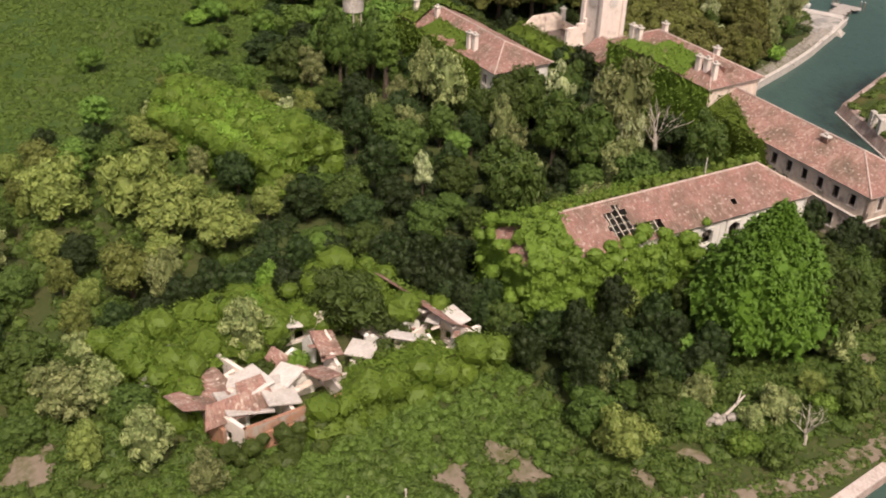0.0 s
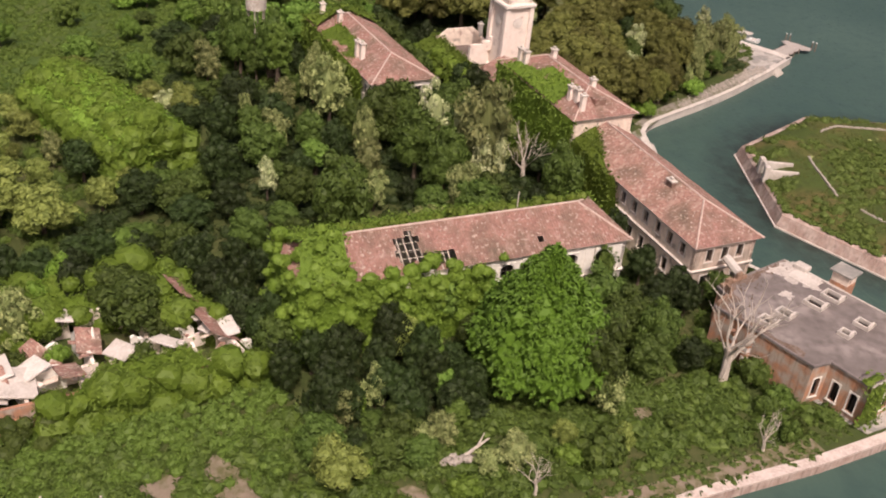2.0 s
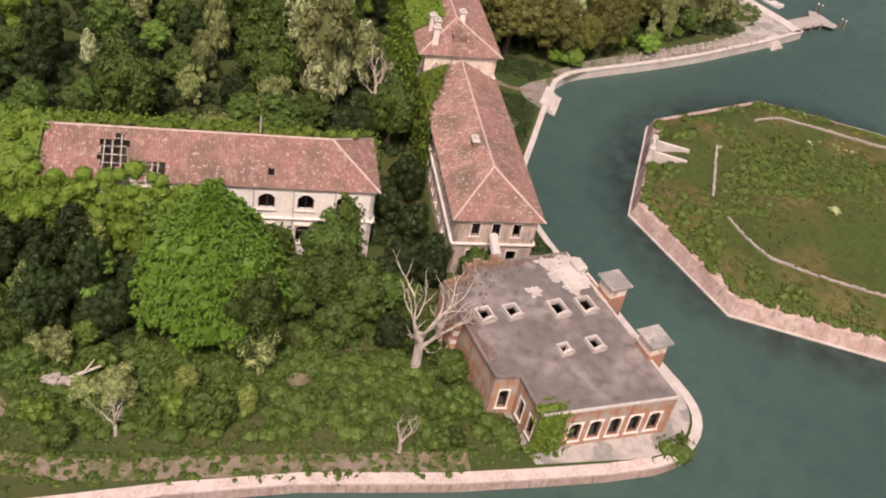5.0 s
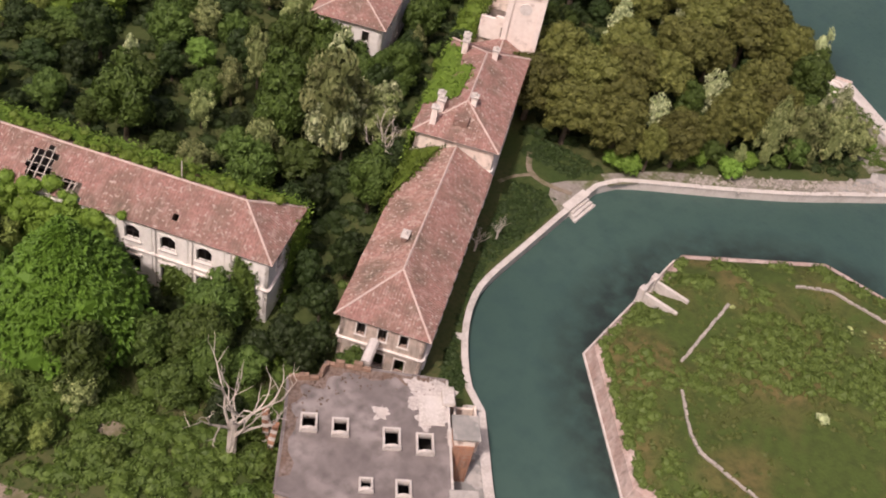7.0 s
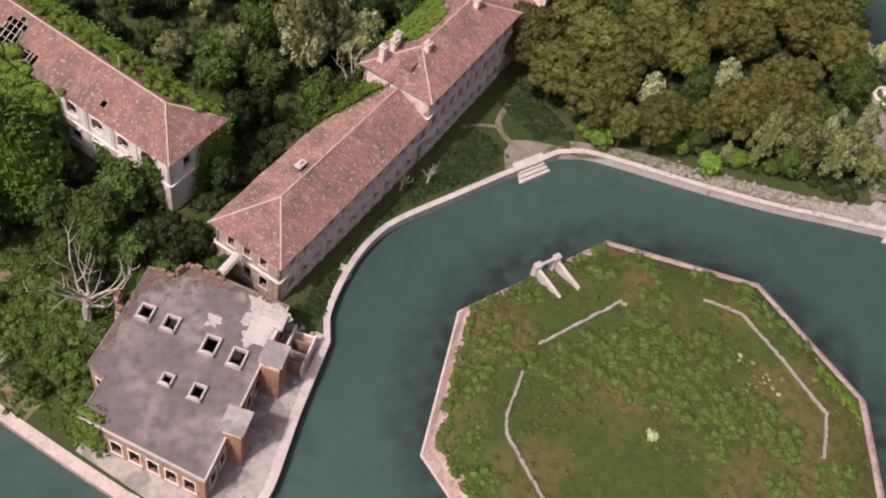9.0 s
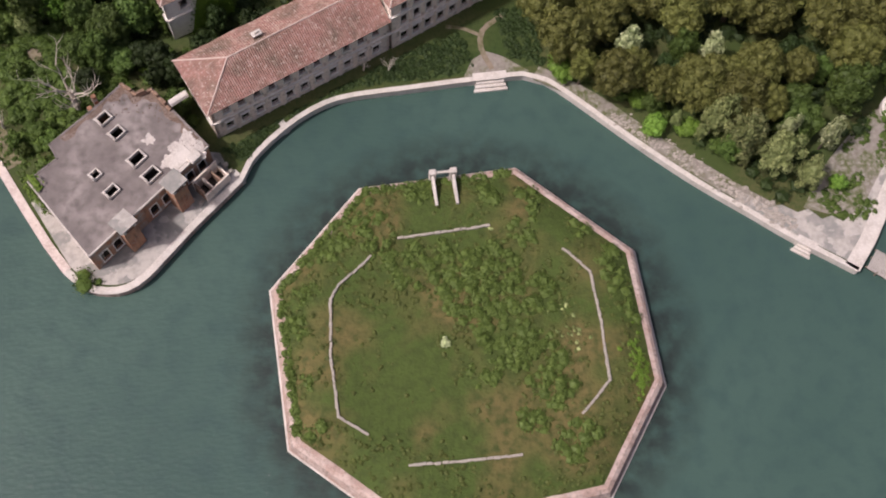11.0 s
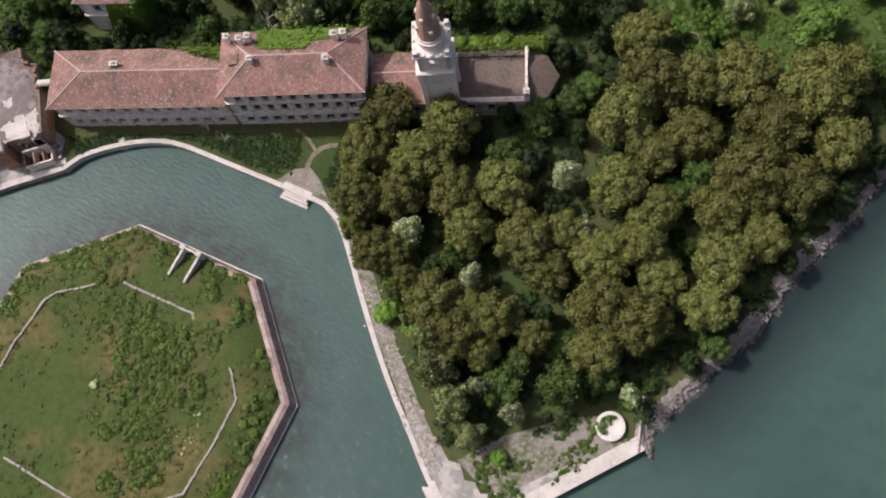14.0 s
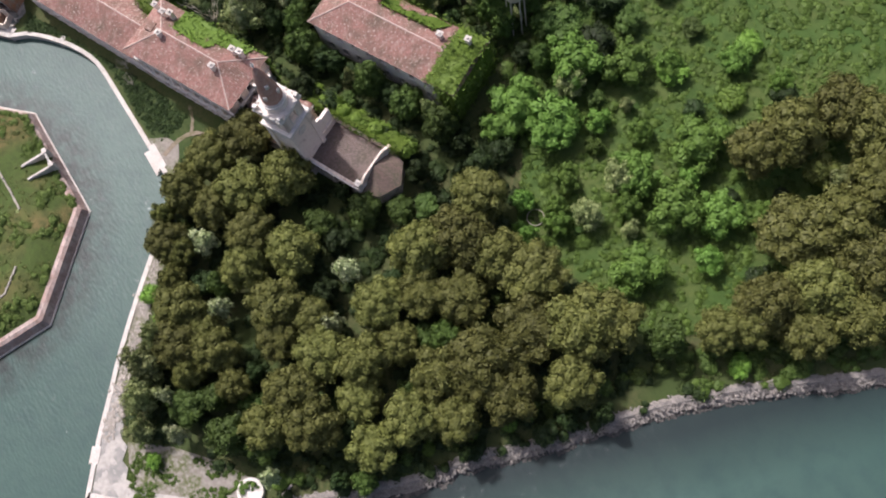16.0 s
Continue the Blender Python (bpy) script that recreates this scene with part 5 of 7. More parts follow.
for x, y, z, a, b, tilt, roll, turn, mat in ((-67.0, 136.4, 4.9, 2.9, 2.3, 14, -12, 40, TILES_PALE), (-69.2, 133.0, 4.8, 2.2, 2.6, 24, 4, 26, STONE), (-66.4, 132.8, 5.2, 2.5, 2.0, -16, 14, 32, TRIM), (-67.6, 129.6, 5.0, 2.3, 1.9, 24, -10, 24, STONE), (-65.2, 129.0, 5.1, 1.7, 1.5, -20, 16, 50, TRIM), (-65.0, 125.0, 5.0, 1.9, 1.3, 16, 22, 38, TILES_PALE), (-60.2, 139.6, 5.2, 1.3, 1.9, 34, 4, 45, TRIM),
                                             (-59.6, 124.6, 5.0, 2.0, 1.4, 22, -14, 20, TILES_PALE), (-60.9, 120.7, 5.0, 1.7, 1.2, -24, 10, 60, STONE), (-55.6, 128.8, 5.2, 1.5, 1.0, 24, 8, 30, TRIM), (-58.6, 116.0, 5.0, 1.9, 1.1, 26, 10, 64, TRIM), (-53.2, 114.0, 5.5, 2.2, 1.2, 16, 10, 40, STONE), (-55.8, 110.0, 5.5, 2.0, 1.3, -14, 8, 25, TRIM)):
    slab = box_part("roof_slab", (-a, a, -b, b, -0.13, 0.13), mat, ruin, 0.04, "large tilted slab of a fallen roof")
    slab.matrix_basis = pose(x, y, z - 0.2, tilt * 0.65, roll * 0.7, turn)
for k in range(30):
    x, y = rng1.choice([(-67.4, 134), (-69, 133), (-66, 136.5), (-65, 129.5), (-57, 111), (-54, 114), (-61, 125)])
    x, y = x + rng1.uniform(-2.6, 2.6), y + rng1.uniform(-2.6, 2.6)
    s = rng1.uniform(0.35, 1.0)
    r = box_part("fallen_slab", (-s, s, -s * 0.6, s * 0.6, -0.12, 0.12), rng1.choice((STONE, TOWERWALL, FACADE, TILES_PALE, TILES_PALE)), ruin, 0.03)
    r.matrix_basis = pose(x, y, 4.1 + rng1.uniform(-0.6, 0.9), rng1.uniform(-28, 28), rng1.uniform(-28, 28), rng1.uniform(0, 180))

# water tank on legs
tank = thing("water_tower", pose(28.5, 120.05, LAND_Z + 1.9), "round white water tank on slim legs", "water tower")
bm = bmesh.new()
prism(bm, circle(0, 0, 1.9, 20), 10.6, 13.0)
prism(bm, circle(0, 0, 2.05, 20), 13.0, 13.4, 0.25)
part("tank", bm, METAL, tank)
for k in range(6):
    a = k * math.pi / 3
    bm = bmesh.new()
    tube(bm, [(1.7 * math.cos(a), 1.7 * math.sin(a), -3.0), (1.6 * math.cos(a), 1.6 * math.sin(a), 10.7)], [0.16, 0.14], 6)
    part("leg", bm, METAL, tank)

# round gun pit at the tip
pit = thing("round_gun_pit", pose(76.5, 34.6, LAND_Z), "round white concrete pit partly overgrown", "gun pit")
bm = bmesh.new()
o, i2 = circle(0, 0, 2.35, 26), circle(0, 0, 1.75, 26)
for z0, z1 in ((-0.2, 1.0),):
    a = [[bm.verts.new((x, y, z)) for x, y in ring] for ring, z in ((o, z0), (o, z1), (i2, z1 + 0.1), (i2, z0))]
    for r0, r1 in zip(a, a[1:]):
        for k in range(26):
            bm.faces.new((r0[k], r0[(k + 1) % 26], r1[(k + 1) % 26], r1[k]))
part("parapet", bm, TRIM, pit)
bm = bmesh.new()
prism(bm, circle(0, 0, 1.76, 20), -0.1, 0.62)
part("floor_slab", bm, TRIM, pit)
ivy_spots = [(75.4, 34.4, 2.5, 0.75), (75.8, 35.6, 2.45, 0.7), (76.0, 33.4, 2.35, 0.6), (75.2, 33.6, 2.5, 0.7), (76.6, 36.2, 2.3, 0.5), (74.6, 34.0, 2.2, 0.8), (75.0, 35.2, 2.3, 0.7), (75.6, 33.0, 2.2, 0.7), (74.4, 33.0, 2.0, 0.8), (76.4, 35.0, 1.9, 0.55)]
well = thing("round_cistern", pose(62.3, 102.0, LAND_Z), "round pale cistern rim among bushes", "cistern")
bm = bmesh.new()
a = [[bm.verts.new((x, y, z)) for x, y in circle(0, 0, r, 22)] for r, z in ((1.6, -0.2), (1.6, 0.5), (1.45, 0.55), (1.45, -0.2))]
for r0, r1 in zip(a, a[1:]):
    for k in range(22):
        bm.faces.new((r0[k], r0[(k + 1) % 22], r1[(k + 1) % 22], r1[k]))
part("rim", bm, RUBBLE, well)
bm = bmesh.new()
prism(bm, circle(0, 0, 1.46, 18), -0.1, 0.2)
part("floor_slab", bm, SOIL, well)
for x, y in ((-82.0, 122.5), (-83.0, 128.6), (-81.4, 117.0)):
    post = thing("fence_post", pose(x, y, LAND_Z - 0.2), "pale weathered wooden fence post by the path", "post", "path fence posts")
    box_part("stake", (-0.09, 0.09, -0.09, 0.09, 0, 2.1), DEADWOOD, post, 0.015)
    box_part("stake_cap", (-0.11, 0.11, -0.11, 0.11, 2.1, 2.16), DEADWOOD, post, 0.015)

# jetty, boat and mooring posts
jet = thing("jetty", pose(65.9, 10.0, 0, 0, 0, -42), "wooden plank jetty with a wider head", "jetty")
L = 8.0
for side in (-1.9, 0, 1.5):
    box_part("beam", (-0.4, L + 2.0, side - 0.12, side + 0.12, 0.65, 0.95), WOOD, jet, 0.02)
bm_plank = bmesh.new()
box(bm_plank, -0.14, 0.14, -2.1, 1.65, 0.95, 1.03, 0.012)
plank = part("plank", bm_plank, JETTYWOOD, jet)
for k in range(1, 24):
    c = new("plank", plank.data)
    c.parent = jet
    c.matrix_basis = pose(k * 0.31, random.uniform(-0.04, 0.04), random.uniform(-0.01, 0.01), 0, 0, random.uniform(-0.6, 0.6))
bm = bmesh.new()
prism(bm, [(7.0, -2.1), (8.2, -3.8), (10.0, -3.4), (10.0, 2.7), (8.7, 3.4), (7.0, 1.7)], 0.85, 1.04)
part("jetty_head", bm, JETTYWOOD, jet)
for x in (1.5, 4.0, 6.6, 9.6):
    for y in (-2.0, 1.55):
        bm = bmesh.new()
        tube(bm, [(x, y, -2.0), (x, y, 1.25)], [0.16, 0.15], 8)
        part("pile", bm, WOOD, jet)
for x, y in ((76.9, 4.1), (77.2, 4.9), (72.2, -0.6), (72.7, 0.1)):
    post = thing("mooring_post", pose(x, y, -2.0), "grey wooden mooring post standing in the water", "post", "mooring posts")
    bm = bmesh.new()
    tube(bm, [(0, 0, 0), (0.1, 0.05, 3.9)], [0.19, 0.16], 8)
    part("pile", bm, WOOD, post)
    bm = bmesh.new()
    tube(bm, [(0.1, 0.05, 3.9), (0.1, 0.05, 4.1)], [0.2, 0.12], 8)
    part("cap", bm, PAINT, post)

boat = thing("motor_boat", pose(75.9, 14.4, 0, 0, 0, 54), "small white motor boat with a flat grey canopy", "boat")
bm = bmesh.new()
hullring = [(-2.3, -1.05), (1.2, -1.1), (2.1, -0.8), (2.5, 0), (2.1, 0.8), (1.2, 1.1), (-2.3, 1.05)]
prism(bm, [(x * 0.9, y * 0.85) for x, y in hullring], -0.3, 0.25, -0.1)
prism(bm, hullring, 0.25, 0.62, 0.0)
part("hull", bm, PAINT, boat)
box_part("engine_well", (-2.2, -1.2, -0.8, 0.8, 0.62, 0.72), METAL, boat, 0.02)
box_part("canopy", (-0.9, 2.3, -1.15, 1.15, 1.6, 1.7), METAL, boat, 0.04)
for x in (-0.8, 2.1):
    for y in (-1.0, 1.0):
        bm = bmesh.new()
        tube(bm, [(x, y * 0.95, 0.6), (x, y, 1.62)], [0.04, 0.04], 6)
        part("canopy_post", bm, METAL, boat)
for y in (-0.55, 0.55):
    box_part("outboard_motor", (-2.95, -2.35, y - 0.2, y + 0.2, 0.1, 0.95), PAINT, boat, 0.06)

# ---- ivy ----


def ivy(name, quads, seed, density=9.0, leaf=0.22, puff=0.35, mat=None, label="dense bright green ivy"):
    """A coat of ivy over four-cornered patches of wall and roof: an uneven mat under many leaves."""
    lv = Leaves(seed)
    rng = lv.rng
    for q in quads:
        a, b, c, d = (np.array(p, float) for p in q)
        nrm = np.cross(b - a, d - a)
        nrm /= np.linalg.norm(nrm)
        lu, lw = max(np.linalg.norm(b - a), np.linalg.norm(c - d)), max(np.linalg.norm(d - a), np.linalg.norm(c - b))
        nu, nw = max(2, int(lu / 0.8)), max(2, int(lw / 0.8))
        u, w = np.meshgrid(np.linspace(0, 1, nu + 1), np.linspace(0, 1, nw + 1))
        u, w = u.ravel()[:, None], w.ravel()[:, None]
        p = a * (1 - u) * (1 - w) + b * u * (1 - w) + c * u * w + d * (1 - u) * w
        lift = np.array([0.5 + 0.9 * noise.noise(tuple(v * 0.55 + seed)) for v in p])[:, None]
        rim = np.minimum(1, 6 * np.minimum(np.minimum(u, 1 - u), np.minimum(w, 1 - w)) + 0.15)
        p = p + nrm * puff * (0.25 + lift * rim)
        f = []
        for j in range(nw):
            for i in range(nu):
                k = j * (nu + 1) + i
                f.append((k, k + 1, k + nu + 2, k + nu + 1))
        lv.add(p, f)
        n = int(density * lu * lw)
        idx = rng.integers(0, len(p), n)
        pc = p[idx] + rng.normal(0, 0.34, (n, 3)) + nrm * rng.uniform(0.0, puff * 0.7, (n, 1))
        nn = nrm + rng.normal(0, 0.55, (n, 3)) + np.array([0, 0, 0.35])
        nn /= np.linalg.norm(nn, axis=1)[:, None]
        lv.add(*cards(rng, pc, nn, leaf))
    return tagged(lv.object(name, mat or L_IVY), label, "ivy", kind="stuff")


def local_quads(m, quads):
    return [[tuple(m @ Vector(p)) for p in q] for q in quads]


# white building: far end, rear eave and the wall below the tiles
ivy("ivy_white_building", local_quads(WH_M, [
    [(43.8, 0.7, 1.6), (36.5, 0.7, 1.6), (36.5, 0.7, 12.1), (43.8, 0.7, 12.1)],
    [(37.5, 0.6, 12.3), (37.0, -5.1, 15.6), (41.8, -5.1, 14.6), (43.8, 0.6, 12.3)],
    [(43.9, -10.8, 11.8), (43.9, 0.7, 11.8), (43.9, 0.7, 1.6), (43.9, -10.8, 1.6)],
    [(37, 0.8, 1.6), (18.0, 0.8, 1.6), (19.5, 0.8, 10.6), (37, 0.8, 12.0)],
    [(42, -5.1, 14.7), (15, -8.0, 13.8), (15, -10.9, 12.1), (43.8, -10.9, 12.3)],
    [(15, -8.8, 13.1), (0.5, -9.2, 12.8), (-0.6, -10.9, 11.8), (15, -10.8, 11.9)],
    [(43.8, -10.8, 1.6), (-0.6, -10.8, 1.6), (-0.6, -10.8, 11.9), (43.8, -10.8, 11.9)],
    [(-0.7, -10.8, 1.6), (-0.7, -3.0, 1.6), (-0.7, -5.6, 11.2), (-0.7, -10.8, 11.6)]]), 3, leaf=0.16, density=13.0)
ivy("ivy_white_front", local_quads(WH_M, [
    [(5.8, 0.3, 1.6), (1.0, 0.3, 1.6), (1.6, 0.3, 9.0), (3.6, 0.3, 11.4)],
    [(13.5, 0.3, 1.6), (8.6, 0.3, 1.6), (9.4, 0.3, 5.6), (12.5, 0.3, 6.5)]]), 4, mat=L_SCRUB, label="ivy climbing a white wall")
ivy("ivy_tall_building", local_quads(UP_M, [
    [(24.3, 11.2, 1.6), (-0.4, 11.2, 1.6), (-0.4, 11.2, 13.9), (24.3, 11.2, 13.9)],
    [(14.5, 6.6, 16.6), (6.5, 7.0, 16.4), (5.5, 11.5, 14.5), (16.5, 11.5, 14.5)],
    [(21.0, 9.2, 15.3), (14.0, 8.4, 15.7), (14.0, 11.5, 14.5), (21.5, 11.5, 14.5)]]), 5)
ivy("ivy_long_building", local_quads(LONG_M, [
    [(31.6, 10.6, 1.6), (16.0, 10.6, 1.6), (19.0, 10.6, 10.3), (31.6, 10.6, 10.8)],
    [(31.4, 7.0, 12.8), (26.5, 8.8, 11.8), (21.5, 10.8, 10.7), (31.6, 10.9, 10.7)]]), 6)
ivy("ivy_rear_house", local_quads(FAR_M, [
    [(31.4, 11.5, 1.6), (2.0, 11.5, 1.6), (4.0, 11.5, 11.5), (31.4, 11.5, 11.6)],
    [(31.6, -0.6, 1.6), (31.6, 11.6, 1.6), (31.6, 11.6, 11.6), (31.6, -0.6, 11.6)],
    [(25.5, -0.3, 11.9), (31.4, -0.6, 11.9), (31.4, 6, 13.0), (26.5, 6, 14.7)],
    [(31.4, 6, 13.0), (31.4, 11.6, 12.0), (25.5, 11.4, 12.0), (26.5, 6, 14.7)],
    [(22.0, 8.4, 13.6), (10.5, 8.2, 13.4), (9.5, 11.4, 11.5), (24.0, 11.4, 11.5)],
    [(31.4, -0.4, 11.5), (27.0, -0.4, 11.5), (28.5, -0.4, 1.6), (31.4, -0.4, 1.6)]]), 7)
ivy("ivy_chapel", local_quads(pose(30.8, 72.8, 0, 0, 0, 25.0), [
    [(14.5, 10.0, 1.6), (-8.0, 10.2, 1.6), (-8.0, 9.2, 8.4), (14.5, 9.2, 8.2)],
    [(14.5, 9.2, 8.3), (-8.0, 9.2, 8.5), (-8.0, 12.5, 6.5), (14.5, 12.8, 6.0)],
    [(-9.5, 5.0, 9.6), (-13.0, 5.0, 9.8), (-13.0, 9.6, 8.0), (-9.5, 9.6, 8.0)]]), 8)
ivy("ivy_flat_roof_corner", [[(-61.1, 36.2, 1.6), (-59.1, 33.1, 1.6), (-59.3, 33.4, 7.4), (-61.0, 36.0, 7.4)], [(-60.7, 36.4, 7.4), (-58.9, 33.6, 7.4), (-58.3, 34.3, 7.4), (-59.7, 36.7, 7.4)]], 12)
# the courtyard building: outside, top and inner faces of its wings
quads = []
for i in range(4):
    p, q = Vector(RU[i]), Vector(RU[(i + 1) % 4])
    d = q - p
    L = d.length
    m = pose(p.x, p.y, 0, 0, 0, math.degrees(math.atan2(d.y, d.x)))
    gap0, gap1 = {0: (0.0, 0.60), 1: (0.36, 0.86), 2: (0.42, 1.0), 3: (0.0, 1.0)}[i]
    a, b = L * gap0, L * gap1
    quads += local_quads(m, [[(-0.6 if i != 1 else L * 0.27, -0.5, 1.4), (L + 0.6, -0.5, 1.4), (L, -0.2, 4.9), (0 if i != 1 else L * 0.3, -0.2, 4.9)] if i else [(-0.6, -0.5, 1.4), (L * 0.78, -0.5, 1.4), (L * 0.7, -0.2, 4.9), (0, -0.2, 4.9)],
                             [(a, -0.4, 5.0), (b, -0.4, 5.0), (b - 1.5, 4.6 if i in (1, 2) else 6.6, 4.0), (a + 3.5, 4.6 if i in (1, 2) else 6.6, 4.0)]])
ivy("ivy_courtyard_ruin", quads, 13, puff=0.55, leaf=0.16, density=14.0, mat=L_IVYTOP)
IVY_M = pose(-11.5, 125, 0, 0, 0, 47)
mound = thing("overgrown_house", pose(0, 0, 0), "house wholly buried under bright ivy", "building")
bm = bmesh.new()
prism(bm, [tuple((IVY_M @ Vector(p))[:2]) for p in ((0, 0, 0), (26, 0, 0), (26, 11, 0), (0, 11, 0))], Z0, 8.0, 0.0)
part("wall", bm, ORANGE, mound)
ivy("ivy_overgrown_house", local_quads(IVY_M, [
    [(26.5, 11.5, 1.4), (-0.5, 11.5, 1.4), (0, 11.2, 8.4), (26, 11.2, 8.4)],
    [(-0.5, 11.5, 1.4), (-0.5, -0.5, 1.4), (-0.2, 0, 8.2), (-0.2, 11.2, 8.4)],
    [(-0.2, 11.3, 8.3), (-0.2, 5.5, 11.0), (26, 5.5, 11.0), (26, 11.3, 8.3)],
    [(-0.2, 5.5, 11.0), (-0.2, -0.3, 8.3), (26, -0.3, 8.3), (26, 5.5, 11.0)],
    [(-0.5, -0.5, 1.4), (26.5, -0.5, 1.4), (26, -0.2, 8.4), (0, -0.2, 8.4)]]), 14, puff=0.8, mat=L_IVYTOP)



def ivy_bank(name, lines, seed, r0=0.9, r1=1.7, step=1.1, mat=None, wander=0.6, label="thick billowing ivy over ruined walls"):
    """Billows of ivy along lines of wall."""
    lv = Leaves(seed)
    for a, b in lines:
        a, b = Vector(a), Vector(b)
        n = max(1, int((b - a).length / step))
        for k in range(n + 1):
            p = a.lerp(b, k / n) + Vector((*lv.rng.uniform(-0.7, 0.7, 2), lv.rng.uniform(-wander, wander)))
            r = lv.rng.uniform(r0, r1)
            lv.lump(tuple(p), (r, r, r * 0.85), 9.0, 0.15, ball=ICO1, core=0.9, spread=0.35, floor=-0.7)
    return tagged(lv.object(name, mat or L_IVY), label, "ivy", kind="stuff")


lines = []
for i in range(4):
    p, q = Vector((*RU[i], 0)), Vector((*RU[(i + 1) % 4], 0))
    d = (q - p).normalized()
    s = Vector((-d.y, d.x, 0))
    L = (q - p).length
    t0, t1 = {0: (0.0, 0.62), 1: (0.26, 1.0), 2: (0.40, 1.0), 3: (0.0, 1.0)}[i]
    for off, z in ((-1.1, 1.9), (-0.5, 4.5)):
        lines.append((tuple(p + d * L * t0 + s * off + Vector((0, 0, z))), tuple(p + d * L * t1 + s * off + Vector((0, 0, z)))))
    if i != 1:
        lines.append((tuple(p + d * (L * t0 + 2) + s * 2.8 + Vector((0, 0, 5.2))), tuple(p + d * (L * t1 - 2) + s * 2.8 + Vector((0, 0, 5.2)))))
    if i in (0, 3):
        lines.append((tuple(p + d * (L * t0 + 5) + s * 6.4 + Vector((0, 0, 3.6))), tuple(p + d * (L * t1 - 5) + s * 6.4 + Vector((0, 0, 3.6)))))
    if i == 1:
        ivy_bank("ivy_ruin_billows", lines, 41, 1.4, 2.4, 3.1, mat=L_IVYTOP, wander=0.9)
        lines = []
ivy_bank("ivy_rear_wing_billows", lines, 48, 1.1, 2.9, 2.9, mat=L_IVYTOP, wander=1.5)
p, q = Vector((*RU[1], 0)), Vector((*RU[2], 0))
d = (q - p).normalized()
s = Vector((d.y, -d.x, 0))
ivy_bank("brambles_by_ruin", [(tuple(p + s * 0.9 - d * 2 + Vector((0, 0, 3.4))), tuple(p + s * 0.9 + d * 9 + Vector((0, 0, 3.2)))), (tuple(p + s * 2.6 - d * 2 + Vector((0, 0, 1.8))), tuple(p + s * 2.6 + d * 9 + Vector((0, 0, 1.8))))], 45, 0.8, 1.3, 1.0, mat=L_SCRUB, label="bramble thicket at the foot of a ruined wall")
ivy_bank("ivy_overgrown_house_billows", local_quads(IVY_M, [[(0, y, z), (26, y, z)] for y, z in ((11.4, 4.5), (11.4, 7.6), (8.5, 9.4), (5.5, 10.6), (2.5, 9.4))] + [[(-0.4, 0, 6.5), (-0.4, 11, 6.5)], [(-0.6, 0, 3.5), (-0.6, 11, 3.5)], [(-0.2, 2.5, 9), (-0.2, 8.5, 9)]]), 42, 1.4, 2.4, 1.5, mat=L_IVYTOP)
ivy_bank("ivy_white_billows", local_quads(WH_M, [[(43.6, 0.6, 10), (37.5, 0.6, 11.4)], [(43.9, 0.4, 11.6), (43.9, -10, 11.6)], [(44.2, 0.4, 8), (44.2, -10, 8)], [(44.2, 0.4, 4.5), (44.2, -10, 4.5)], [(43.6, 1.0, 7), (25, 1.0, 8.2)], [(43.6, 1.2, 4), (19, 1.2, 5)], [(36, 1.0, 10.6), (20, 1.0, 9.8)], [(43.4, 0.5, 11.8), (18.5, 0.5, 11.4)], [(36, 0.8, 9.2), (19, 0.8, 8.6)], [(42, -4, 14.2), (38.5, -0.5, 12.4)], [(43.2, 0.2, 12.2), (37.4, -5.1, 15.2)], [(43.4, -9.6, 12.4), (37.6, -5.4, 15.0)]]), 43, 0.6, 1.25, 1.0, wander=1.2)
ivy_bank("ivy_white_rear_roof", local_quads(WH_M, [[(42, -9.6, 12.4), (1, -10.2, 12.0)], [(36, -6.6, 14.5), (18, -6.4, 14.7)], [(35, -8.2, 13.5), (2, -8.2, 13.5)], [(17, -6.8, 14.5), (5, -6.6, 14.5)]]), 49, 0.35, 0.8, 0.6, wander=0.35, label="ragged mat of ivy creeping over a roof's rear slope")
ivy_bank("ivy_chapel_billows", local_quads(pose(30.8, 72.8, 0, 0, 0, 25.0), [[(-7, 11, 6.6), (15, 10.5, 6.2)], [(-7, 12.5, 4.6), (15, 12, 4.6)]]), 44, 1.0, 1.9, 1.6)

# ---- trees ----
OLIVE = [tree_prototype(100 + k, "woodland_tree", "broad tree with dense olive-brown crown in the wood", "tree", L_OLIVE, 5.0, 12.0, 0.95, 62, 0.225, 8.0, 0.21, ragged=0.18, low=-0.75, ball=ICO0) for k in range(3)]
GREEN = [tree_prototype(120 + k, "broadleaf_tree", "mid-green broadleaf tree in the thicket", "tree", L_GREEN, 3.6, 9.5, 1.15, 26, 0.34, 7.5, 0.24, ragged=0.2, low=-0.85, ball=ICO0) for k in range(3)]
DARK = [tree_prototype(140 + k, "dark_tree", "dark green tree in the thicket", "tree", L_DARK, 3.2, 8.5, 1.15, 24, 0.36, 7.5, 0.22, ragged=0.18, low=-0.85, ball=ICO0) for k in range(2)]
PALE = [tree_prototype(160 + k, "pale_tree", "tree with loose pale green foliage", "tree", L_PALE, 4.0, 10.0, 1.25, 30, 0.29, 6.0, 0.25, core=0.55, ragged=0.3, low=-0.85, ball=ICO0) for k in range(2)]
BLOSSOM = [tree_prototype(170 + k, "blossoming_tree", "small tree covered in whitish blossom", "tree", L_BLOSSOM, 2.6, 7.5, 1.3, 22, 0.30, 8.0, 0.20, core=0.55, ragged=0.3, low=-0.85, ball=ICO0) for k in range(2)]
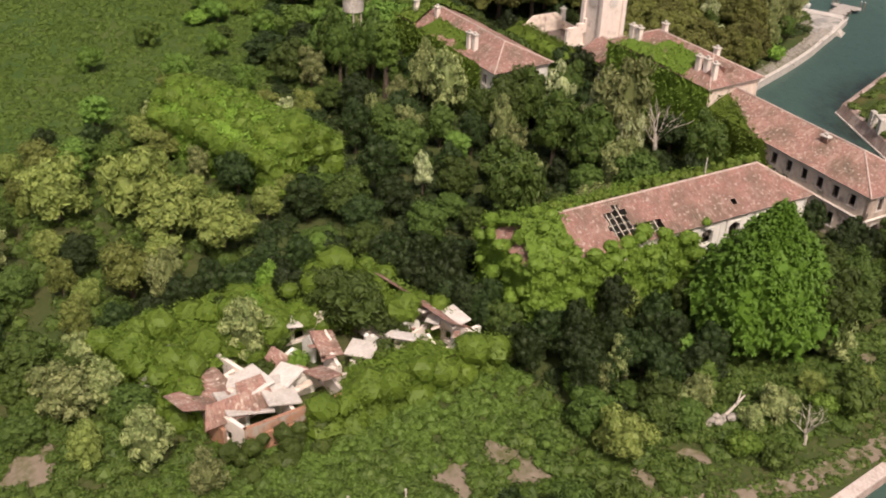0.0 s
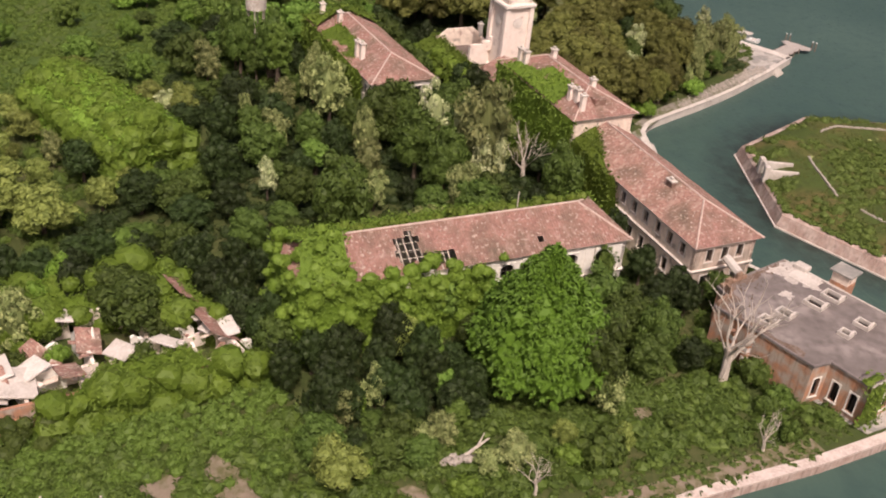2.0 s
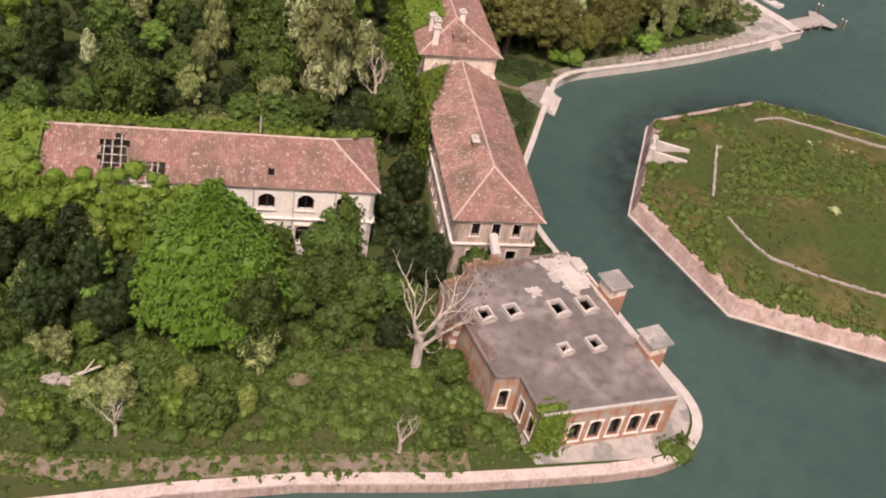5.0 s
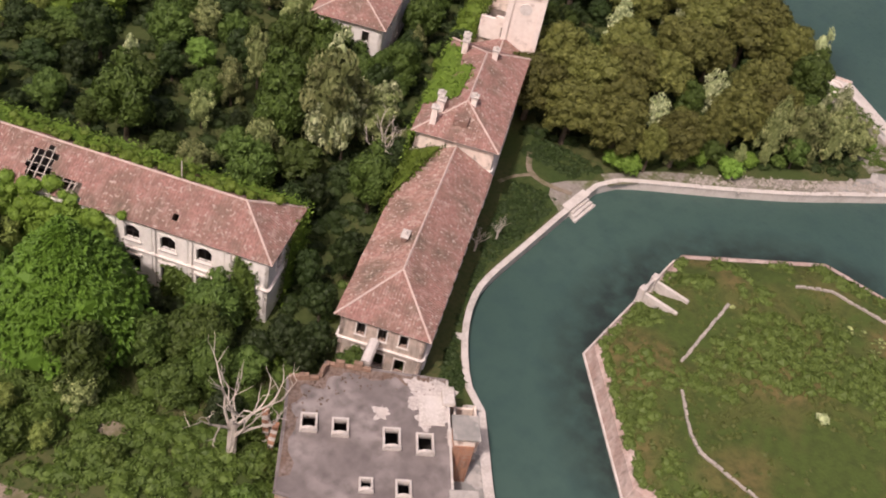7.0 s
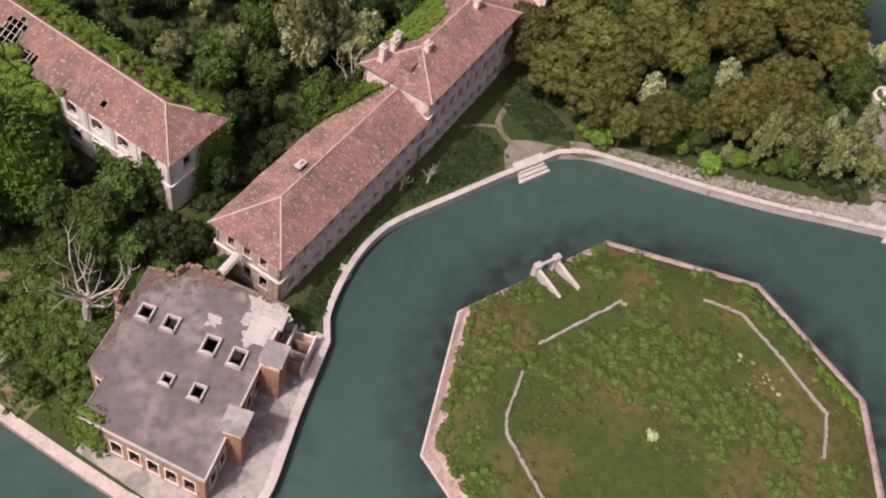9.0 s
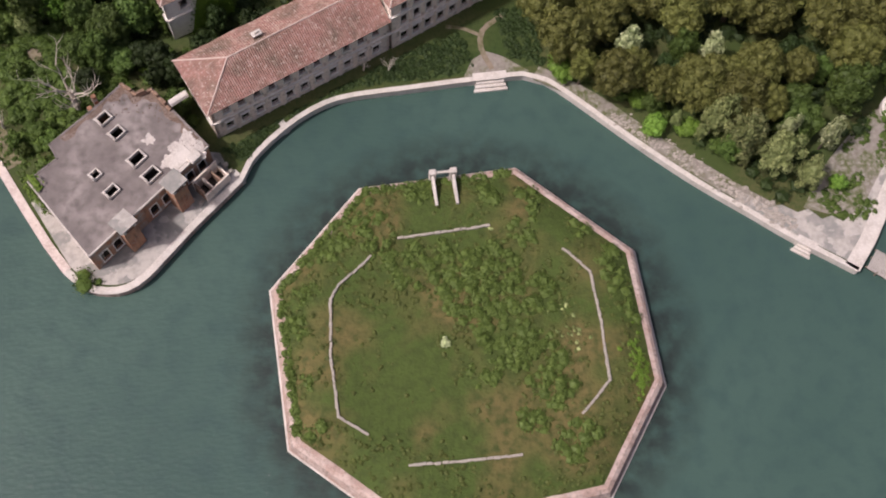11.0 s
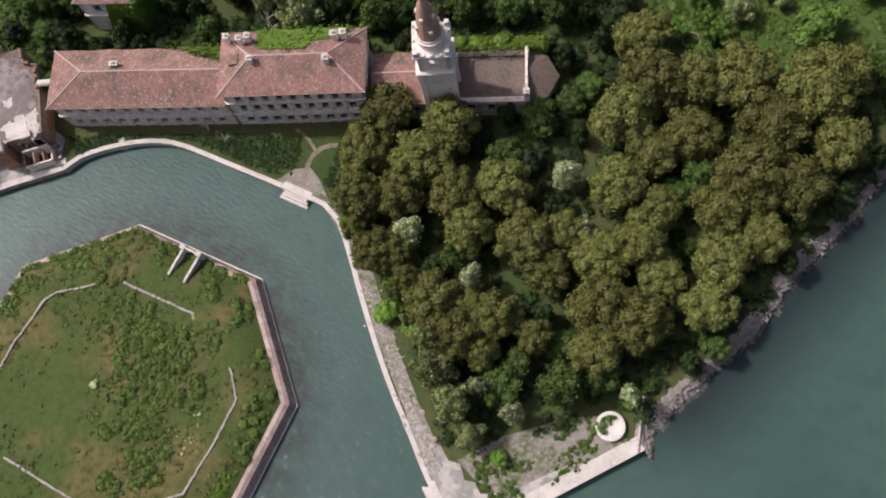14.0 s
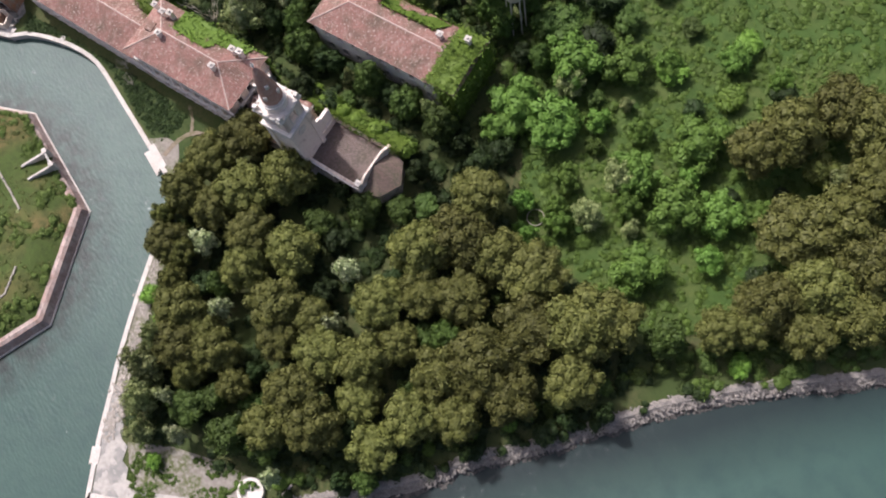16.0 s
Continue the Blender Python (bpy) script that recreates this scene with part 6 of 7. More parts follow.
YELLOW = [tree_prototype(180 + k, "yellowish_tree", "tree with yellowish spring leaves", "tree", L_YELLOW, 4.0, 9.0, 0.95, 24, 0.33, 6.5, 0.25, core=0.65, ragged=0.25, low=-0.85, ball=ICO0) for k in range(2)]
POLE = [tree_prototype(190, "ivy_clad_tree", "tall slim tree wrapped in ivy", "tree", L_HERB, 2.1, 13.0, 2.4, 26, 0.42, 8.0, 0.24, ragged=0.2, low=-0.9, ball=ICO0)]
SHRUB = [tree_prototype(200 + k, "shrub", "rounded green shrub in the undergrowth", "shrub", L_SCRUB, 2.2, 3.6, 0.8, 14, 0.40, 8.0, 0.2, low=-0.6, ragged=0.2, ball=ICO0) for k in range(2)]
LIGHT = [tree_prototype(210, "bright_shrub", "bright green bushy shrub in sunlight", "shrub", L_BRIGHT, 2.4, 4.2, 0.85, 16, 0.40, 8.0, 0.2, low=-0.6, ragged=0.2, ball=ICO0)]
LUSH = [tree_prototype(230 + k, "meadow_tree", "low spreading bright green tree in the meadow", "tree", L_HERB, 3.6, 6.0, 0.75, 30, 0.28, 7.5, 0.22, ragged=0.3, low=-0.7, ball=ICO0) for k in range(2)]
KIND_R = {"O": (OLIVE, 5.0), "G": (GREEN, 3.6), "D": (DARK, 3.2), "P": (PALE, 4.0), "B": (BLOSSOM, 2.6), "Y": (YELLOW, 4.0), "I": (POLE, 2.1), "S": (SHRUB, 2.2), "L": (LIGHT, 2.4), "M": (LUSH, 3.6)}
used, planted = set(), []
rt = random.Random(77)


def plant(kind, x, y, r, z=LAND_Z, tall=None):
    protos, R = KIND_R[kind]
    proto = protos[rt.randrange(len(protos))]
    s = r / R
    h = tall or min(max(s, 0.75), 1.2) * (rt.uniform(0.92, 1.06) if kind in "OSLM" else rt.uniform(0.6, 1.0) if y > 122 else rt.uniform(0.68, 1.4))
    m = Matrix.Translation((x, y, z - 0.05)) @ Matrix.Rotation(rt.uniform(0, 6.283), 4, "Z") @ Matrix.Diagonal((s, s, h, 1))
    if proto.name not in used:
        used.add(proto.name)
        proto.matrix_basis = m
    else:
        copy_thing(proto, m)
    planted.append((x, y, r))


def rect(m, x0, x1, y0, y1):
    return [tuple((m @ Vector(p))[:2]) for p in ((x0, y0, 0), (x1, y0, 0), (x1, y1, 0), (x0, y1, 0))]


BLOCKS = [rect(LONG_M, -1.5, 34, -1, 12.5), rect(UP_M, -1, 27, -1, 13), rect(WH_M, -1, 47, -12.5, 1.5), rect(FAR_M, -1, 33.5, -1, 13), rect(pose(18.6, 66.2, 0, 0, 0, 26.3), -1, 30, -1, 11), ROOF, RU, rect(IVY_M, -1, 27, -1, 12)]
chestnut(pose(-57.0, 73.6, LAND_Z), 18.4, 8.2)
planted.append((-57.0, 73.6, 7.0))
WOOD_EAST = [(21.6, 66.0, 5.0), (32.3, 68.3, 5.0), (21.2, 58.3, 4.8), (30.6, 60.4, 5.1), (23.9, 51.3, 4.2), (30.0, 54.6, 4.2), (30.5, 43.5, 3.9), (38.5, 57.9, 4.6), (45.0, 62.1, 4.6), (42.8, 53.5, 4.1), (52.4, 54.8, 4.9), (57.5, 52.2, 4.0), (62.3, 70.2, 4.5), (58.2, 81.4, 5.0), (60.4, 88.2, 5.5), (56.0, 95.0, 5.2), (69.1, 82.6, 4.9), (65.0, 77.5, 4.1), (72.9, 95.3, 5.8), (84.4, 96.6, 6.0), (80.3, 89.5, 5.6), (80.3, 79.4, 5.8)]
WOOD_EAST_2 = [(87.6, 80.6, 4.8), (78.2, 72.5, 4.5), (81.7, 64.9, 4.8), (86.1, 70.9, 4.4), (64.2, 57.4, 4.8), (69.1, 62.7, 4.4), (74.1, 58.9, 4.0), (67.6, 50.4, 4.8), (73.9, 50.0, 4.8), (69.9, 43.2, 4.4), (82.7, 57.1, 4.1), (43.2, 39.9, 4.5), (48.9, 36.6, 4.5), (53.4, 41.7, 4.0), (60.2, 41.6, 3.1), (91.2, 90.7, 4.8), (86.5, 101.1, 5.2), (66.6, 91.6, 4.7), (57.5, 59.1, 4.0), (69.6, 69.4, 3.6)]
WOOD_NORTH = [(91.0, 135.1, 6.6), (93.4, 141.4, 5.8), (97.9, 124.4, 5.0), (100.4, 132.7, 5.6), (101.2, 140.9, 5.8), (99.2, 120.1, 4.1), (105.4, 126.7, 4.7), (97.3, 115.4, 3.8), (75.8, 145.2, 5.5), (75.3, 139.0, 5.0), (77.2, 154.7, 5.6), (91.5, 150.9, 5.5), (107.8, 135.1, 4.8), (83.2, 156.7, 5.6)]
for x, y, r in WOOD_EAST + WOOD_EAST_2 + WOOD_NORTH:
    plant("O", x, y, r * 1.06)
for kind, group in (
        ("G", [(45.1, 76.7, 3.3), (42.4, 68.7, 3.2), (58.5, 32.6, 4.0), (67.5, 36.8, 3.7), (72.0, 40.7, 3.5), (59.5, 37.2, 2.6), (48.3, 82.4, 2.8), (70.9, 74.3, 2.7), (17.7, 91.0, 3.4)]),
        ("G", [(10.4, 83.2, 3.1), (31.4, 93.7, 3.1), (39.2, 96.8, 3.1), (34.1, 125.6, 4.8), (-14.8, 98.9, 4.2), (-25.2, 123.1, 3.5), (-33.0, 111.2, 3.6), (-29.2, 99.4, 3.8), (-28.5, 92.3, 3.1), (-9.3, 89.4, 3.5), (-9.6, 113.4, 3.8), (-72.6, 97.2, 2.6), (-73.2, 90.4, 2.6), (-62.2, 152.7, 3.3), (-58.8, 157.6, 3.3), (-71.5, 154.9, 3.0), (-60.3, 67.1, 3.4), (-46.9, 56.8, 2.9), (-49.1, 63.6, 2.9)]),
        ("G", [(4.6, 91.5, 3.6), (5.4, 97.5, 3.6), (4.2, 86.6, 3.0), (9, 82.6, 2.8), (2, 94.5, 3.4)]),
        ("D", [(6.8, 90.5, 2.8), (5.8, 95.5, 3.0), (8.0, 83.8, 2.6), (14.0, 85.2, 2.5), (20, 88.6, 2.4), (-27.5, 58.5, 2.6), (-30.5, 56.5, 2.4), (-34, 57.5, 2.4), (-31.5, 62.0, 2.2), (-17, 60.5, 2.6), (-12, 63.5, 2.6)]),
        ("S", [(-58.2, 44.4, 1.8), (-54.2, 46.6, 2.2), (-62.6, 43.6, 1.4), (-51.6, 50.6, 2.2), (-64.0, 45.0, 1.3), (-60.0, 46.5, 1.6), (-63.5, 58, 1.6), (-66.5, 65.5, 1.8), (-68, 80.5, 2.0)]),
        ("D", [(-53.5, 92, 2.6), (-57, 100.5, 2.8), (-59.5, 87, 2.6), (-66, 95, 2.6), (-68, 88.5, 2.4), (-63, 81.5, 2.4)]),
        ("Y", [(-54.6, 89.2, 2.2)]),
        ("M", [(47.8, 131.3, 4.4), (41.9, 123.6, 4.4), (66.0, 120.1, 4.4), (43.5, 110.3, 4.2), (50.2, 113.8, 4.2), (75.1, 122.3, 4.0), (81.0, 110.4, 3.7), (44.9, 105.9, 3.0), (80.3, 128.2, 3.4), (68.2, 132.6, 4.2), (20, 140, 2.0), (26, 152, 2.4), (38, 146, 1.9), (52, 138, 2.1), (58, 148, 2.3), (66, 152, 1.9), (44, 160, 2.2), (30, 168, 2.0), (60, 126, 2.0), (54, 121, 1.9), (70, 116, 2.1), (60, 110, 2.2), (66, 104, 2.0), (59, 101.5, 1.8), (64.5, 98.5, 1.9), (63.5, 105.6, 1.7), (86, 122, 2.2), (84, 134, 2.0), (72, 128, 1.9)]),
        ("P", [(48.5, 30.2, 3.5), (53.0, 26.8, 3.6), (45.0, 34.2, 2.6), (57.6, 23.6, 2.4)]),
        ("L", [(23.0, 47.4, 2.1), (35.9, 35.8, 2.3), (62.9, 22.6, 1.6), (103.5, 115.5, 2.3), (-43.4, 57.3, 2.3)]),
        ("B", [(33.9, 49.3, 2.5), (53.4, 68.6, 2.5), (60.2, 61.6, 2.1), (46.8, 46.2, 2.1), (77.3, 39.7, 2.0), (0.4, 86.9, 3.1), (-19.2, 110.7, 1.6), (7.4, 131.5, 2.1), (55.4, 30.8, 1.9), (62.2, 29.3, 1.9)]),
        ("P", [(-9.6, 79.6, 5.4), (-2.6, 77.6, 4.4), (-2.0, 72.0, 3.4), (10.9, 112.6, 3.9), (9.1, 104.5, 3.9), (-12.7, 96.4, 3.5), (-20.3, 82.1, 3.1), (-75.0, 141.8, 2.6), (-79.0, 135.8, 3.3), (-58.6, 151.6, 3.0), (67.7, 109.4, 3.1), (88.3, 148.2, 3.7)]),
        ("I", [(26.2, 117.3, 2.3), (17.9, 114.5, 2.1), (-10.9, 104.7, 1.9), (-48.9, 89.2, 1.8), (0.7, 161.2, 2.1), (-17.1, 160.7, 1.9), (-15.2, 155.9, 2.1), (-40.2, 125.2, 1.8)]),
        ("Y", [(-26.1, 161.1, 4.3), (-36.4, 160.0, 4.3), (-25.8, 150.5, 4.6), (-31.5, 145.4, 4.6), (-20.4, 143.6, 3.6), (-25.8, 133.0, 4.0), (-16.8, 156.0, 3.6), (-20.9, 168.1, 3.4), (-34.3, 138.3, 4.0), (-44.5, 156.7, 3.6), (-44.6, 148.6, 3.2), (-20.5, 131.0, 3.0), (-76.7, 94.8, 2.7), (-67.5, 70.9, 2.6)]),
        ("D", [(-48.7, 103.0, 3.9), (-41.6, 116.8, 2.9), (-28.8, 120.0, 3.5), (-25.1, 115.2, 3.1), (-41.3, 107.5, 3.2), (-48.4, 109.7, 2.7), (-52.0, 106.6, 2.9), (-58.4, 102.8, 2.4), (-58.3, 97.7, 2.9), (-63.0, 96.6, 2.9), (-60.4, 92.0, 2.6), (-63.0, 89.0, 2.6), (33.7, 136.1, 4.8), (41.1, 129.5, 4.7), (1.0, 112.6, 3.6), (-23.2, 62.0, 2.9), (-19.7, 58.0, 2.5), (-26.2, 60.5, 2.3), (-25.2, 71.0, 3.1)])):
    for x, y, r in group:
        if any(inside(x, y, b) for b in BLOCKS if b is not RU):
            continue
        plant(kind, x, y, r, z=LAND_Z, tall=0.95 if inside(x, y, RU) else (1.15 if kind == "B" and x > 20 else (rt.uniform(0.5, 0.75) if x < -62 and kind in "GPY" else None)))

# olive-brown trees at the canal, round trees by the white building, dark ones beside the ruin
for x, y, r in ((25.8, 51.0, 3.3), (33.4, 44.6, 3.0), (48.6, 41.6, 3.4), (23.4, 58.6, 3.6), (53.6, 36.0, 3.0), (25.6, 45.6, 2.2), (37.6, 41.4, 2.8)):
    plant("O", x, y, r, tall=0.75)
for kind, x, y, r in (("G", -53.1, 65.6, 2.8), ("G", -47.8, 61.4, 2.8), ("D", -41.0, 56.4, 2.8), ("D", -44.0, 57.6, 2.6), ("G", -50.2, 58.4, 2.6), ("D", -38.6, 53.4, 2.4), ("D", -41.6, 52.8, 2.2)):
    plant(kind, x, y, r, tall=0.8)
for x, y in ((-53.1, 100.8), (-55.3, 90.8), (-60.5, 96.3), (-63.2, 90.9), (-58.7, 87.0), (-67.0, 96.7), (-55.6, 95.6), (-58.4, 99.6), (-61.8, 85.8), (-64.6, 83.0), (-56.4, 104.2), (-51.8, 104.8), (-66.0, 87.6)):
    plant(rt.choice("DDDG"), x, y, rt.uniform(2.0, 3.0), tall=rt.uniform(0.8, 1.15))
# shrubs and slim trees between the shore path and the white building
for kind, x, y, r, tall in (("P", -71.4, 76.6, 3.8, 0.56), ("P", -72.6, 79.6, 2.4, 0.42), ("P", -66.8, 95.6, 2.3, 0.5), ("P", -69.8, 86.6, 2.4, 0.48), ("G", -67.8, 91.4, 2.5, 0.5), ("P", -63.5, 91.9, 1.7, 0.5), ("L", -66.5, 97.2, 2.1, 1.0), ("L", -65.4, 94.2, 1.7, 1.15), ("G", -69.4, 89.1, 2.3, 0.55), ("G", -72.0, 87.0, 2.3, 0.5), ("P", -69.0, 84.4, 1.8, 0.42), ("Y", -73.2, 95.9, 2.2, 0.5), ("L", -73.9, 92.4, 1.8, 0.9), ("P", -61.4, 65.9, 2.6, 0.6), ("Y", -67.4, 64.6, 2.4, 0.5),
                            ("L", -76.4, 82.0, 1.9, 0.8), ("S", -78.0, 79.0, 1.7, 0.7), ("S", -74.7, 101.5, 2.0, 0.8), ("I", -49.3, 84.9, 1.7, 0.85), ("I", -57.7, 86.4, 1.4, 0.62), ("I", -62.1, 84.4, 1.4, 0.5), ("I", -66.0, 83.0, 1.3, 0.4), ("G", -54.0, 59.6, 2.6, 0.6), ("D", -52.4, 54.0, 2.4, 0.6), ("L", -70.4, 70.6, 1.9, 0.7), ("S", -72.6, 72.4, 1.6, 0.8),
                            ("P", -65.4, 148.0, 2.4, 0.5), ("G", -68.6, 144.6, 2.4, 0.5), ("Y", -47.6, 153.2, 3.0, 0.7)):
    plant(kind, x, y, r, tall=tall)
# the pale flowering group behind the long building
for x, y, r in ((-11.8, 79.4, 2.6), (-8.2, 80.6, 2.6), (-9.6, 76.8, 2.3), (-4.4, 78.4, 2.6), (-1.4, 76.6, 2.3), (-6.4, 83.2, 2.2)):
    plant("B", x, y, r, tall=rt.uniform(1.25, 1.45))
# inside the courtyard of the ruin
for kind, x, y, r, tall in (("G", -53.6, 121.4, 4.4, 1.12), ("G", -50.0, 124.4, 3.6, 1.0), ("G", -54.6, 117.2, 3.4, 0.9), ("D", -49.4, 129.0, 2.8, 0.95), ("P", -57.4, 133.6, 3.2, 0.72), ("D", -53.0, 137.0, 2.4, 0.8), ("L", -51.6, 133.2, 2.0, 1.5), ("L", -47.0, 131.6, 2.2, 1.75), ("L", -55.4, 143.4, 2.2, 1.7), ("S", -59.6, 139.4, 1.7, 1.25), ("S", -56.6, 130.2, 1.6, 1.1), ("S", -63.6, 131.0, 1.6, 1.1), ("S", -60.6, 118.4, 1.7, 1.2), ("L", -61.0, 128.0, 1.6, 0.95)):
    plant(kind, x, y, r, tall=tall)
# trees close to the rear house and round the back of the courtyard ruin
for x, y, r in ((6.2, 84.6, 2.7), (4.4, 88.2, 3.2), (2.6, 91.8, 3.4), (0.8, 95.4, 3.4), (1.8, 99.4, 3.2)):
    plant("G", x, y, r, tall=1.2)
for i in (2, 3):
    p, q = Vector(RU[i]), Vector(RU[(i + 1) % 4])
    d = (q - p).normalized()
    for k in range(8):
        w = p + d * ((k + 0.5) / 8 * (q - p).length) + Vector((d.y, -d.x)) * rt.uniform(3.6, 5.6)
        plant("D", w.x, w.y, rt.uniform(2.2, 3.0), tall=rt.uniform(0.65, 0.95))
for k in range(8):
    p = FAR_M @ Vector((1.5 + 4.2 * k, -3.4 + rt.uniform(-0.8, 0.6), 0))
    if k != 5:
        plant("GDPGDDPG"[k], p.x, p.y, rt.uniform(2.4, 3.1), tall=rt.uniform(0.75, 1.0))
for kind, x, y, r, tall in (("P", 65.2, 117.9, 3.4, 0.62), ("P", 45.1, 120.7, 3.2, 0.62), ("P", 53.9, 127.2, 2.2, 0.5), ("P", 69.4, 133.7, 3.6, 0.6), ("G", 77.9, 120.6, 2.6, 0.6), ("D", 61.5, 136.6, 2.6, 0.5), ("D", 68.4, 151.0, 3.0, 0.6), ("L", 52.8, 137.8, 3.4, 0.95), ("D", 79.0, 131.4, 2.6, 0.6), ("P", 73.8, 114.3, 2.6, 0.55), ("G", 40.0, 137.4, 3.2, 0.6), ("L", 63.4, 143.0, 3.0, 0.9), ("G", 48.0, 146.0, 2.8, 0.55), ("L", 56.6, 152.0, 3.0, 0.9), ("S", 57.4, 118.0, 1.9, 1.0), ("S", 71.6, 124.6, 1.8, 0.9)):
    plant(kind, x, y, r, tall=tall)
# trees round the water tower and low ones along the rough shore
for x, y in ((24.6, 119.4), (25.8, 122.6), (25.2, 116.6), (28.0, 123.8), (28.6, 116.8)):
    plant("G", x, y, 2.8, tall=1.35)
for k in range(15):
    t = k / 14
    x, y = 22.6 + 25.0 * t, 49.6 - 22.2 * t
    plant("LPSGPSLGSPLPSGP"[k], x + rt.uniform(0.3, 1.6), y + rt.uniform(0.3, 1.6), rt.uniform(1.5, 2.3), tall=rt.uniform(0.5, 0.75))
edge_line = smooth_line(ROUGH, 3.1)
for k, (x, y) in enumerate(edge_line[2:-2]):
    if y > 78:
        plant("S", x - 5.0 + rt.uniform(-0.8, 0.6), y + 1.6 + rt.uniform(-0.8, 0.8), rt.uniform(1.2, 1.8), tall=rt.uniform(0.4, 0.55))
    elif k % 7 != 3:
        plant(rt.choice("SSLS"), x - 3.6 + rt.uniform(-0.8, 0.4), y + 1.2 + rt.uniform(-0.8, 0.8), rt.uniform(1.2, 1.9), tall=rt.uniform(0.35, 0.55))

# places that stay free of trees and scrub
BARE = [blob(x, y, r) for x, y, r in BARE_SPOTS] + [[(-62, 28), (-46, 17), (-28, 35), (-33, 41), (-40, 47), (-63, 36)], [(-140, 170), (-87, 77), (-63, 30), (-60, 40), (-70, 62), (-84, 96), (-98, 128), (-118, 160)], [(54, 15), (62, 8), (66, 13), (82, 34), (78, 38), (70, 32), (60, 25), (55, 21)],
        [(-31, 33), (-24, 41), (-10, 46), (20, 46), (24, 42), (60, 8), (57.5, 18), (29, 45), (21, 60), (17, 65), (-4, 56), (-36, 42)]]
MEADOW_RING = [(14, 134), (78, 128), (90, 185), (60, 270), (-60, 270), (-16, 186), (-5, 172), (2, 163), (19, 155)]
LOW_SCRUB = [(-63, 128), (-59, 104), (-69, 99), (-84, 101), (-88, 128), (-80, 144), (-74, 138)]
OPEN = [LOW_SCRUB, [(-88, 128), (-76.5, 121), (-72, 128), (-76, 136), (-82, 138)], [(-60 + (x + 60) * 1.3, 126.5 + (y - 126.5) * 1.3) for x, y in RU], [(-72, 62), (-60, 36), (-50, 44), (-46, 52), (-60, 63)], MEADOW_RING, [(44, 112), (62, 98), (92, 106), (97, 118), (80, 140), (60, 135)]]
LANDRING = [(x, y) for x, y in SHORE]


def free(x, y, tall):
    if not inside(x, y, LANDRING) or any(inside(x, y, b) for b in BLOCKS) or any(inside(x, y, b) for b in BARE):
        return False
    return not (tall and any(inside(x, y, b) for b in OPEN))


DARKZONE = [(-36, 106), (-32, 96), (-46, 82), (-64, 80), (-70, 92), (-68, 102), (-57, 108), (-46, 122), (-38, 116)]
tries = 0
filled = 0
while tries < 9000 and filled < 215:
    tries += 1
    x, y = rt.uniform(-95, 112), rt.uniform(35, 185)
    if not free(x, y, True) or any((x - a) ** 2 + (y - b) ** 2 < (0.66 * (r + 2.9)) ** 2 for a, b, r in planted):
        continue
    edge = x < -62 or (x > 40 and y < 40)
    east = x > 20 and y < 125
    kind = "D" if inside(x, y, DARKZONE) else "S" if edge and rt.random() < 0.6 else (rt.choice("DDG") if east else rt.choice("YYYYYGGPPD" if y > 128 else "DDDDDDGGGGGP"))
    plant(kind, x, y, rt.uniform(1.9, 3.8))
    filled += 1

# scrub, meadow herbs and fort bushes: nobody could count them
def scrub(name, spots, seed, mat, label, leaf=0.17, density=5.5):
    lv = Leaves(seed)
    for x, y, z, r in spots:
        lv.lump((x, y, z), (r, r, r * 0.75), density, leaf, ball=ICO0, core=0.8, spread=0.42, floor=-0.1)
    return tagged(lv.object(name, mat), label, "scrub", kind="stuff")


rs = random.Random(5)
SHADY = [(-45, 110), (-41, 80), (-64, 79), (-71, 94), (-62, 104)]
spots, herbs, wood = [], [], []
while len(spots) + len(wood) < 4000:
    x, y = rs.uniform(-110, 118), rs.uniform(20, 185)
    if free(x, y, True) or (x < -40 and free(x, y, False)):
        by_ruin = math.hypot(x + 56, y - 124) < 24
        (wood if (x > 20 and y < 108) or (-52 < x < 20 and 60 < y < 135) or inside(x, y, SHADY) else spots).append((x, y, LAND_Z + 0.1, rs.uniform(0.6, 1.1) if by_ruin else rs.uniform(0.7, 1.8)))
NEAR = [(-72, 64), (-61, 37), (-56, 43), (-48, 51), (-47, 58), (-60, 66), (-64, 84), (-72, 104), (-76, 128), (-72, 140), (-66, 152), (-60, 162), (-84, 160), (-96, 130), (-84, 98), (-76, 80)]
count = len(spots) + len(wood)
while len(spots) + len(wood) < count + 1000:
    x, y = rs.uniform(-100, -44), rs.uniform(36, 165)
    if inside(x, y, NEAR) and free(x, y, False):
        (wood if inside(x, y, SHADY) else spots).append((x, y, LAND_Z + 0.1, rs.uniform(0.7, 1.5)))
scrub("gun_pit_ivy", ivy_spots, 40, L_SCRUB, "ivy creeping over a round concrete pit", 0.13, 9.0)
# the dark leaf colour here paints in the deep shade beneath the trees
scrub("wood_undergrowth", wood, 36, L_DARK, "undergrowth between the woodland trees, coloured dark for canopy shade")
near = []
while len(near) < 1500:
    x, y = rs.uniform(-90, -58), rs.uniform(98, 146)
    if inside(x, y, LOW_SCRUB) and free(x, y, False):
        near.append((x, y, LAND_Z + 0.15 + 0.5 * noise.noise((x * 0.2, y * 0.2, 1)), rs.uniform(0.35, 0.95)))
scrub("bramble_scrub", near, 38, L_HERB, "low bright bramble scrub in front of the ruin", 0.15, 7.0)
scrub("undergrowth", spots, 31, L_SCRUB, "dense green undergrowth between the trees")
while len(herbs) < 5200:
    x, y = rs.uniform(-10, 100), rs.uniform(96, 205)
    if free(x, y, False) and not free(x, y, True):
        herbs.append((x, y, LAND_Z - 0.1, rs.uniform(0.35, 1.0) * (1.0 if rs.random() < 0.93 else 1.9)))
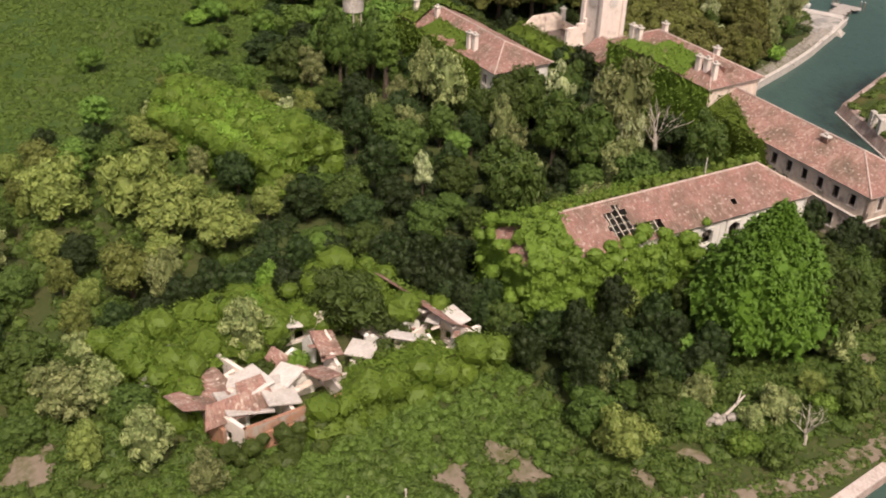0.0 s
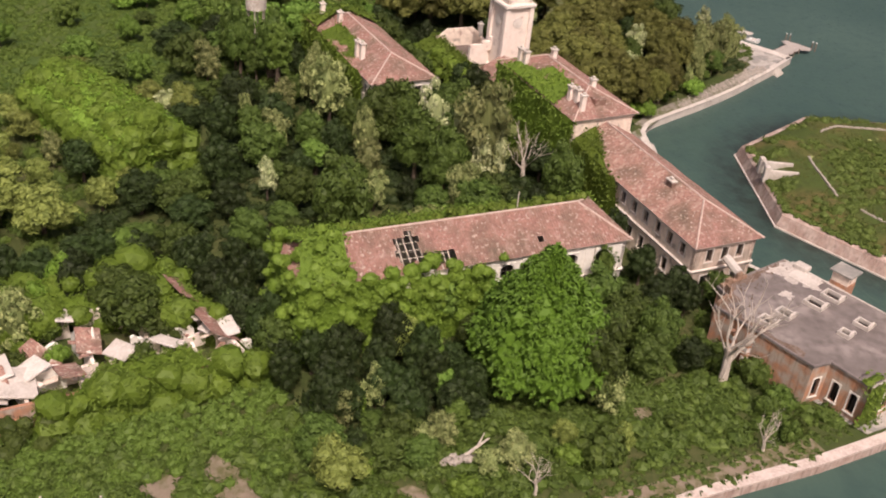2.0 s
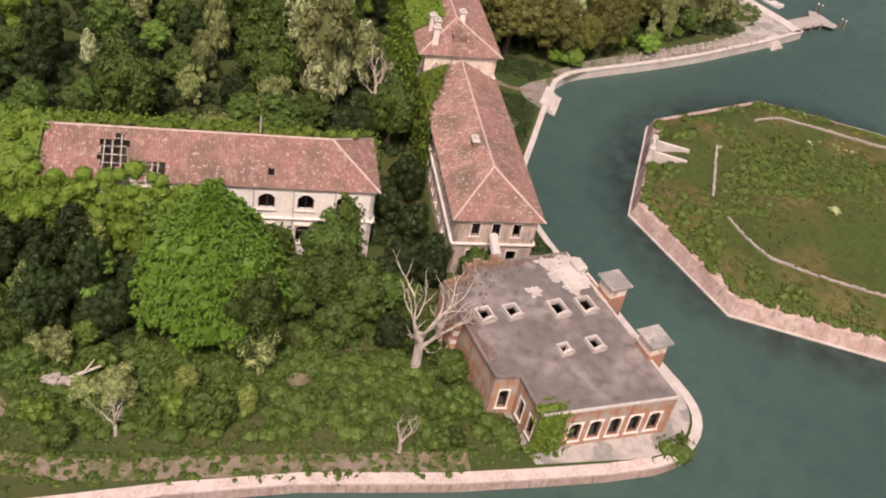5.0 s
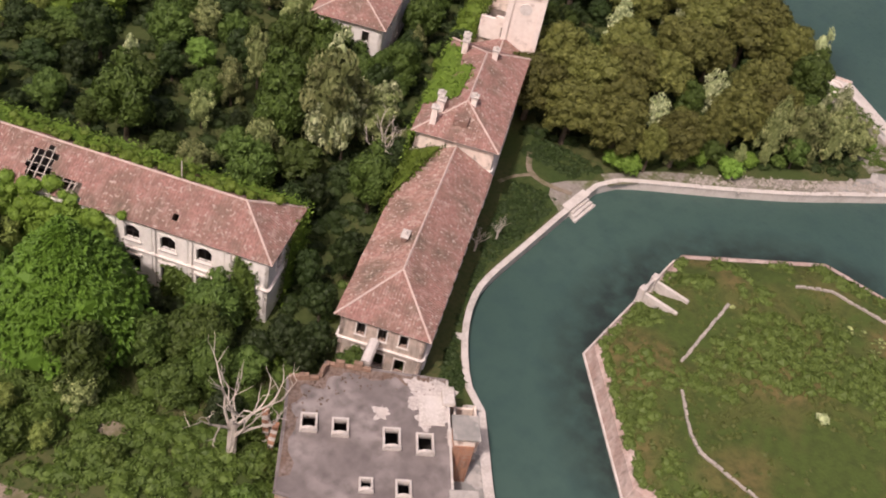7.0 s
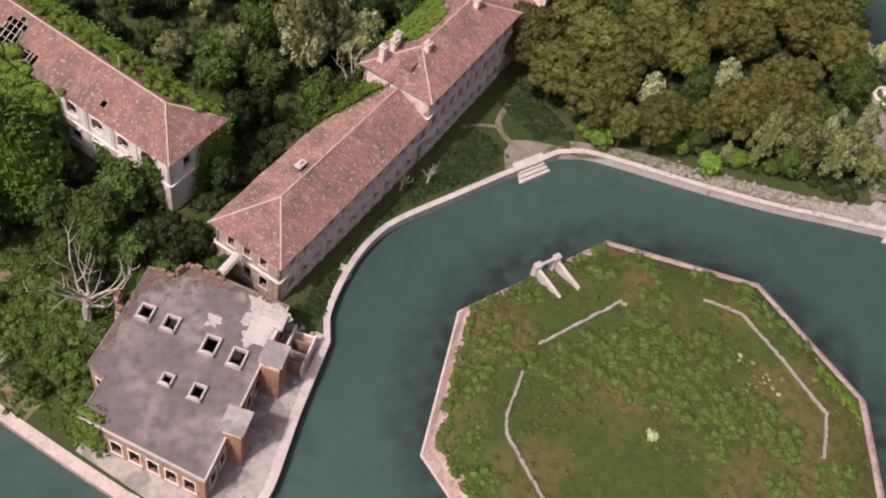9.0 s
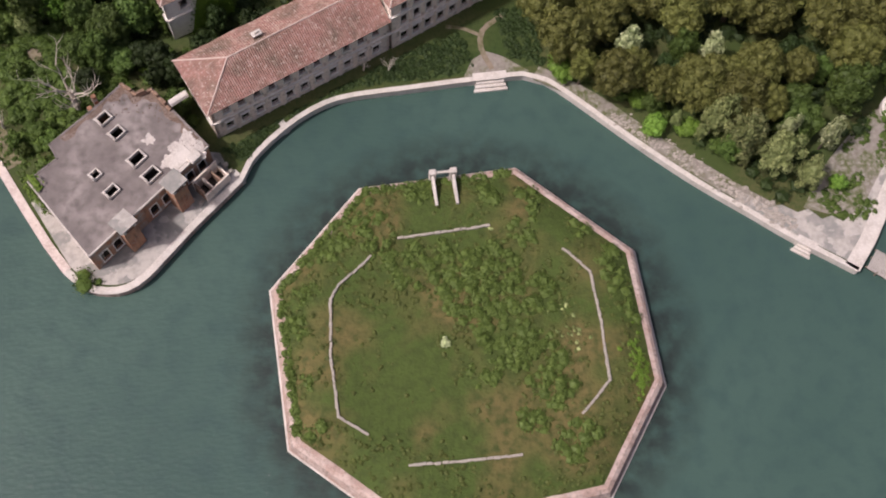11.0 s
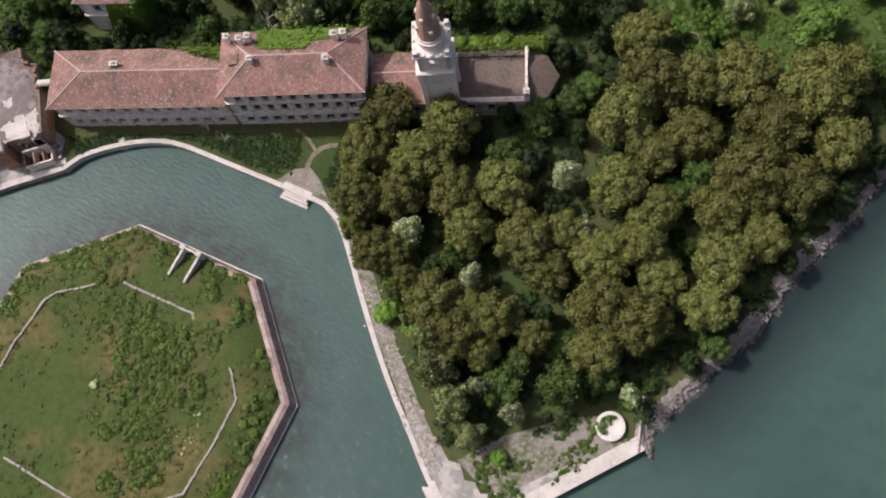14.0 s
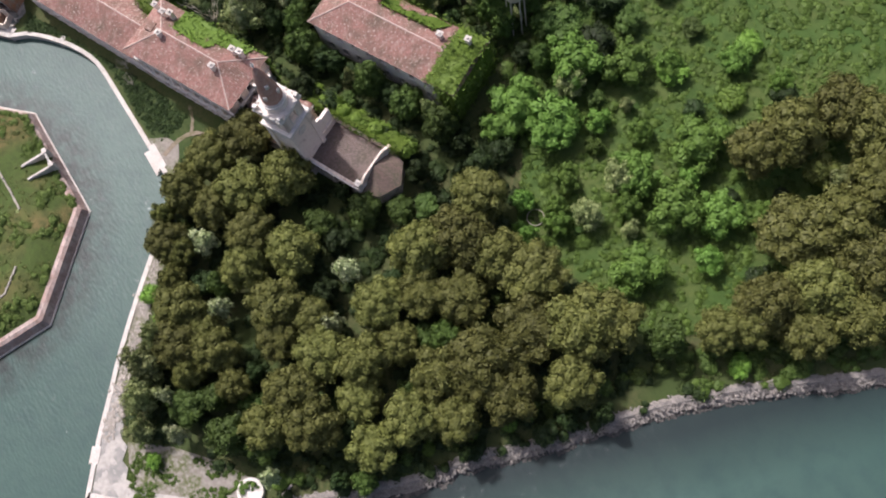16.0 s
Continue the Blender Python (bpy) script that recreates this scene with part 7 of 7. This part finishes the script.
scrub("meadow_herbs", herbs, 32, L_HERB, "tall green meadow herbs and low bushes")
patch("meadow", [(44, 112), (62, 98), (92, 106), (97, 118)] + MEADOW_RING[2:] + MEADOW_RING[:1], LAND_Z + 0.02, MEADOW, "wide green meadow", "meadow")

FB = [(-12.2, 25.8, 3), (-18.5, 21.5, 3.4), (-22.5, 15, 2.6), (-15.5, 23.5, 3.0), (-6, 16.5, 3.4), (0, 16, 4.2), (6.2, 15, 4.5), (8.2, 9.4, 4.5), (2, 10.5, 4.5), (6.5, 4.5, 4.6), (10.5, 0.6, 4.2), (12.5, -4.5, 3.4), (14.5, -12.5, 3.2), (7.4, 27.5, 2.4), (-3.6, 28.0, 1.8), (12, 20, 2.6), (14, 25, 2.4), (25, 11, 2.4), (23.8, 15, 2.2), (20.5, 19, 2.2), (25.6, 6, 1.8), (-23.4, 9.3, 1.6), (-23, 1, 1.2), (-22.6, -6, 1.6), (-10, 20.5, 2.6), (13, 10, 2.6), (3, -1, 2.6), (9, -8, 2.4)]
spots = []
for x, y, r in FB:
    for k in range(int(2.6 * r * r + 4 * r)):
        a, d = rs.uniform(0, 6.283), r * math.sqrt(rs.random())
        px, py = x + d * math.cos(a), y + d * math.sin(a)
        if inside(px, py, scaled(OCT, -2.0)) and abs(px - 1) > 2.4 - 10 * (py < 24):
            spots.append((px, py, turf_z(px, py) - 0.15, 0.25 + 1.05 * rs.random() ** 1.6))
# grass and brambles creeping over the coping
for i in (7, 0, 1):
    p, q = Vector(scaled(OCT, -0.95)[i]), Vector(scaled(OCT, -0.95)[(i + 1) % 8])
    for k in range(int((q - p).length * 5.0)):
        w = p.lerp(q, rs.random())
        spots.append((w.x + rs.uniform(-0.5, 0.5), w.y + rs.uniform(-0.5, 0.5), 2.5, rs.uniform(0.35, 0.75)))
scrub("fort_bushes", spots, 33, L_FORT, "low green bushes on the fort's turf", 0.17)
scrub("flowering_bush", [(-2.4, 4.2, turf_z(-2.4, 4.2) + 0.25, 0.75), (-2.0, 3.9, turf_z(-2.0, 3.9) + 0.15, 0.55), (-2.7, 3.8, turf_z(-2.7, 3.8) + 0.15, 0.5), (-2.3, 4.7, turf_z(-2.3, 4.7) + 0.1, 0.45)], 46, L_BLOSSOM, "single pale flowering bush in the fort's turf", 0.16, 8.0)
pale = []
for x, y, w, n in ((16.4, 2.8, 2.2, 18), (14.4, 7.6, 1.8, 12), (6.8, 21.0, 0.5, 5), (7.4, 26.0, 0.5, 5), (10.0, 2.9, 2.0, 8)):
    for k in range(n):
        u, v = x + rs.gauss(0, w * 0.6), y + rs.gauss(0, w * 0.6)
        pale.append((u, v, turf_z(u, v) - 0.12, rs.uniform(0.2, 0.5)))
scrub("dry_bushes", pale, 47, L_PALE, "pale dry bushes on the fort's turf", 0.16, 4.0)
SMOOTH = [(-17, 12), (-8, 9), (-2, 1), (3, -8), (1, -12), (-9, -11), (-18, -4)]
lush = [(25.2 + rs.gauss(0, 0.8), -3.5 + rs.gauss(0, 2.2)) for k in range(160)]
scrub("bright_turf_patch", [(x, y, turf_z(x, y) - 0.1, rs.uniform(0.25, 0.5)) for x, y in lush if inside(x, y, scaled(OCT, -1.8))], 39, L_IVYTOP, "fresh bright grass patch inside the fort wall", 0.12, 9.0)
spots = []
while len(spots) < 3000:
    x, y = rs.uniform(-28, 31), rs.uniform(-24, 32)
    if inside(x, y, scaled(OCT, -1.6)) and not (inside(x, y, SMOOTH) and rs.random() < 0.85) and noise.noise((x * 0.12, y * 0.12, 9)) > -0.25:
        spots.append((x, y, turf_z(x, y) - 0.14, 0.15 + 0.45 * rs.random() ** 2))
scrub("fort_grass_tufts", spots, 34, L_TURF, "uneven grass tufts on the fort", 0.12, 9.0)

LAWN = [(-29, 38), (-25, 42.8), (-19, 46.8), (-10, 49.4), (6, 49.8), (9, 51), (8, 58), (-3, 54), (-32.4, 40.6)]
LAWN_2 = [(15, 52), (21, 49.5), (20, 62), (14, 61)]
VERGE = [(-112, 146), (-84, 77), (-60, 32), (-57, 38), (-66, 60), (-82, 94), (-98, 126)]
spots = []
while len(spots) < 900:
    x, y = rs.uniform(-34, 22), rs.uniform(37, 63)
    if inside(x, y, LAWN) or inside(x, y, LAWN_2):
        spots.append((x, y, LAND_Z - 0.1, rs.uniform(0.25, 0.7)))
# tufts take dark leaves to match the building shadow painted into the lawn
scrub("lawn_grass", spots, 37, L_DARK, "lush grass tufts, darkened for the long building's shadow", 0.13, 8.0)
spots = []
while len(spots) < 1000:
    x, y = rs.uniform(-115, 24), rs.uniform(30, 146)
    if (inside(x, y, VERGE) and inside(x + 2.5, y, LANDRING) and inside(x - 2.5, y, LANDRING) and rs.random() < 0.5):
        spots.append((x, y, LAND_Z - 0.1, rs.uniform(0.2, 0.6)))
for x, y in smooth_line([(-85, 115), (-83, 102), (-83.2, 90), (-80.8, 77.5), (-75.2, 65), (-69.2, 52), (-64.3, 41.5)], 0.35):
    for off in (-1.2, 1.2):
        if rs.random() < 0.75:
            spots.append((x + off * rs.uniform(0.5, 1.6) + rs.uniform(-0.3, 0.3), y + rs.uniform(-0.4, 0.4), LAND_Z - 0.1, rs.uniform(0.2, 0.7)))
TIP = [(57, 19.5), (67, 15.4), (80.2, 33.5), (77, 37), (70, 33), (62, 26)]
k = 0
while k < 260:
    x, y = rs.uniform(55, 81), rs.uniform(15, 37)
    if inside(x, y, TIP) and math.hypot(x - 76.5, y - 34.6) > 3.0 and noise.noise((x * 0.25, y * 0.25, 2)) > -0.05:
        spots.append((x, y, LAND_Z - 0.1, rs.uniform(0.2, 0.75)))
        k += 1
scrub("rough_grass", spots, 35, L_SCRUB, "rough tufted grass beside the quays", 0.13, 8.0)

# the dead tree and bare snags
def dead_tree(m, H, seed, label):
    rng = random.Random(seed)
    root = thing("dead_tree", m, label, "dead tree")
    bm = bmesh.new()
    tube(bm, [(0, 0, -0.2), (0.1, 0, H * 0.2), (0.3, 0.2, H * 0.42)], [H * 0.05, H * 0.042, H * 0.034], 8)
    part("trunk", bm, DEADWOOD, root)

    def branch(p, d, length, r, depth, bm):
        pts, rad = [p], [r]
        q = Vector(p)
        for k in range(4):
            d = (d + Vector((rng.uniform(-0.3, 0.3), rng.uniform(-0.3, 0.3), rng.uniform(-0.05, 0.25)))).normalized()
            q = q + d * length / 4
            pts.append(tuple(q))
            rad.append(r * (1 - 0.2 * (k + 1)))
            if depth < 3 and k > 0:
                side = (d + Vector((rng.uniform(-1, 1), rng.uniform(-1, 1), rng.uniform(-0.2, 0.6)))).normalized()
                branch(tuple(q), side, length * 0.55, r * 0.5, depth + 1, bm)
        tube(bm, pts, rad, 5 if depth < 2 else 4)

    for k in range(7):
        a = k * 0.9 + rng.uniform(-0.2, 0.2)
        z = H * rng.uniform(0.2, 0.42)
        bm = bmesh.new()
        branch((0.2, 0.1, z), Vector((math.cos(a), math.sin(a), rng.uniform(1.0, 2.6))).normalized(), H * rng.uniform(0.42, 0.6), H * 0.018, 1, bm)
        part("limb", bm, DEADWOOD, root)
    return root


dead_tree(pose(-54.6, 50.4, LAND_Z), 12.5, 3, "tall bleached dead tree with bare branches")
dead_tree(pose(-75.2, 74.6, LAND_Z), 4.2, 6, "small bare grey snag among shrubs")
dead_tree(pose(-66.2, 48.4, LAND_Z), 4.6, 9, "small bare grey snag by the shore path")
dead_tree(pose(-9, 52.3, LAND_Z), 3.5, 12, "small bare bush near the canal quay")
dead_tree(pose(-5, 51.6, LAND_Z), 3.5, 15, "small bare bush near the canal quay")
dead_tree(pose(-6.3, 72.0, LAND_Z), 8.5, 18, "thin half-bare tree behind the long building")

# rubble along the rough shore
def stone_proto(seed, r, mat):
    rng = np.random.default_rng(seed)
    v = ICO0[0] * (1 + rng.normal(0, 0.16, (len(ICO0[0]), 1))) * np.array([1, 0.8, 0.6]) * r
    me = bpy.data.meshes.new("stone")
    me.from_pydata(v.tolist(), [], ICO0[1].tolist())
    me.materials.append(mat)
    return me


verts, faces = [], []
rg = np.random.default_rng(8)
rough = smooth_line(ROUGH, 0.5)
for x, y in rough:
    for k in range(14):
        r = rg.uniform(0.10, 0.30)
        v = ICO0[0] * (1 + rg.normal(0, 0.15, (len(ICO0[0]), 1))) * r * np.array([1.2, 0.9, 0.7])
        off = rg.uniform(-1.5, 0.7)
        base = len(verts)
        verts += (v + np.array([x - off + rg.uniform(-0.4, 0.4), y + off * 0.35 + rg.uniform(-0.4, 0.4), 1.3 + 0.42 * min(off, 0.4)])).tolist()
        faces += (ICO0[1] + base).tolist()
tagged(mesh_object("shore_rubble", verts, faces, SHINGLE), "pale broken stones along the waterline", "rubble", kind="stuff")
verts, faces = [], []
PROFILE = [(1.1, 1.35), (0.5, 1.6), (-0.2, 1.5), (-0.6, 1.0), (-1.1, 0.55), (-1.6, 0.15), (-2.2, -0.5)]
for k, (x, y) in enumerate(rough):
    a, b = Vector(rough[max(k - 3, 0)]), Vector(rough[min(k + 3, len(rough) - 1)])
    d = (b - a).normalized()
    for off, z in PROFILE:
        off += (0.7 * noise.noise((x * 0.35, y * 0.35, 7)) + 0.25 * noise.noise((x * 1.7, y * 1.7, off))) * min(1.0, max(0.0, -0.6 - off))
        verts.append((x - d.y * off, y + d.x * off, z + 0.28 * noise.noise((x * 1.3, y * 1.3, off * 2))))
W = len(PROFILE)
for k in range(len(rough) - 1):
    faces += [(k * W + c, k * W + c + 1, k * W + W + c + 1, k * W + W + c) for c in range(W - 1)]
tagged(mesh_object("shore_bank", verts, faces, SHINGLE), "pale gravelly bank of the rough shore", "bank", kind="structure")
verts, faces = [], []
for x, y in rough:
    for k in range(9):
        r = rg.uniform(0.1, 0.3)
        v = ICO0[0] * (1 + rg.normal(0, 0.15, (len(ICO0[0]), 1))) * r * np.array([1.2, 0.9, 0.6])
        off = rg.uniform(1.2, 2.3) + 0.9 * noise.noise((x * 0.35, y * 0.35, 7)) * -1
        base = len(verts)
        verts += (v + np.array([x + off * 0.94, y - off * 0.33 + rg.uniform(-0.4, 0.4), 0.05])).tolist()
        faces += (ICO0[1] + base).tolist()
tagged(mesh_object("wet_rocks", verts, faces, WETROCK), "dark wet weedy rocks at the waterline", "rocks", kind="stuff")
verts, faces = [], []
for k in range(380):
    t = rg.uniform(0, 1)
    x, y = 30 + 25 * t, 39.5 - 23 * t
    r = rg.uniform(0.08, 0.34) * (1.4 if t > 0.55 else 0.8)
    off = rg.normal(-0.3, 0.75)
    v = ICO0[0] * (1 + rg.normal(0, 0.15, (len(ICO0[0]), 1))) * r * np.array([1.3, 0.9, 0.5])
    base = len(verts)
    verts += (v + np.array([x + off * 0.7, y + off * 0.7, LAND_Z + 0.08])).tolist()
    faces += (ICO0[1] + base).tolist()
tagged(mesh_object("quay_rubble", verts, faces, RUBBLE), "pale broken stones behind the canal quay", "rubble", kind="stuff")
rock = thing("white_boulder_heap", pose(-71.7, 82.6, LAND_Z + 0.4, 0, 0, 112), "pale heap of broken plaster among shrubs", "rubble heap")
for k in range(9):
    o = new("boulder", stone_proto(k, random.uniform(0.4, 0.75), RUBBLE))
    o.parent = rock
    o.matrix_basis = pose(random.uniform(-1.8, 1.8), random.uniform(-0.5, 0.5), random.uniform(0.1, 0.8))
log = thing("fallen_trunk", pose(0, 0, 0), "bleached fallen tree trunk leaning in the shrubs", "dead tree")
bm = bmesh.new()
tube(bm, [(-72.4, 83.6, 1.7), (-70.8, 81.4, 2.6), (-69.4, 79.4, 3.5)], [0.26, 0.2, 0.11], 8)
part("trunk", bm, DEADWOOD, log)
for tip in ((-69.6, 80.0, 4.4),):
    bm = bmesh.new()
    tube(bm, [(-70.4, 80.6, 3.2), tip], [0.14, 0.05], 5)
    part("limb", bm, DEADWOOD, log)
